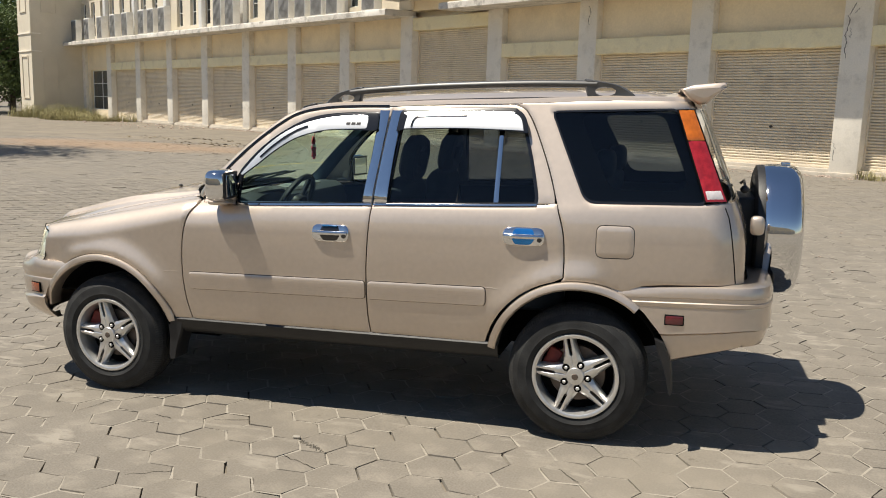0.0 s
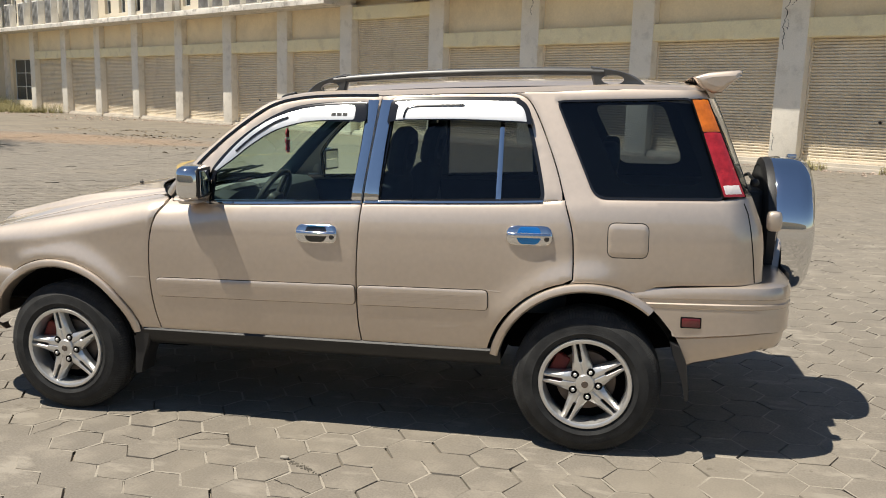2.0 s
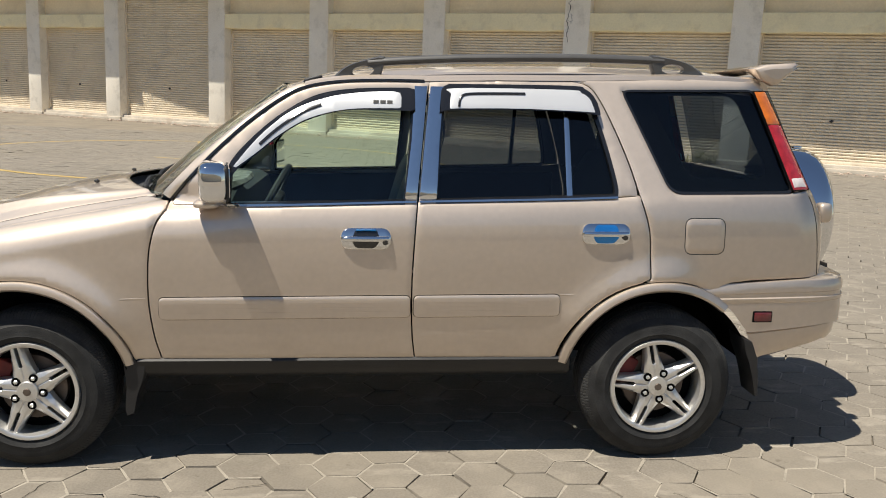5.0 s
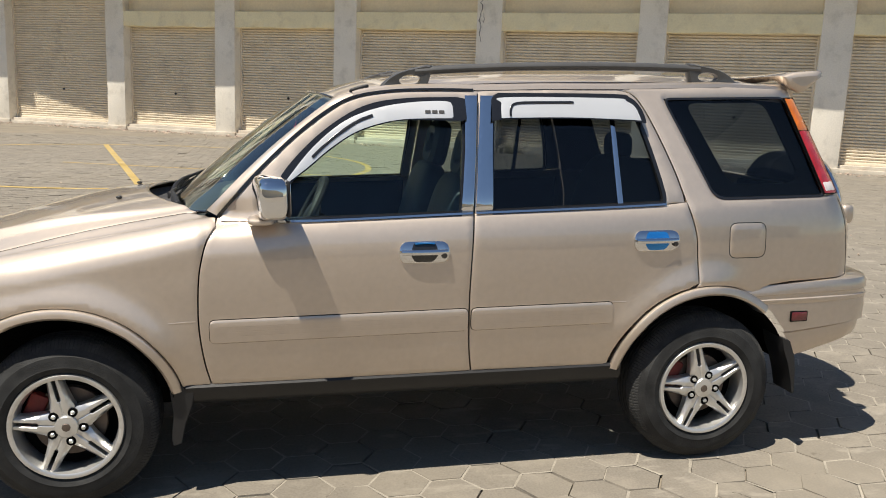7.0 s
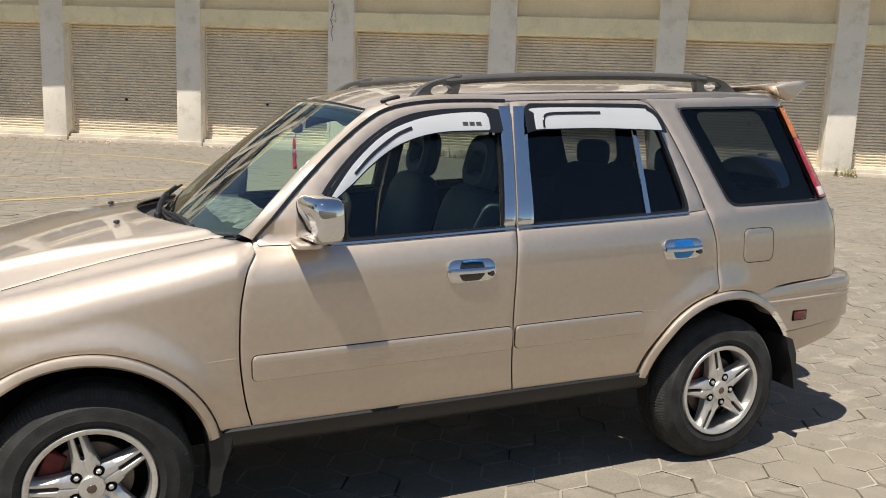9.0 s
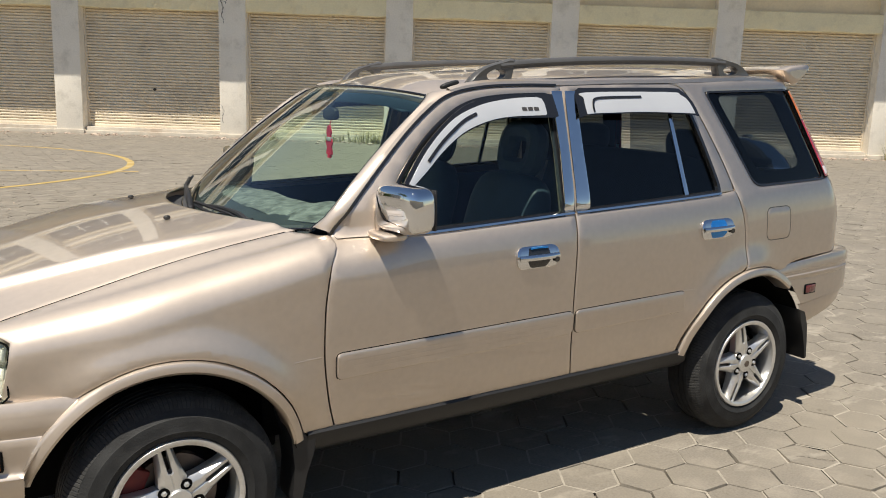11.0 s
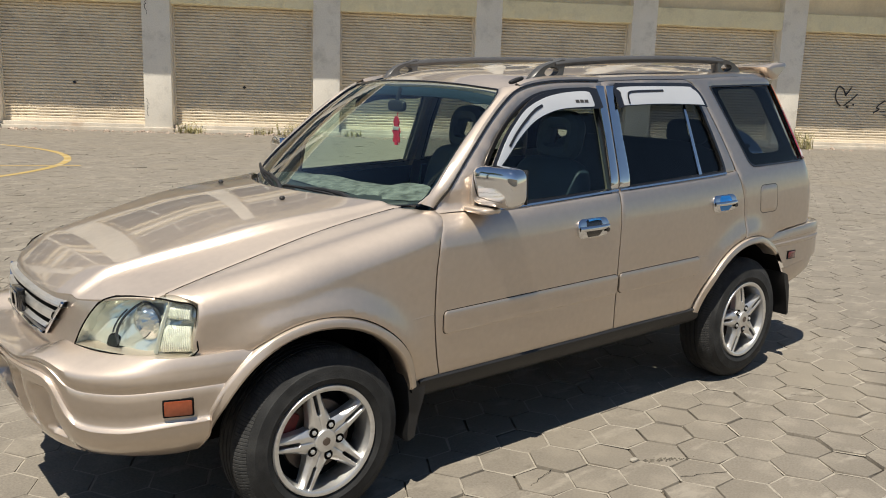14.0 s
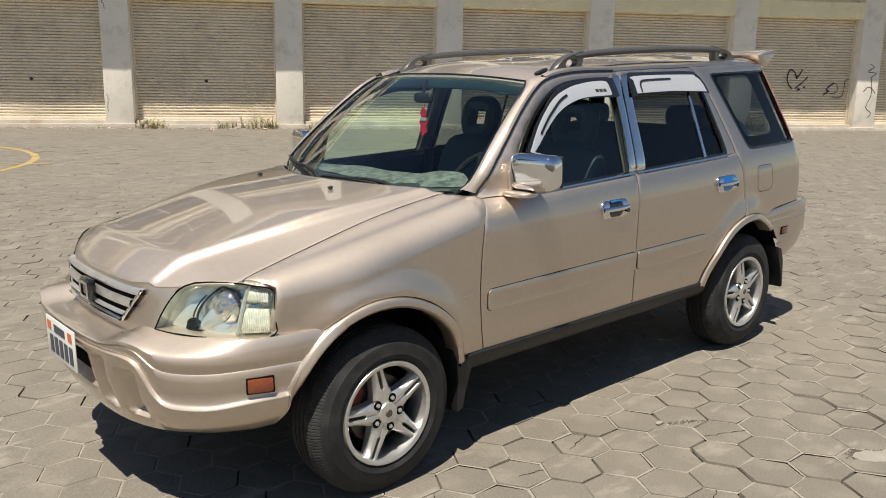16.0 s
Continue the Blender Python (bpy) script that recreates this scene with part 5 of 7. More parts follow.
def front_end():
    # bumper: sections round the nose
    def plan(t, grow):
        """t from -1 (right end) to 1 (left end); the nose's plan pushed out by grow."""
        n = 2.8
        a, b = 0.765 + grow, 0.860 + grow
        th = math.pi / 2 * t
        return -1.44 - a * abs(math.cos(th)) ** (2 / n), -b * math.copysign(abs(math.sin(th)) ** (2 / n), t)

    def lip(y):
        return 0.492 + 0.160 / (1 + math.exp((abs(y) - 0.552) / 0.023)) + 0.022 * ease((abs(y) - 0.72) / 0.12)

    def recess(y, z):
        """Depth of the intake and of the two slots on either side."""
        soft = lambda v, a, b, w: 1 / (1 + math.exp((a - v) / w)) / (1 + math.exp((v - b) / w))
        d = 0.07 * soft(abs(y), -0.2, 0.20, 0.006) * soft(z, 0.47, 0.60, 0.006)
        for c, hw in ((0.285, 0.036), (0.440, 0.046)):
            d += 0.085 * soft(abs(y), c - hw, c + hw, 0.004) * soft(z, 0.425, 0.605 - 0.12 * (c - 0.285), 0.006)
        return d
    upper = [(-0.02, -0.17), (0.0, -0.125), (0.03, -0.095), (0.09, -0.055), (0.15, -0.024), (0.195, -0.007), (0.235, 0.001), (0.32, 0.003), (0.40, 0.0), (0.42, -0.003), (0.47, -0.004), (0.49, -0.001), (0.60, 0.0), (0.78, -0.003), (0.93, -0.008), (0.97, -0.004), (1.0, 0.004)]
    low = [(0.03, 0.005), (0.06, 0.0)] + [(0.06 + 0.94 * k / 26, -0.002 - 0.085 * (k / 26) ** 2.2) for k in range(1, 27)] + [(1.0, -0.13)]
    rows = []
    ts = [-1 + 2 * i / 150 for i in range(151)]
    for t in ts:
        row = []
        y0 = plan(t, 0)[1]
        zl, zt = lip(y0), 0.690 + 0.038 * ease((abs(y0) - 0.30) / 0.17)
        ledge = 1 - 0.88 * ease((abs(t) - 0.40) / 0.36)
        zb = 0.350 + 0.02 * (abs(y0) / 0.85) ** 2 + 0.045 * max(0.0, (abs(t) - 0.72) / 0.28) ** 1.5
        for k, gr in upper:
            x, y = plan(t, gr * ledge if k < 0.3 and gr > -0.16 else gr)
            z = zt + (zl - zt) * k
            row.append((min(x, FW[0] - math.sqrt(max(0.0, (ARCH - 0.012) ** 2 - (z - FW[1]) ** 2))), y, z))
        for k, gr in low:
            x, y = plan(t, gr)
            z = zl + (zb - zl) * k
            back = 0.022 * min(max((0.53 - z) / 0.08, 0.0), 1.0)   # the end runs straight down below the arch
            row.append((min(x + recess(y, z), back + FW[0] - math.sqrt(max(0.0, (ARCH - 0.012) ** 2 - (z - FW[1]) ** 2))), y, z))
        rows.append(row)
    bp = part("front_bumper", Geo().grid(rows), PAINT, car, "body-colour front bumper with intake slots")
    part("intake", Geo().box(-2.125, -2.10, -0.20, 0.20, 0.46, 0.61, 0.004), UNDER, bp, "dark lower intake")
    for sg in (-1, 1):
        m = Matrix.Translation((-1.821, sg * 0.812, 0.566)) @ pose(0, 0, 0, 0, 0, sg * 22)
        mk = part("side_marker", Geo().box(-0.045, 0.045, -0.009, 0.009, -0.027, 0.027, 0.007, m), SIGNAL, bp, "amber side marker")
        part("marker_frame", Geo().box(-0.049, 0.049, -0.006, 0.006, -0.031, 0.031, 0.005, m), UNDER, mk)
    # plate as bars on white
    px = plan(0, 0.004)[0] - 0.010
    pl = part("number_plate", Geo().box(px - 0.006, px, -0.165, 0.165, 0.525, 0.685, 0.003), PLATE, bp, "white number plate with dark bars")
    for i in range(5):
        y = -0.12 + 0.056 * i
        part("plate_bar", Geo().box(px - 0.0085, px - 0.0065, y - 0.018, y + 0.018, 0.545, 0.615), PLATEINK, pl)
    part("plate_bar", Geo().box(px - 0.0085, px - 0.0065, -0.06, 0.06, 0.635, 0.665), PLATEINK, pl)
    for y in (-0.12, 0.12):
        part("plate_bar", Geo().box(px - 0.0085, px - 0.0065, y - 0.02, y + 0.02, 0.635, 0.67), PLATERED, pl)
    # nose panel between the lamps, with the grille
    rows = []
    for i in range(41):
        s = -1 + 2 * i / 40
        yb, yt = 0.444 * s, 0.518 * s   # its ends slope outward beside the lamps
        xb, xt = nose_x(yb), nose_x(yt) + nose_lean(yt)
        zt, zb = bonnet_z(xt, yt) - 0.008, 0.686 + 0.036 * ease((abs(yb) - 0.29) / 0.16)
        rows.append([(xt + 0.03, yt, zt - 0.006), (xt + 0.002, yt, zt - 0.004)] + [(xt + (xb - xt) * k, yt + (yb - yt) * k, zt + (zb - zt) * k) for k in (0.1, 0.3, 0.55, 0.8, 1.0)] + [(xb + 0.008, yb, zb - 0.004)])
    nose = part("nose_panel", Geo().grid(rows, flip=True), PAINT, car)
    gx = lambda y: nose_x(y) + 0.010 - 0.010
    def bar(z0, z1, y0, y1, out, mt, nm, lb=""):
        rows = []
        for i in range(17):
            y = y0 + (y1 - y0) * i / 16
            lean = nose_lean(0.3) * (z0 - 0.735) / 0.16
            rows.append([(gx(y) + 0.02 + lean, y, z0), (gx(y) - out + lean, y, z0 + 0.004), (gx(y) - out - 0.003 + lean, y, (z0 + z1) / 2), (gx(y) - out + 0.003 + lean, y, z1 - 0.004), (gx(y) + 0.02 + lean, y, z1)])
        part(nm, Geo().grid(rows, flip=True), mt, gr, lb)
    wide = lambda z: 0.272 + 0.92 * (z - 0.733)   # half-width: the ends slope outward
    rows = []
    for i in range(17):
        u = -1 + 2 * i / 16
        rows.append([(gx(wide(z) * u) - 0.006 + nose_lean(0.3) * (z - 0.735) / 0.16, wide(z) * u, z) for z in (0.728, 0.855)])
    gr = part("grille", Geo().grid(rows, flip=True), UNDER, nose, "dark grille with silver bars and chrome surround")
    bar(0.833, 0.858, -wide(0.85), wide(0.85), 0.014, ALLOY, "grille_bar")
    bar(0.783, 0.819, -wide(0.80), wide(0.80), 0.016, ALLOY, "grille_bar")
    bar(0.748, 0.766, -wide(0.757), wide(0.757), 0.018, ALLOY, "grille_bar")
    bar(0.724, 0.741, -wide(0.733), wide(0.733), 0.022, CHROME, "grille_surround", "chrome grille surround")
    for sg in (-1, 1):
        part("grille_surround", Geo().tube([(gx(wide(z)) - 0.010 + nose_lean(0.3) * (z - 0.735) / 0.16, sg * wide(z), z) for z in (0.730, 0.77, 0.81, 0.855)], 0.006, 8), CHROME, gr, "chrome grille surround")
    x0 = gx(0) - 0.03
    part("badge", Geo().box(x0 - 0.008, x0 + 0.02, -0.052, 0.052, 0.755, 0.842, 0.008), GLOSSBLACK, gr, "plain badge block")
    part("badge_mark", Geo().box(x0 - 0.014, x0 - 0.008, -0.044, -0.032, 0.765, 0.832, 0.003).box(x0 - 0.014, x0 - 0.008, 0.032, 0.044, 0.765, 0.832, 0.003).box(x0 - 0.014, x0 - 0.008, -0.032, 0.032, 0.820, 0.832, 0.003).box(x0 - 0.014, x0 - 0.008, -0.032, 0.032, 0.765, 0.777, 0.003), CHROME, gr, "plain chrome badge frame")
    # lamps wrap round the corners
    for sg in (-1, 1):
        def prof_pt(t, v, d):
            """t from the inner to the outer end, v upwards, d depth behind the lens."""
            inner = LAMP_INNER(v)
            th = inner + (67.3 - inner) * t
            turn = ease((th - 45) / 20)
            end = 0.020 * (1 - math.sqrt(max(0.0, 1 - max(0.0, (t - 0.91) / 0.09) ** 2)))   # rounded outer corners
            z = 0.725 + end + (LAMP_TOP(th) - 0.725 - 2 * end) * v
            c, s = math.cos(radians(th)), math.sin(radians(th))
            y, up = 0.87 * s ** 0.769, (z - 0.735) / 0.16
            x = -1.44 - 0.64 * c ** 0.769 + nose_lean(y) * (1 - 0.75 * turn) * up - 0.005 * math.sin(math.pi * v)
            nx, ny = c ** 1.23 / 0.64, s ** 1.23 / 0.87
            ln = math.hypot(nx, ny)
            return (x + d * nx / ln, sg * (y - 0.04 * turn * up - d * ny / ln), z)
        def sheet(d, inset_=0.0):
            return [[prof_pt(inset_ + (1 - 2 * inset_) * i / 32, inset_ + (1 - 2 * inset_) * j / 16, d) for j in range(17)] for i in range(33)]
        cl = lambda k: min(max(k, 0.0), 1.0)
        bowl = [[prof_pt(cl(i / 14), cl(j / 8), 0.046 + 0.014 * ((i * 7 + j * 5) % 4) / 3 if 0 <= i <= 14 and 0 <= j <= 8 else 0.005) for j in range(-1, 10)] for i in range(-1, 16)]
        hl = part("head_lamp", Geo().grid(bowl, flip=sg > 0), REFLECTOR, car, "faceted clear headlamp with a faintly yellowed lens")
        part("lamp_lens", Geo().grid(sheet(0.0, 0.02), flip=sg > 0), LENSGLASS, hl, "clear lamp lens")
        rim = sheet(0.004)
        loop3 = [r[0] for r in rim] + rim[-1][1:] + [r[-1] for r in reversed(rim)][1:] + list(reversed(rim[0]))[1:]
        # Near-black tube draws the rim and the shadowed gap round the lamp.
        part("lamp_outline", Geo().tube(loop3, 0.0028, 6, False), UNDER, hl)
        for t0, rr in ((0.46, 0.066),):
            c = Vector(prof_pt(t0, 0.5, 0.05))
            g = Geo().lathe([(rr, -0.015), (rr * 0.92, 0.0), (rr * 0.8, 0.010), (rr * 0.6, 0.016), (0.026, 0.022), (0.018, 0.024), (0.014, 0.012), (0.0, 0.009)], 28, Matrix.Translation(c) @ pose(0, 0, 0, 0, -90, sg * -18))
            part("lamp_bowl", g, FACETS, hl, "faceted chrome reflector bowl")
            part("lamp_ring", Geo().lathe([(rr + 0.006, -0.012), (rr + 0.004, -0.004), (rr, -0.006)], 24, Matrix.Translation(c) @ pose(0, 0, 0, 0, -90, sg * -18)), PLASTIC, hl)
        for v0, v1 in ((0.06, 0.54), (0.64, 0.92)):
            rows = []
            for i in range(31):
                t = 0.705 + 0.255 * i / 30
                rows.append([prof_pt(t, v0 + (v1 - v0) * j / 6, 0.014 + 0.0030 * (i % 2) + 0.0016 * (j % 2) + (0.012 if i in (0, 30) or j in (0, 6) else 0.0)) for j in range(7)])
            part("indicator_bowl" if v0 > 0.5 else "side_lamp_bowl", Geo().grid(rows, flip=sg > 0), RIBLENS, hl, "ribbed clear lens block")
        # dark crescents between the bowl and the inner corner
        c = Vector(prof_pt(0.46, 0.5, 0.035))
        for r, a0, a1, w in ((0.080, 130, 232, 0.0045), (0.094, 155, 200, 0.003), (0.050, -55, 60, 0.002)):
            part("lamp_shade", Geo().tube([prof_pt(0.46 + 0.0105 / 0.0105 * r * math.cos(radians(a)) / 0.42, 0.5 + r * math.sin(radians(a)) / 0.17, 0.030) for a in [a0 + (a1 - a0) * k / 14 for k in range(15)] if 0.04 < 0.5 + r * math.sin(radians(a)) / 0.17 < 0.96], w, 6), PLASTIC, hl, "dark rim of the reflector")
        part("lamp_divider", Geo().tube([prof_pt(0.685, 0.04 + 0.92 * v / 6, 0.020) for v in range(7)], 0.008, 6), REFLECTOR, hl)


ROOF_Z = curve([(-0.42, 1.555), (-0.3, 1.588), (-0.1, 1.628), (0.2, 1.655), (0.6, 1.672), (1.1, 1.680), (1.5, 1.674), (1.80, 1.648), (1.86, 1.635)])


def roof_surface(x, y):
    return ROOF_Z(x) + 0.022 * ease((x + 0.36) / 0.3) - (0.058 + 0.022 * ease((x + 0.36) / 0.3)) * (abs(y) / 0.60) ** 2.7


def roof():
    ys = [0.60 - 1.20 * i / 24 for i in range(25)]
    front = [(-0.345 + 0.09 * (abs(y) / 0.60) ** 2.2, y) for y in reversed(ys)]
    sides_r = [(x, 0.605 + 0.012 * math.sin((x + 0.25) * 1.5)) for x in (-0.05, 0.3, 0.7, 1.1, 1.5, 1.75)]
    rear = [(1.835 - 0.05 * (abs(y) / 0.60) ** 3, y) for y in ys]
    loop = front + sides_r + rear + [(x, -y) for x, y in reversed(sides_r)]
    rib = lambda y: 0.005 * sum(math.exp(-((y - c) / 0.025) ** 2) for c in (-0.36, -0.12, 0.12, 0.36))
    r = part("roof", panel(loop, lambda x, y, d: (x, y, roof_surface(x, y) + (rib(y) if 0.1 < x < 1.6 else 0) - d), 0.05, 0.03, 0.003), PAINT, car)
    part("headliner", panel([(-0.335, -0.50), (-0.24, -0.57), (1.75, -0.57), (1.75, 0.57), (-0.24, 0.57), (-0.335, 0.50)], lambda x, y, d: (x, y, roof_surface(x, y) - 0.04 - d), 0.15, 0.005, 0.0), CABIN, r)
    part("header_rail", Geo().grid([[(x - 0.022, y * 0.985, roof_surface(x, y) - 0.012), (x - 0.034, y * 0.985, roof_surface(x, y) - 0.028), (x - 0.036, y * 0.985, roof_surface(x, y) - 0.050), (x + 0.03, y * 0.985, roof_surface(x, y) - 0.058)] for x, y in front], flip=True), CABIN, r)
    for sg in (-1, 1):
        part("header_trim", panel([(-0.24, 1.535), (0.3, 1.572), (1.75, 1.580), (1.75, 1.635), (0.1, 1.628), (-0.10, 1.600), (-0.24, 1.560)], lambda x, z, dd: (x, sg * (half_width(x, z) - 0.040 - dd), z), 0.1, 0.004, 0.0, sg > 0), CABIN, r)
        # drip rail between roof and door frames
        rows = []
        top = F_FRAME[24:] + [(0.6, 1.614), (0.93, 1.618), (1.4, 1.632), (1.78, 1.626)]
        for x, z in top:
            yy = half_width(x, z)
            rz = roof_surface(x, 0.60)
            rows.append([(x, sg * (yy + 0.001), z - 0.002), (x, sg * (yy - 0.004), z + 0.014), (x, sg * (yy - 0.028), max(z + 0.022, rz + 0.004)), (x, sg * 0.59, roof_surface(x, 0.59) + 0.001), (x, sg * 0.57, roof_surface(x, 0.57) - 0.006)])
        part("drip_rail", Geo().grid(rows, flip=sg < 0), PAINT, r)
        # roof rail: feet with holes and a long bar
        y = sg * 0.565
        def foot(x0, x1, up):
            pts_o = [(x0, 0.0), (x0 + (x1 - x0) * 0.06, 0.030), (x0 + (x1 - x0) * 0.34, 0.070), (x0 + (x1 - x0) * 0.8, 0.092), (x1, 0.097), (x1, 0.066), (x0 + (x1 - x0) * 0.92, 0.0)]
            outer = resample(smooth_line(pts_o, 4), 0.02)
            cx, rx = x0 + (x1 - x0) * 0.60, abs(x1 - x0) * 0.20
            # match outer to hole by angle
            C = Vector((cx, 0.040))
            def at(a):
                best, d = None, Vector((math.cos(a), math.sin(a)))
                for i in range(len(outer)):
                    p, q = Vector(outer[i - 1]) - C, Vector(outer[i]) - C
                    den = d.x * (q.y - p.y) - d.y * (q.x - p.x)
                    if abs(den) < 1e-12:
                        continue
                    t = (p.x * (q.y - p.y) - p.y * (q.x - p.x)) / den
                    u = (p.x * d.y - p.y * d.x) / den
                    if t > 0 and -1e-6 <= u <= 1 + 1e-6 and (best is None or t > best):
                        best = t
                return C + d * (best or 0.03)
            rows = []
            for i in range(48):
                a = 2 * math.pi * i / 48
                o = at(a)
                h = Vector((cx + rx * math.cos(math.atan2(math.sin(a) / 0.021, math.cos(a) / rx)), 0.040 + 0.021 * math.sin(math.atan2(math.sin(a) / 0.021, math.cos(a) / rx))))
                z = lambda p: roof_surface(p.x, 0.565) + 0.004 + p.y
                oi = o + (h - o) * 0.18
                rows.append([(h.x, y - 0.020, z(h)), (oi.x, y - 0.022, z(oi)), (o.x, y - 0.012, z(o)), (o.x, y + 0.012, z(o)), (oi.x, y + 0.022, z(oi)), (h.x, y + 0.020, z(h))])
            return Geo().grid(rows, close_u=True, close_v=True)
        rail = part("roof_rail", Geo().grid([[(x, y + 0.025 * math.cos(a), roof_surface(x, 0.565) + 0.081 + 0.018 * math.sin(a) - 0.012 * (2 * (x - 0.74) / 1.2) ** 2 * 0.3) for a in [2 * math.pi * j / 12 for j in range(12)]] for x in [0.06 + 1.28 * i / 20 for i in range(21)]], close_v=True), RAIL, car, "dark grey roof rail")
        part("rail_foot", foot(-0.095, 0.13, 1), RAIL, rail)
        part("rail_foot", foot(1.53, 1.28, 1), RAIL, rail)
        part("rail_strip", Geo().tube([(x, sg * 0.555, roof_surface(x, 0.555) + 0.004) for x in [0.15 + 1.6 * i / 16 for i in range(17)]], 0.008, 6), PAINT, rail)
        if sg < 0:
            # Antenna base at the top of the near screen pillar.
            part("antenna_base", Geo().ball((0, 0, 0), (0.042, 0.012, 0.010), Matrix.Translation((-0.170, sg * 0.578, 1.603)) @ pose(0, 0, 0, 0, -16, 0), 8, 0.6), PLASTIC, r, "black antenna base at the top of the screen pillar")
    # tail spoiler: a blade whose ends turn down into two rounded feet
    def blade(y, shrink=0.0):
        e = min(1.0, abs(y) / 0.60)
        x0, x1 = 1.70 + 0.03 * e, 1.948 - 0.014 * e ** 3
        zt = 1.690 + 0.018 * e ** 2 - 0.008 * e ** 8
        k = ease((e - 0.82) / 0.16)
        leg = lambda thin, foot_z: zt - thin + (foot_z - zt + thin) * k
        prof = [(x0, zt - 0.016), (x0 + 0.06, zt + 0.002), (x0 + 0.15, zt + 0.010), (x1 - 0.012, zt + 0.013), (x1, zt + 0.006), (x1 - 0.006, zt - 0.006), (x0 + 0.205, leg(0.018, 1.690)), (x0 + 0.175, leg(0.024, 1.668)), (x0 + 0.145, leg(0.030, 1.642)), (x0 + 0.122, leg(0.034, 1.618)), (x0 + 0.085, leg(0.036, 1.612)), (x0 + 0.04, leg(0.034, 1.634))]
        cx, cz = x0 + 0.125, zt - 0.016 - 0.015 * k
        return [(cx + (x - cx) * (1 - shrink), y, cz + (z - cz) * (1 - 1.6 * shrink)) for x, z in prof]
    rows = [blade(-0.616, 0.34), blade(-0.612, 0.16), blade(-0.606, 0.05)] + [blade(-0.60 + 1.20 * i / 30) for i in range(31)] + [blade(0.606, 0.05), blade(0.612, 0.16), blade(0.616, 0.34)]
    g = Geo().grid(rows, close_v=True)
    for k in (0, len(rows) - 1):
        g.v.append(tuple(sum(p[a] for p in rows[k]) / 12 for a in range(3)))
        c = len(g.v) - 1
        g.f += [(k * 12 + j, k * 12 + (j + 1) % 12, c) for j in range(12)]
    part("roof_spoiler", g, PAINT, car, "body-colour roof spoiler over the tailgate")


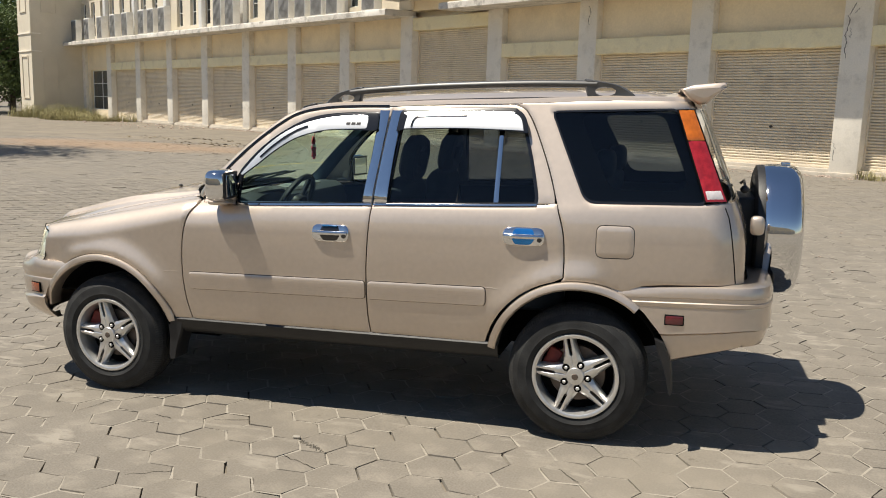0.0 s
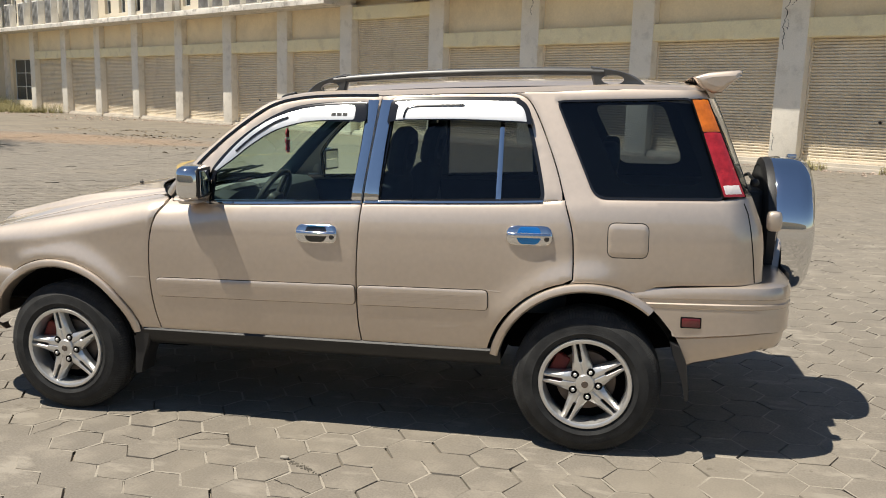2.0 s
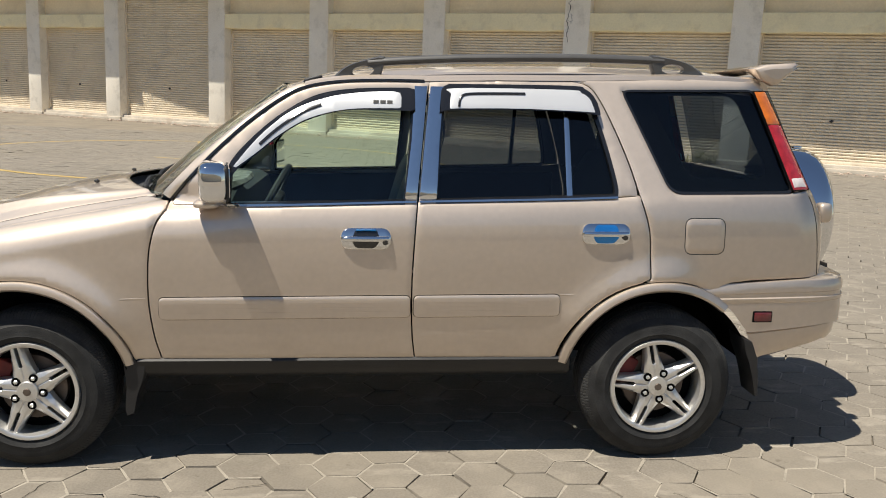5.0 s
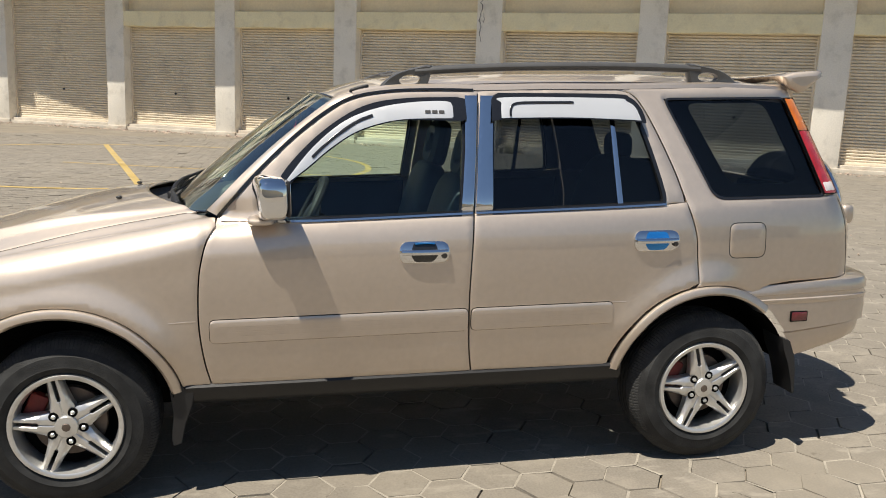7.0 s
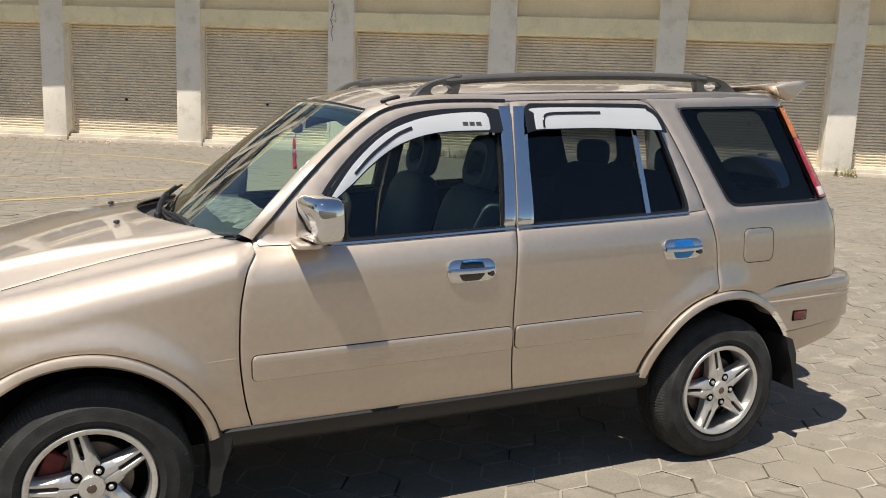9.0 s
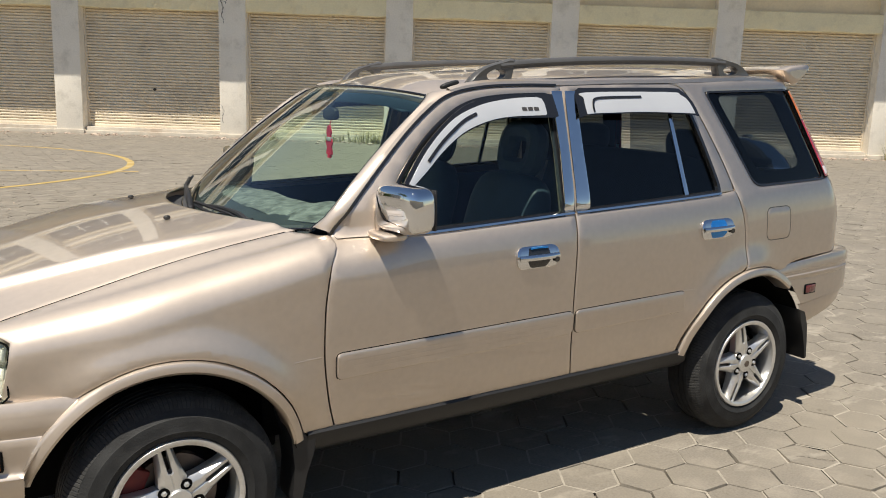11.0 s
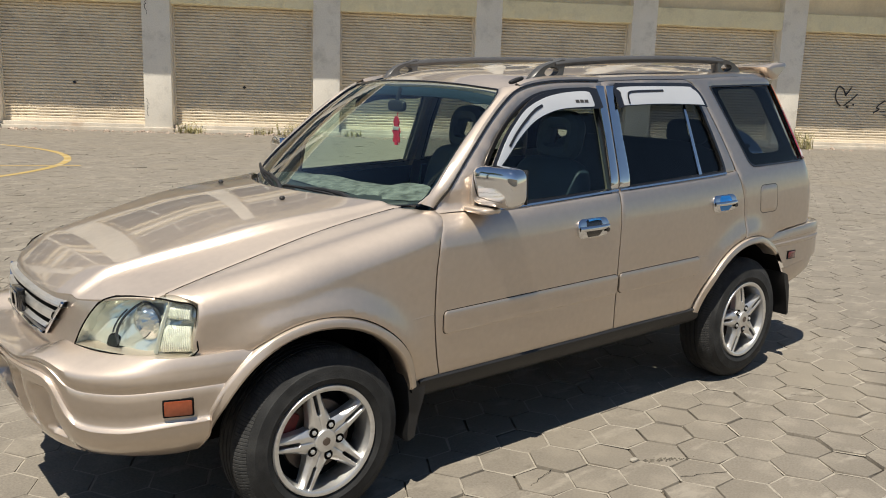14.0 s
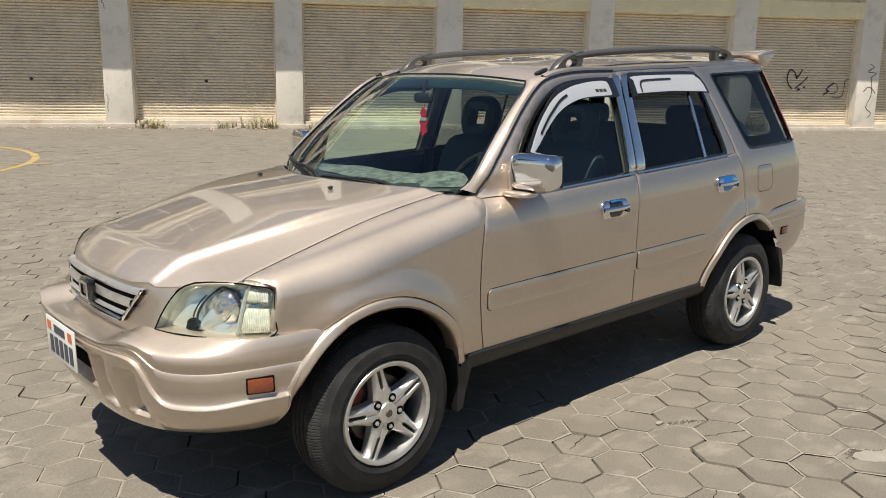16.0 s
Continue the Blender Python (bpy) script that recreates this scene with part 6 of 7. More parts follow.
def windscreen():
    def ws(u, v, d):
        """u across -1..1, v up 0..1."""
        xb = -0.995 + 0.21 * abs(u) ** 2.2
        zb = 1.082 + 0.036 * abs(u) ** 2
        xt = -0.352 + 0.085 * abs(u) ** 2.2
        zt = 1.592 - 0.030 * abs(u) ** 2.4
        wide = (0.735 + (0.602 - 0.735) * v) * (1 - 0.065 * math.exp(-v / 0.05) - 0.05 * math.exp(-(1 - v) / 0.04))
        bow = 0.018 * math.sin(math.pi * v)
        return (xb + (xt - xb) * v - bow * 0.6, wide * u, zb + (zt - zb) * v + bow * 0.8 - d)
    rows = [[ws(-1 + 2 * i / 24, j / 12, 0.004) for j in range(13)] for i in range(25)]
    w = part("windscreen", Geo().grid(rows), GLASS_CLEAR, car, "clear windscreen with a black border")
    edge = [ws(-1 + 2 * i / 24, 0, 0) for i in range(25)] + [ws(1, j / 12, 0) for j in range(1, 13)] + [ws(1 - 2 * i / 24, 1, 0) for i in range(1, 25)] + [ws(-1, 1 - j / 12, 0) for j in range(1, 12)]
    part("screen_seal", Geo().tube(edge + edge[:1], 0.0055, 6, False), GLOSSBLACK, w)
    # black band along the lower edge
    part("screen_border", Geo().grid([[ws(-1 + 2 * i / 24, 0.022 * j / 2, 0.008) for j in range(3)] for i in range(25)], flip=True), GLOSSBLACK, w)
    # body-colour pillars beside the screen
    for sg in (-1, 1):
        rows = []
        for k in range(0, 26):
            x, z = F_FRAME[k]
            t = min(1, max(0, (z - 1.107) / 0.458))
            a = Vector(ws(sg * 1.0, t, -0.006))
            b = Vector((x - 0.004, sg * half_width(max(x, -0.79), z), z + 0.004))
            mid = (a + b) / 2 + Vector((-0.005, sg * 0.006, 0.005))
            rows.append([a, a.lerp(mid, 0.5) + Vector((-0.003, sg * 0.003, 0.004)), mid, mid.lerp(b, 0.5) + Vector((-0.002, sg * 0.004, 0.002)), b, b + Vector((0.004, -sg * 0.03, -0.01))])
        sp = part("screen_pillar", Geo().grid(rows, flip=sg < 0), PAINT, car)
        rows = []
        for k in range(0, 26):
            x, z = F_FRAME[k]
            t = min(1, max(0, (z - 1.107) / 0.458))
            a = Vector(ws(sg * 0.965, t, 0.022))
            b = Vector((x + 0.034, sg * (half_width(max(x, -0.79), z) - 0.046), z - 0.040))
            rows.append([a, a.lerp(b, 0.35) + Vector((0.012, -sg * 0.012, -0.004)), a.lerp(b, 0.7) + Vector((0.008, -sg * 0.010, 0.0)), b])
        part("inner_trim", Geo().grid(rows, flip=sg > 0), CABIN, sp, "dark blue inner pillar trim, the blue partly painted-in sky reflection")
    # cowl with wipers
    rows = []
    for i in range(25):
        u = -1 + 2 * i / 24
        p = Vector(ws(u * 0.94, 0.0, 0.0))
        y = 0.650 * u
        xb = -1.08 + 0.25 * abs(u) ** 1.9
        q = Vector((xb - 0.03, y * 0.93, bonnet_z(xb, min(abs(y), 0.66)) - 0.035))
        rows.append([q, q.lerp(p, 0.4) + Vector((0, 0, -0.012)), q.lerp(p, 0.8) + Vector((0, 0, -0.008)), p + Vector((0.02, 0, 0.012))])
    cw = part("cowl", Geo().grid(rows, flip=True), COWL, car, "black plastic cowl below the windscreen")
    # each wiper: pivot, arm, and a blade held by a bridge of two claws; the far one rests higher
    for y0, y1, yp, lift, rise, stand in ((0.14, -0.40, -0.46, 0.030, 0.020, 0.0), (0.57, 0.12, 0.04, 0.045, 0.025, 0.030)):
        at = lambda k, h: Vector(ws((y1 + (y0 - y1) * k) / 0.70, 0.020 + rise * k, -0.010 - h - stand * k))
        wp = part("wiper_blade", Geo().tube([at(k / 14, 0.004) for k in range(15)], 0.0060, 6), PLASTIC, cw, "black wiper blade")
        part("wiper_bridge", Geo().tube([at(k, h) for k, h in ((0.10, 0.008), (0.16, 0.018), (0.5, 0.026), (0.84, 0.018), (0.90, 0.008))], [0.004, 0.006, 0.008, 0.006, 0.004], 6), PLASTIC, wp)
        for k0 in (0.22, 0.78):
            part("wiper_claw", Geo().tube([at(k0 - 0.13, 0.006), at(k0 - 0.06, 0.015), at(k0 + 0.06, 0.015), at(k0 + 0.13, 0.006)], 0.0045, 6), PLASTIC, wp)
        a = Vector(ws(yp / 0.72, 0.0, -0.014))
        part("wiper_arm", Geo().tube([a, a.lerp(at(0.5, 0.03), 0.25) + Vector((0, 0, lift * 0.6)), a.lerp(at(0.5, 0.03), 0.6) + Vector((0, 0, lift * 0.5)), at(0.5, 0.03)], [0.013, 0.011, 0.008, 0.006], 8), PLASTIC, wp)
        part("wiper_pivot", Geo().lathe([(0.016, -0.02), (0.016, 0.014), (0.012, 0.020), (0.0, 0.022)], 12, Matrix.Translation(a)), PLASTIC, wp)
    # slats of the cowl's air intake
    for i in range(22):
        y = -0.42 + 0.84 * i / 21
        xb = -1.08 + 0.24 * abs(y / 0.65) ** 2.4
        p = Vector(ws(y / 0.70, 0.0, 0.0))
        part("cowl_slat", Geo().tube([(xb + 0.005, y, p.z - 0.030), (p.x - 0.010, y, p.z - 0.012)], 0.0035, 5), COWL, cw)


def tail_end():
    # tailgate
    def tg(y, z, d):
        e = min(1, abs(y) / 0.80)
        return (REAR(z) + 0.03 * (1 - e * e) - 0.03 * e ** 4 - d, y, z)
    lo = [(-0.70, 0.80), (0.70, 0.80), (0.715, 1.0), (0.69, 1.17), (-0.69, 1.17), (-0.715, 1.0)]
    gate = part("tailgate", panel(lo, tg, 0.06, 0.03, 0.006), PAINT, car)
    part("tailgate_top", panel([(-0.55, 1.595), (0.55, 1.595), (0.56, 1.64), (-0.56, 1.64)], tg, 0.06, 0.03, 0.004), PAINT, gate)
    part("rear_window", panel([(-0.67, 1.178), (0.67, 1.178), (0.55, 1.592), (-0.55, 1.592)], lambda y, z, d: tg(y, z, d + 0.006), 0.08, 0.004, 0.001), GLASS_DARK, gate, "dark tinted rear window")
    part("rear_wiper", Geo().tube([(REAR(1.2) + 0.07, -0.30, 1.205), (REAR(1.21) + 0.082, 0.0, 1.22), (REAR(1.2) + 0.07, 0.12, 1.20)], 0.008, 6).ball((REAR(1.2) + 0.065, -0.32, 1.20), (0.022, 0.02, 0.02), None, 6), PLASTIC, gate)
    # bumper
    def plan(t, grow):
        n = 8.0
        a, b = 0.765 + grow, 0.842 + grow
        th = math.pi / 2 * t
        return 1.42 + a * abs(math.cos(th)) ** (2 / n), b * math.copysign(abs(math.sin(th)) ** (2 / n), t)
    prof = [(0.800, -0.10), (0.806, -0.03), (0.795, 0.004), (0.775, 0.012), (0.745, 0.012), (0.740, 0.008), (0.722, 0.008), (0.717, 0.013), (0.700, 0.013), (0.695, 0.009), (0.66, 0.012), (0.58, 0.010), (0.569, 0.011), (0.565, 0.004), (0.560, -0.008), (0.556, -0.004), (0.54, -0.003), (0.48, -0.008), (0.440, -0.018), (0.424, -0.04), (0.420, -0.10)]
    rows = []
    for i in range(121):
        t = -1 + 2 * i / 120
        row = []
        for z, gr in prof:
            x, y = plan(t, gr)
            lift = 0.055 * max(0, min(1, (x - 1.72) / 0.33)) * max(0, (0.80 - z) / 0.34) ** 2 * 1.3 - (0.018 * max(0, 1 - (x - 1.55) / 0.35) * max(0, (z - 0.7) / 0.1) if z > 0.7 else 0)
            x = max(x, RW[0] + math.sqrt(max(0.0, (ARCH - 0.012) ** 2 - (z + lift - RW[1]) ** 2)))
            row.append((x, y, z + lift))
        rows.append(row)
    rb = part("rear_bumper", Geo().grid(rows), PAINT, car, "body-colour rear bumper with fine ribs")
    part("bumper_step", Geo().grid([[(plan(t, 0.012)[0] + 0.003, plan(t, 0.012)[1], z) for z in (0.808, 0.80, 0.70, 0.69)] for t in [-0.10 + 0.20 * i / 24 for i in range(25)]]), PLASTIC, rb, "black plastic step pad")
    for sg in (-1, 1):
        m = Matrix.Translation((1.752, sg * 0.853, 0.637)) @ pose(0, 0, 0, 0, 0, sg * -2)
        sm = part("side_marker", Geo().box(-0.040, 0.040, -0.007, 0.007, -0.021, 0.021, 0.006, m), DARKRED, rb, "dark red side marker")
        part("marker_frame", Geo().box(-0.044, 0.044, -0.005, 0.005, -0.025, 0.025, 0.005, m), UNDER, sm)
    # spare wheel in its bright cover
    m = Matrix.Translation((2.115, 0.0, 0.970)) @ pose(0, 0, 0, 0, 90, 0)
    sw = part("spare_wheel", Geo().lathe([(0.10, 0.0), (0.30, 0.0), (0.325, 0.02), (0.33, 0.05), (0.33, 0.10)], 48, m), RUBBER, car, "spare wheel in a chrome cover with black band")
    part("spare_cover", Geo().lathe([(0.322, 0.030), (0.333, 0.036), (0.339, 0.048), (0.342, 0.075), (0.343, 0.11), (0.342, 0.15), (0.338, 0.180), (0.328, 0.206), (0.310, 0.222), (0.285, 0.230), (0.2, 0.240), (0.0, 0.246)], 64, m), CHROME, sw, "chrome spare wheel cover")
    part("spare_band", Geo().lathe([(0.30, -0.002), (0.334, 0.01), (0.338, 0.03), (0.338, 0.048), (0.33, 0.05)], 48, m), PLASTIC, sw, "black cover band")
    part("spare_latch", Geo().box(2.245, 2.29, -0.02, 0.02, 1.300, 1.322, 0.004), CHROME, sw)
    part("gate_hinge", Geo().ball((2.100, -0.630, 1.060), (0.032, 0.035, 0.045), None, 10, 0.55), PAINT, gate, "body-colour tailgate hinge cover")
    part("spare_bracket", Geo().box(2.02, 2.14, -0.2, 0.2, 0.80, 1.15, 0.02), PLASTIC, sw)


def wheel(sg, x):
    m = Matrix.Translation((x, sg * 0.868, 0.33)) @ pose(0, 0, 0, 90 if sg < 0 else -90, 0, 0 if sg < 0 else 180)
    # axis: local z points outwards from the car
    w = tagged(empty("wheel", Matrix(), car))
    w.parent = car
    prof = [(0.206, -0.016), (0.212, -0.008), (0.220, -0.002), (0.234, 0.003), (0.236, 0.0045), (0.239, 0.003), (0.258, 0.0035), (0.276, -0.001), (0.279, -0.0015), (0.281, -0.004), (0.303, -0.014), (0.319, -0.028), (0.329, -0.045), (0.332, -0.062)]
    for k in range(4):
        h = -0.062 - k * 0.028
        prof += [(0.333, h - 0.002), (0.333, h - 0.019), (0.325, h - 0.021), (0.325, h - 0.025), (0.333, h - 0.027)]
    prof += [(0.329, -0.182), (0.300, -0.197), (0.22, -0.200)]
    part("tyre", Geo().lathe(prof, 72, m), RUBBER, w, "worn black tyre dusty at the tread")
    lug = Geo()
    for i in range(150):
        a = 2 * math.pi * i / 150
        rows = []
        for (r, h), (dr, dh) in zip(((0.304, -0.0145), (0.319, -0.028), (0.329, -0.045), (0.333, -0.064)), ((0.0004, 0.0006), (0.0008, 0.0008), (0.0012, 0.0005), (0.0012, 0.0))):
            hw = 0.0165 + 0.0025 * (i % 2)
            rows.append([m @ Vector((rr * math.cos(a + u), rr * math.sin(a + u), hh)) for u, rr, hh in ((-hw, r, h), (-hw * 0.85, r + dr, h + dh), (hw * 0.85 - 0.003, r + dr, h + dh), (hw - 0.003, r, h))])
        lug.grid(rows)
    part("tread_shoulder", lug, TREAD, w, "dusty tread blocks at the tyre shoulder", smooth=0)
    rim = part("rim", Geo().lathe([(0.200, -0.18), (0.184, -0.10), (0.178, -0.055), (0.181, -0.034), (0.185, -0.020), (0.1875, -0.010), (0.1885, -0.004), (0.192, -0.0015), (0.201, 0.001), (0.206, 0.0), (0.2085, -0.004), (0.210, -0.016)], 72, m), ALLOY, w, "five-armed silver alloy rim with split spokes")
    part("hub", Geo().lathe([(0.074, -0.05), (0.072, -0.024), (0.066, -0.016), (0.044, -0.015), (0.043, -0.008), (0.040, -0.004), (0.034, -0.003), (0.0, -0.002)], 40, m), ALLOY, rim)
    outer = curve([(0.04, 0.030), (0.066, 0.0475), (0.080, 0.0430), (0.11, 0.0375), (0.15, 0.0315), (0.20, 0.0260)])
    for i in range(5):
        a0 = math.radians(102 + 72 * i)
        for s in (-1, 1):
            rows = []
            for r in (0.040, 0.055, 0.070, 0.085, 0.098, 0.104, 0.125, 0.150, 0.172, 0.190):
                qi, qo = 0.0070 * ease((r - 0.097) / 0.008), outer(r)
                top = -0.016 + 0.004 * math.sin(math.pi * min(1, r / 0.20)) + 0.004 * (r / 0.20)
                row = []
                for q, h in ((qi, top - 0.042), (qi, top - 0.004), (qi + (qo - qi) * 0.10, top - 0.001), (qi + (qo - qi) * 0.48, top), (qi + (qo - qi) * 0.58, top - 0.001), (qo - 0.001, top - 0.014), (qo, top - 0.018), (qo + 0.001, top - 0.046)):
                    yq = s * q
                    row.append(m @ Vector((r * math.cos(a0) - yq * math.sin(a0), r * math.sin(a0) + yq * math.cos(a0), h)))
                rows.append(row)
            part("spoke", Geo().grid(rows, flip=s < 0), ALLOY, rim, smooth=30)
        a = a0 + math.radians(36)
        c = m @ Vector((0.060 * math.cos(a), 0.060 * math.sin(a), -0.0150))
        mm = Matrix.Translation(c) @ m.to_3x3().to_4x4()
        part("lug_nut", Geo().lathe([(0.009, -0.01), (0.009, 0.008), (0.006, 0.011), (0.0, 0.011)], 6, mm), ALLOY, rim)
        part("lug_well", Geo().lathe([(0.0190, 0.0020), (0.0175, 0.0040), (0.010, 0.0022), (0.0, 0.002)], 14, mm), UNDER, rim)
    part("cap_mark", Geo().lathe([(0.0, 0.0012), (0.015, 0.0010), (0.0165, -0.001)], 8, m), STEEL, rim, "plain dark cap mark")
    part("brake_disc", Geo().lathe([(0.06, -0.075), (0.135, -0.075), (0.137, -0.085), (0.137, -0.10), (0.06, -0.10)], 40, m), STEEL, w)
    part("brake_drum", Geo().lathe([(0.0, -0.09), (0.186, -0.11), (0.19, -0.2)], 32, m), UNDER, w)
    part("brake_caliper", Geo().box(-0.17, -0.10, -0.07, 0.06, -0.11, -0.062, 0.012, m @ pose(0, 0, 0, 0, 0, -25)), CALIPER, w, "red-brown brake caliper")


def cabin():
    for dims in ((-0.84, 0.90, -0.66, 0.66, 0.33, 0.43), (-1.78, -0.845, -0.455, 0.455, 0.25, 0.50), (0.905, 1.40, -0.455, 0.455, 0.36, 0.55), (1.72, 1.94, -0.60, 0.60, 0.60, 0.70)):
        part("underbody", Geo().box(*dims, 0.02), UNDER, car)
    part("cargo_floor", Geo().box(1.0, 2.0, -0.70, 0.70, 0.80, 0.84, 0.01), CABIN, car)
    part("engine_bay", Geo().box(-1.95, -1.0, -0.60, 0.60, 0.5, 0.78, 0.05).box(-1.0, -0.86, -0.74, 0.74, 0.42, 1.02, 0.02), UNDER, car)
    # dashboard
    rows = []
    for i in range(17):
        y = -0.66 + 1.32 * i / 16
        hood = 0.035 * math.exp(-((y + 0.36) / 0.17) ** 4)
        rows.append([(-0.93, y, 1.055), (-0.82, y, 1.092), (-0.68, y, 1.112 + hood * 0.4), (-0.57, y, 1.108 + hood), (-0.52, y, 1.08 + hood), (-0.485, y, 0.97), (-0.52, y, 0.80), (-0.62, y, 0.62), (-0.75, y, 0.5)])
    ds = part("dashboard", Geo().grid(rows), DASH, car, "dark dashboard with a grey mat on top")
    rows = []
    for i in range(25):
        t = -1 + 2 * i / 24
        y = -0.03 + 0.56 * t
        hood = math.exp(-((y + 0.36) / 0.17) ** 4)
        half = 0.105 * math.sqrt(max(0.0, 1 - abs(t) ** 5)) * (1 + 0.16 * hood)
        xm = -0.665 + 0.02 * hood
        rows.append([(xm + half * k, y, 1.118 - 0.9 * max(0.0, -0.69 - xm - half * k) ** 1.6 + hood * 0.016 * (1 + k) + 0.003 * math.sin(17 * y + 3 * k)) for k in (-1, -0.5, 0, 0.5, 1)] + [(xm + half * 1.12, y, 1.100 + hood * 0.030)])
    part("dash_mat", Geo().grid(rows), DASHTOP, ds, "mottled grey dashboard mat")
    # steering wheel
    m = Matrix.Translation((-0.385, -0.37, 1.048)) @ pose(0, 0, 0, 0, -62, 0) @ pose(0, 0, 0, 0, 180, 0)
    sw = part("steering_wheel", Geo().tube([m @ Vector((0.185 * math.cos(a), 0.185 * math.sin(a), 0)) for a in [2 * math.pi * i / 40 for i in range(41)]], 0.016, 8, False), PLASTIC, car, "black steering wheel")
    part("wheel_hub", Geo().ball((0, 0, 0.02), (0.075, 0.07, 0.03), m, 8, 0.6), PLASTIC, sw)
    for a in (0.3, math.pi - 0.3, -math.pi / 2):
        part("wheel_spoke", Geo().tube([m @ Vector((0.05 * math.cos(a), 0.05 * math.sin(a), 0.015)), m @ Vector((0.18 * math.cos(a), 0.18 * math.sin(a), 0))], 0.016, 6), PLASTIC, sw)
    part("steering_column", Geo().tube([m @ Vector((0, 0, 0.0)), m @ Vector((0, 0, 0.25))], 0.045, 8), PLASTIC, sw)
    # seats
    for y in (-0.36, 0.36):
        st = part("front_seat", Geo().ball((-0.10, y, 0.63), (0.28, 0.25, 0.10), None, 12, 0.5), SEATCLOTH, car, "dark covered front seat with open headrest")
        part("backrest", Geo().ball((0, 0, 0.30), (0.075, 0.25, 0.31), Matrix.Translation((0.15, y, 0.64)) @ pose(0, 0, 0, 0, 16, 0), 12, 0.5), SEATCLOTH, st)
        hm = Matrix.Translation((0.345, y, 1.325)) @ pose(0, 0, 0, 0, 12, 0)
        ringp = [hm @ Vector((0, 0.100 * abs(math.cos(a)) ** 0.6 * math.copysign(1, math.cos(a)), 0.085 * abs(math.sin(a)) ** 0.6 * math.copysign(1, math.sin(a)))) for a in [2 * math.pi * i / 32 for i in range(33)]]
        part("headrest", Geo().tube(ringp, 0.048, 8, False), SEATCLOTH, st, "open headrest")
        for dy in (-0.06, 0.06):
            part("headrest_post", Geo().tube([(0.32, y + dy, 1.14), (0.335, y + dy, 1.26)], 0.008, 6), STEEL, st)
    rs = part("rear_seat", Geo().ball((0.95, 0, 0.66), (0.26, 0.62, 0.11), None, 12, 0.4), SEATCLOTH, car, "dark rear bench seat with headrests")
    part("backrest", Geo().ball((0, 0, 0.29), (0.08, 0.64, 0.30), Matrix.Translation((1.18, 0, 0.70)) @ pose(0, 0, 0, 0, 18, 0), 12, 0.4), SEATCLOTH, rs)
    for y in (-0.36, 0.36):
        part("headrest", Geo().ball((1.375, y, 1.315), (0.05, 0.13, 0.075), None, 10, 0.6), SEATCLOTH, rs)
    part("rear_mirror", Geo().ball((-0.40, 0.0, 1.475), (0.016, 0.068, 0.027), None, 8, 0.6).tube([(-0.40, 0, 1.50), (-0.38, 0, 1.56)], 0.010, 6), PLASTIC, car, "black interior mirror")


def freshener():
    t = tagged(empty("air_freshener", CAR @ Matrix.Translation((-0.42, -0.02, 1.355))), "red hanging air freshener on a string", "air freshener")
    lo = rounded([(0.95 * u, 0.85 * v) for u, v in ((-0.030, -0.06), (0.030, -0.06), (0.022, -0.02), (0.034, 0.0), (0.016, 0.035), (0.026, 0.05), (0.010, 0.085), (-0.010, 0.085), (-0.026, 0.05), (-0.016, 0.035), (-0.034, 0.0), (-0.022, -0.02))], 0.006, 3)
    part("tag", panel(lo, lambda u, v, d: (d, u, v), 0.03, 0.006, 0.0, False, 0.004), FRESH, t)
    part("label_band", Geo().box(-0.0020, 0.0080, -0.022, 0.022, 0.008, 0.024, 0.001), VISORWHITE, t, "white label band")
    part("tassel", Geo().tube([(0.003, 0, -0.042), (0.004, 0.003, -0.062)], [0.006, 0.011], 8), FRESH, t)
    part("string", Geo().tube([(0.003, 0, 0.060), (0.02, 0, 0.12)], 0.002, 5), FRESH, t)


bonnet()
for sgn in (-1, 1):
    doors(sgn)
front_end()
roof()
windscreen()
tail_end()
for sgn in (-1, 1):
    for wx in (-1.31, 1.31):
        wheel(sgn, wx)
cabin()
freshener()


# ---- plants, litter, marks ----
def weed_clump(x, y, n, spread, height, seed, base=0.0):
    rng = random.Random(seed)
    g = Geo()
    for _ in range(n):
        a, r = rng.uniform(0, 6.283), spread * math.sqrt(rng.random())
        px, py = x + r * math.cos(a), y + r * math.sin(a)
        h = height * rng.uniform(0.35, 1.0)
        b = rng.uniform(0, 6.283)
        lean = h * rng.uniform(0.1, 0.6)
        w = rng.uniform(0.010, 0.022)
        dx, dy = math.cos(b), math.sin(b)
        pts = []
        for t in (0, 0.4, 0.75, 1.0):
            cx, cy, cz = px + dx * lean * t * t, py + dy * lean * t * t, base + h * t * (1 - 0.15 * t)
            ww = w * (1 - t * 0.85)
            pts.append([(cx - dy * ww, cy + dx * ww, cz), (cx + dy * ww, cy - dx * ww, cz)])
        g.grid(pts)
        for t in (0.25, 0.4, 0.55, 0.7, 0.85):
            cx, cy, cz = px + dx * lean * t * t, py + dy * lean * t * t, base + h * t
            c = rng.uniform(0, 6.283)
            l = rng.uniform(0.04, 0.10)
            g.add([(cx, cy, cz), (cx + l * math.cos(c), cy + l * math.sin(c), cz + 0.02), (cx + l * 0.5 * math.cos(c + 0.7), cy + l * 0.5 * math.sin(c + 0.7), cz + 0.015)], [(0, 1, 2)])
    return g


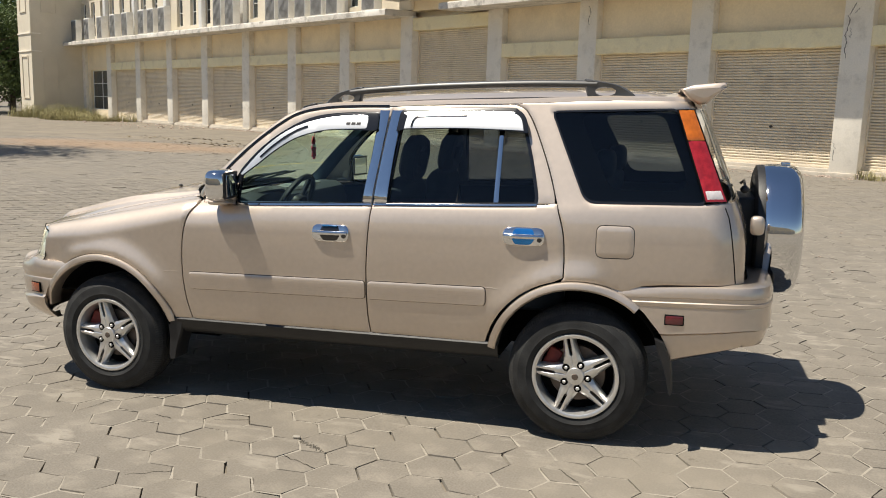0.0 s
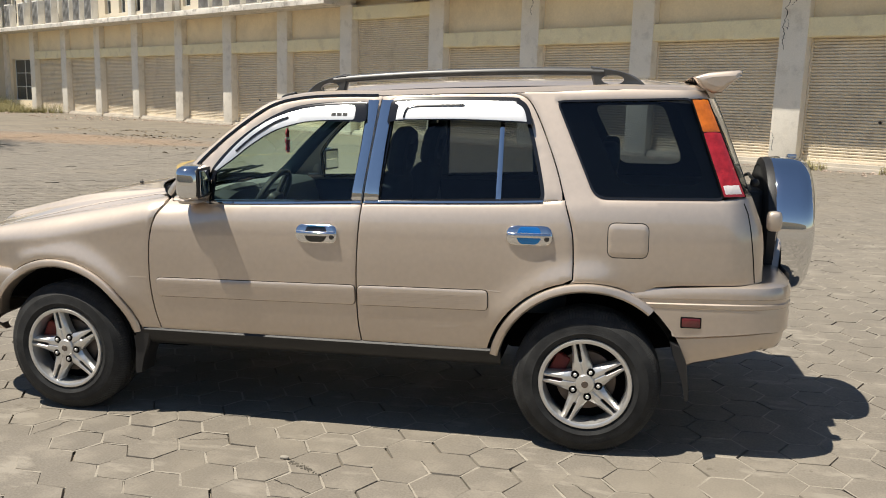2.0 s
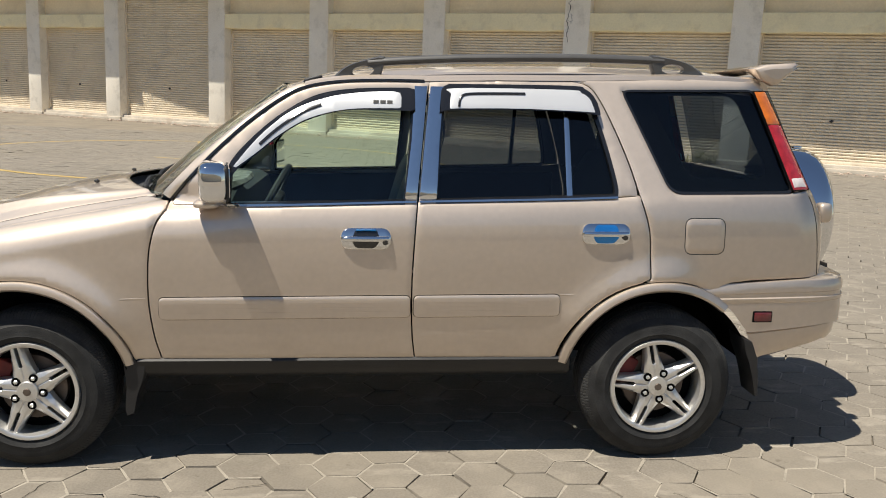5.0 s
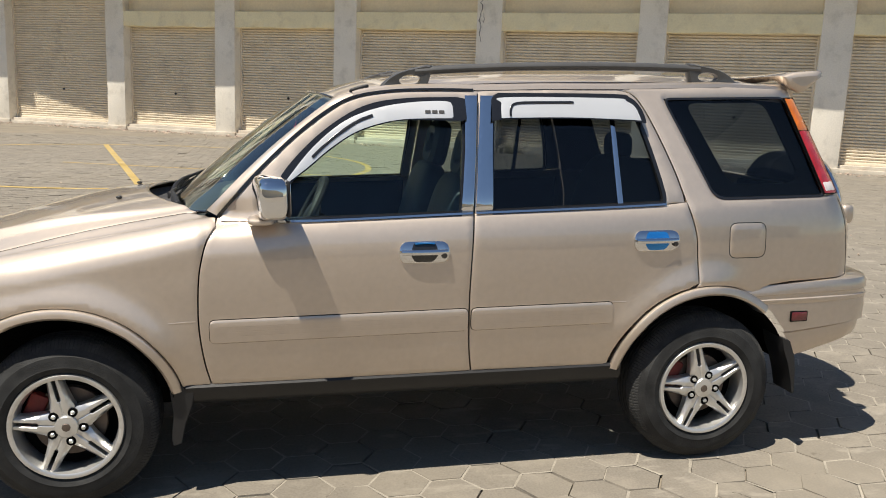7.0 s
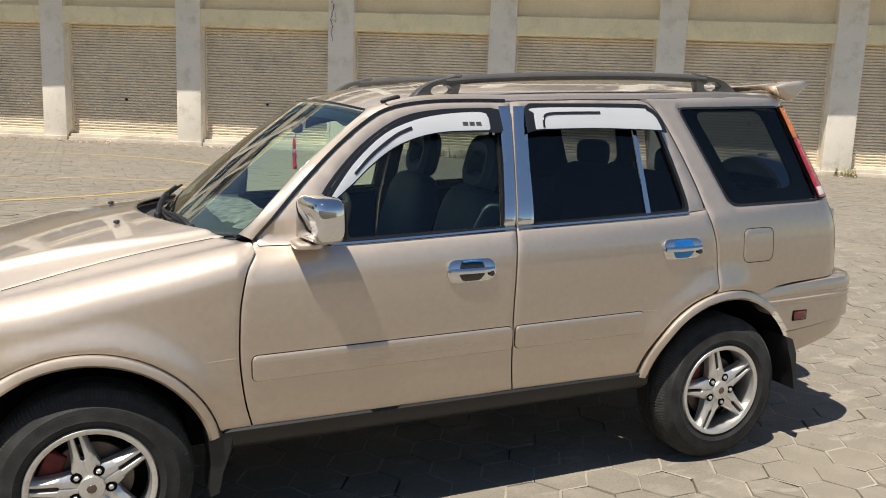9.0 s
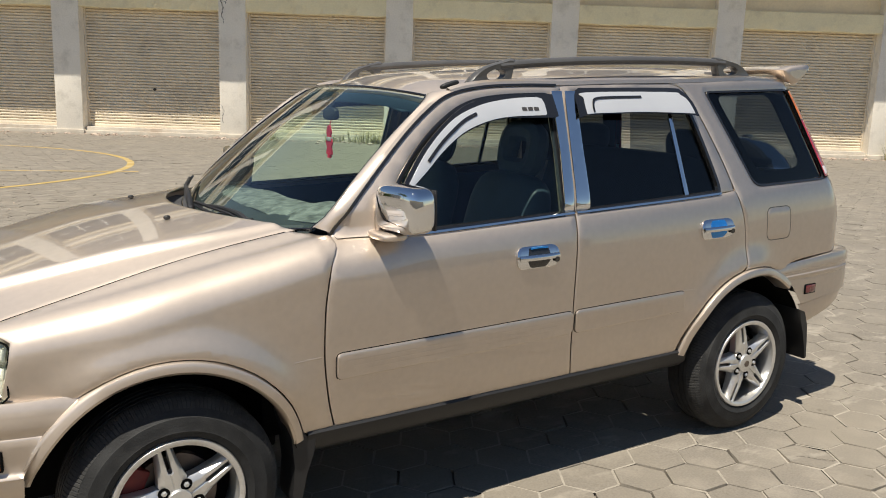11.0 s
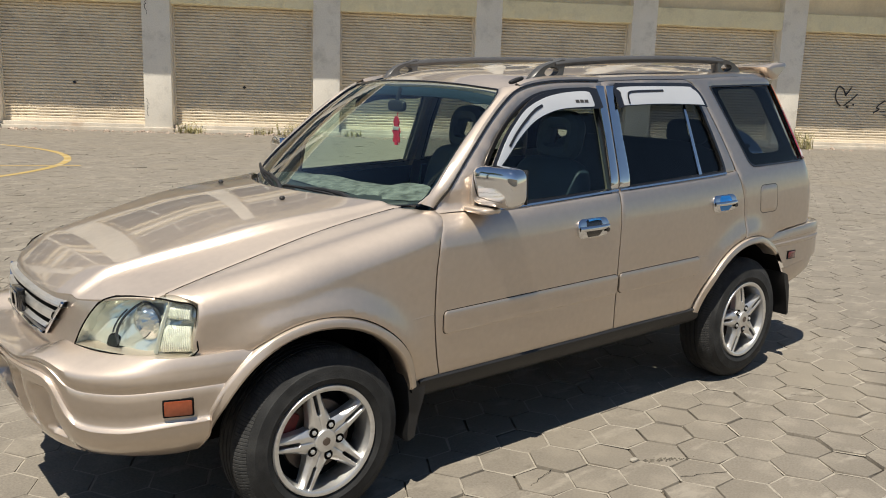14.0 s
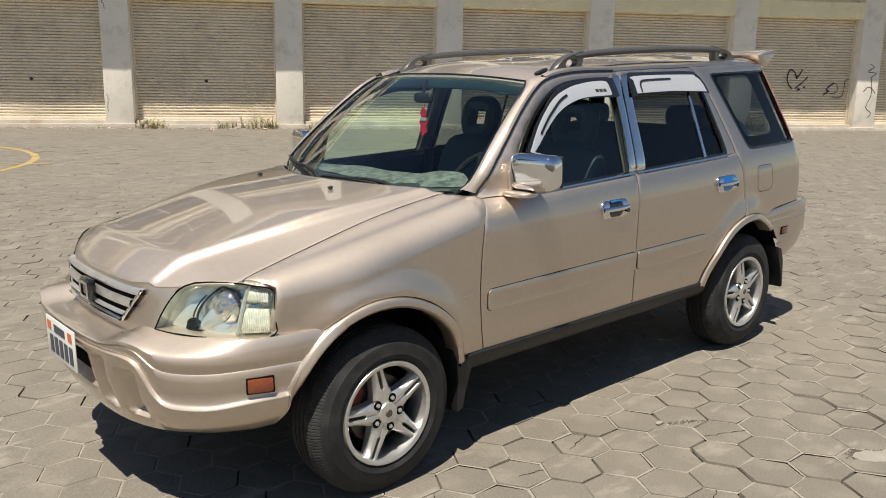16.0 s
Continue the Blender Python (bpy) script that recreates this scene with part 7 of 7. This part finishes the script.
for i, (s, o, n, sp, h) in enumerate(((15.6, -0.25, 60, 0.45, 0.4), (18.6, -0.2, 80, 0.5, 0.45), (17.7, -0.25, 30, 0.3, 0.3), (34.3, -0.3, 90, 0.4, 0.75), (20.3, -0.2, 30, 0.3, 0.3), (29.3, -0.2, 40, 0.3, 0.35))):
    p = SHOPS @ Vector((s, o, 0))
    tagged(part("weed_clump", weed_clump(p.x, p.y, n, sp, h, i, ground_z(p.x, p.y) - 0.01), WEED, smooth=0), "green and straw-coloured weeds growing by the shop step", "weeds", group="weeds along the building")
g = Geo()
rng = random.Random(11)
for i in range(46):
    sx = rng.uniform(-47.0, -34.0)
    p = SHOPS @ Vector((sx, rng.uniform(-4.6, -0.6), 0))
    k = weed_clump(p.x, p.y, 120, 0.85, rng.uniform(0.5, 0.9) + 0.7 * math.exp(-((sx + 42) / 2.5) ** 2), 100 + i, -0.02)
    g.add(k.v, k.f)
tagged(part("dry_grass", g, WEED, smooth=0), "tall dry grass and weeds at the foot of the tower", "grass", kind="stuff")


def litter_field():
    rng = random.Random(21)
    g = Geo()
    def stone(x, y, r):
        z = ground_z(x, y)
        pts = []
        for i in range(3):
            for j in range(5):
                a = j * 1.2566 + i * 0.5
                rr = r * (1.0, 0.85, 0.35)[i] * rng.uniform(0.75, 1.2)
                pts.append((x + rr * math.cos(a), y + rr * math.sin(a), z + (-0.005, 0.35 * r, 0.62 * r)[i]))
        fs = []
        for i in range(2):
            for j in range(5):
                fs.append((i * 5 + j, i * 5 + (j + 1) % 5, (i + 1) * 5 + (j + 1) % 5, (i + 1) * 5 + j))
        fs.append((10, 11, 12, 13, 14))
        g.add(pts, fs)
    for _ in range(1100):
        p = SHOPS @ Vector((rng.uniform(-20, 36), -0.1 - abs(rng.gauss(0, 0.45)), 0))
        stone(p.x, p.y, rng.uniform(0.012, 0.05) * (2.2 if rng.random() < 0.12 else 1))
    for _ in range(160):
        p = SHOPS @ Vector((rng.uniform(-46, -20), rng.uniform(-5, -0.6), 0))
        stone(p.x, p.y, rng.uniform(0.03, 0.11))
    for _ in range(120):
        stone(rng.uniform(-9, 9), rng.uniform(2, 16), rng.uniform(0.008, 0.022))
    tagged(part("rubble", g, RUBBLE, smooth=0), "scattered small stones and broken mortar", "rubble", kind="stuff")
    g2 = Geo()
    def leafbit(x, y, r):
        z = ground_z(x, y) + 0.006
        a = rng.uniform(0, 6.283)
        u, v = (math.cos(a) * r, math.sin(a) * r), (-math.sin(a) * r * 0.4, math.cos(a) * r * 0.4)
        h = r * rng.uniform(0.1, 0.5)
        g2.add([(x - u[0], y - u[1], z), (x + v[0], y + v[1], z + h), (x + u[0], y + u[1], z + 0.3 * h), (x - v[0], y - v[1], z + h * 0.2)], [(0, 3, 2, 1)])
    for cx, cy, n, sx, sy in ((-19, 26.3, 170, 3.2, 1.0), (-15, 23.5, 130, 2.6, 0.8), (-14.5, 22, 60, 2.0, 0.7), (-11, 18, 40, 3, 2)):
        for _ in range(n):
            leafbit(rng.gauss(cx, sx * 0.6), rng.gauss(cy, sy * 0.6), rng.uniform(0.03, 0.10))
    for _ in range(90):
        leafbit(rng.uniform(-8, 8), rng.uniform(2, 15), rng.uniform(0.008, 0.025))
    tagged(part("dead_leaves", g2, LITTER, smooth=0), "drifts of dry brown leaves on the yard", "leaves", kind="stuff")


litter_field()


def broken_pavers():
    """Two worn-out spots: crumbs in a pit, and a paver patched with pale mortar."""
    rng = random.Random(8)
    g = Geo()
    n = 22
    ring = []
    for i in range(n):
        a = 2 * math.pi * i / n
        r = 1 + rng.uniform(-0.10, 0.10)
        u, v = 0.098 * r * math.cos(a), 0.056 * r * math.sin(a)
        x, y = 0.425 + u * 0.80 + v * 0.55, -2.005 - u * 0.60 + v * 0.80
        ring.append((x, y, ground_z(x, y) + 0.0035))
    c = (0.425, -2.005, ground_z(0.425, -2.005) + 0.006)
    g.add([c] + ring + [(x, y, z - 0.008) for x, y, z in ring], [(0, 1 + i, 1 + (i + 1) % n) for i in range(n)] + [(1 + i, 1 + n + i, 1 + n + (i + 1) % n, 1 + (i + 1) % n) for i in range(n)])
    tagged(part("mortar_patch", g, MORTAR), "pale mortar patch in a worn-out paver", "patch", kind="structure")
    g = Geo()
    spots = [(rng.gauss(0.125, 0.045), 0) for _ in range(60)]
    spots = [(x, -1.262 - 0.55 * (x - 0.125) + rng.gauss(0, 0.011)) for x, _ in spots]
    for i in range(90):
        a = rng.uniform(-0.6, 3.3)
        x, y = 0.110 * math.cos(a), 0.068 * math.sin(a)
        spots.append((0.425 + x * 0.80 + y * 0.55 + rng.gauss(0, 0.010), -2.005 - x * 0.60 + y * 0.80 + rng.gauss(0, 0.008)))
    for x, y in spots:
        r, z = rng.uniform(0.003, 0.009), ground_z(x, y)
        pts = [(x + r * rng.uniform(0.7, 1.2) * math.cos(k * 1.2566), y + r * rng.uniform(0.7, 1.2) * math.sin(k * 1.2566), z - 0.001) for k in range(5)]
        g.add(pts + [(x + rng.uniform(-0.3, 0.3) * r, y, z + r * rng.uniform(0.5, 1.0))], [(k, (k + 1) % 5, 5) for k in range(5)])
    tagged(part("paver_crumbs", g, CRUMBS, smooth=0), "crumbs of broken cement in two worn pavers, shade put into their dark colour", "rubble", kind="stuff")
    x, y = 0.020, -1.198
    tagged(part("stone_chip", Geo().ball((x, y, ground_z(x, y) + 0.006), (0.022, 0.013, 0.008), None, 6, 0.8), MORTAR), "small white stone chip on the pavers", "stone")


broken_pavers()


def crack_field():
    """Thin broken lines across a few of the near pavers."""
    rng = random.Random(77)
    g = Geo()
    spots = [c for c in hex_centres(-3.6, 3.2, -3.3, -1.0)]
    for cx, cy in rng.sample(spots, 26):
        a = rng.uniform(0, math.pi)
        r = HEX * 0.84
        p, q = Vector((cx - r * math.cos(a), cy - r * math.sin(a))), Vector((cx + r * math.cos(a + 0.4), cy + r * math.sin(a + 0.4)))
        n = Vector((-(q - p).y, (q - p).x)).normalized()
        rows = []
        for i in range(9):
            m = p.lerp(q, i / 8) + n * rng.uniform(-0.007, 0.007)
            w = rng.uniform(0.0007, 0.0017)
            rows.append([(m.x + k * n.x * w, m.y + k * n.y * w, ground_z(m.x, m.y) + 0.0028) for k in (-1, 1)])
        g.grid(rows, flip=True)
    tagged(part("paver_cracks", g, UNDER, smooth=0), "hairline cracks across worn cement pavers", "cracks", kind="stuff")


crack_field()


def scribble(name, pts, y, w, label, parent):
    """A drawn stroke: a flat ribbon on the building's front."""
    g = Geo()
    P = smooth_line(pts, 5)
    rows = []
    for i, p in enumerate(P):
        a, b = Vector(P[max(i - 1, 0)]), Vector(P[min(i + 1, len(P) - 1)])
        t = (b - a).normalized()
        rows.append([(p[0] - t.y * w, y, p[1] + t.x * w), (p[0] + t.y * w, y, p[1] - t.x * w)])
    g.grid(rows)
    return part(name, g, INK, parent, label)


mk = tagged(empty("wall_scribble", SHOPS), "faded black hand-drawn heart and loops on the shutter", "graffiti")
scribble("stroke", [(36.26, 1.99), (36.08, 1.74), (35.97, 1.90), (35.84, 1.97), (35.76, 1.90), (35.72, 1.67), (35.80, 1.48), (35.93, 1.355)], 0.368, 0.024, "", mk)
scribble("stroke", [(36.04, 1.37), (36.20, 1.50), (36.34, 1.62), (36.47, 1.76)], 0.368, 0.020, "", mk)
scribble("stroke", [(36.10, 1.78), (36.06, 1.72), (36.10, 1.70)], 0.367, 0.035, "", mk)
scribble("stroke", [(36.33, 1.40), (36.38, 1.43), (36.36, 1.38)], 0.368, 0.022, "", mk)
scribble("stroke", [(37.45, 1.57), (37.26, 1.44), (37.19, 1.34), (37.28, 1.30), (37.16, 1.22), (37.09, 1.17)], 0.368, 0.022, "", mk)
scribble("stroke", [(37.45, 1.57), (37.56, 1.50), (37.60, 1.36), (37.50, 1.24), (37.30, 1.23)], 0.368, 0.012, "", mk)
scribble("stroke", [(38.0, 1.70), (37.86, 1.66), (37.84, 1.50), (37.82, 1.30), (37.77, 1.13), (37.60, 1.08), (37.42, 1.12)], 0.368, 0.012, "", mk)
mk = tagged(empty("pillar_scribble", SHOPS), "black marker scrawl on the pale pillar", "graffiti")
scribble("stroke", [(38.45, 2.2), (38.6, 2.1), (38.4, 1.95), (38.7, 1.9), (38.5, 1.75)], -0.004, 0.012, "", mk)
scribble("stroke", [(38.55, 1.75), (38.6, 1.2), (38.45, 0.8), (38.65, 0.6), (38.55, 0.45)], -0.004, 0.012, "", mk)
scribble("stroke", [(38.3, 1.3), (38.45, 1.45), (38.6, 1.4), (38.75, 1.25)], -0.004, 0.012, "", mk)


def tree(x, y, h, seed, low=0.08):
    rng = random.Random(seed)
    t = tagged(empty("tree", pose(x, y, -0.1)), "leafy green broadleaf tree behind the tower", "tree", group="trees at the yard's end")
    g = Geo()
    g.tube([(0, 0, 0), (0.1, 0.05, h * 0.25), (0.0, 0.1, h * 0.5), (0.1, 0, h * 0.8)], [0.28, 0.22, 0.15, 0.05], 8)
    tips = []
    for i in range(16):
        a, z = rng.uniform(0, 6.283), h * rng.uniform(low, 0.75)
        l = h * rng.uniform(0.18, 0.34)
        e = (l * math.cos(a), l * math.sin(a), z + l * 0.6)
        g.tube([(0, 0, z), (e[0] * 0.5, e[1] * 0.5, z + l * 0.4), e], [0.09, 0.06, 0.02], 6)
        tips.append(e)
    part("trunk", g, BARK, t)
    g = Geo()
    for e in tips + [(0, 0, h * 0.9), (0.5, 0.3, h * 0.75)] * 2:
        for _ in range(430):
            u = Vector((rng.gauss(0, 1), rng.gauss(0, 1), rng.gauss(0, 0.75)))
            c = Vector(e) + u * h * 0.085
            n = Vector((rng.gauss(0, 1), rng.gauss(0, 1), rng.gauss(0.6, 1))).normalized()
            s = n.orthogonal().normalized() * rng.uniform(0.08, 0.17)
            w = n.cross(s) * 0.55
            g.add([c - s, c + w, c + s, c - w], [(0, 1, 2, 3)])
    part("crown", g, LEAF, t)


for i, (x, y, h) in enumerate(((-55, 53, 10), (-58.5, 57.5, 12), (-61, 56, 10), (-56, 60, 12), (-64, 62, 13), (-57.5, 58.5, 8), (-60.5, 61.8, 9), (-58.2, 61.6, 7), (-21.6, 11.2, 11.5))):
    tree(x, y, h, 40 + i, 0.5 if x > -30 else 0.08)
far = tagged(empty("far_block", pose(-100, 84, 0, 0, 0, 35)), "distant grey apartment block behind the trees", "building")
part("block_wall", Geo().box(-9, 9, -6, 6, 0, 22), CONCRETE, far)
for i in range(5):
    for j in range(5):
        part("block_window", Geo().box(-7.5 + 3.4 * i, -6 + 3.4 * i, -6.05, -5.99, 2 + 4 * j, 3.7 + 4 * j), WINGLASS, far)

build_pavers()
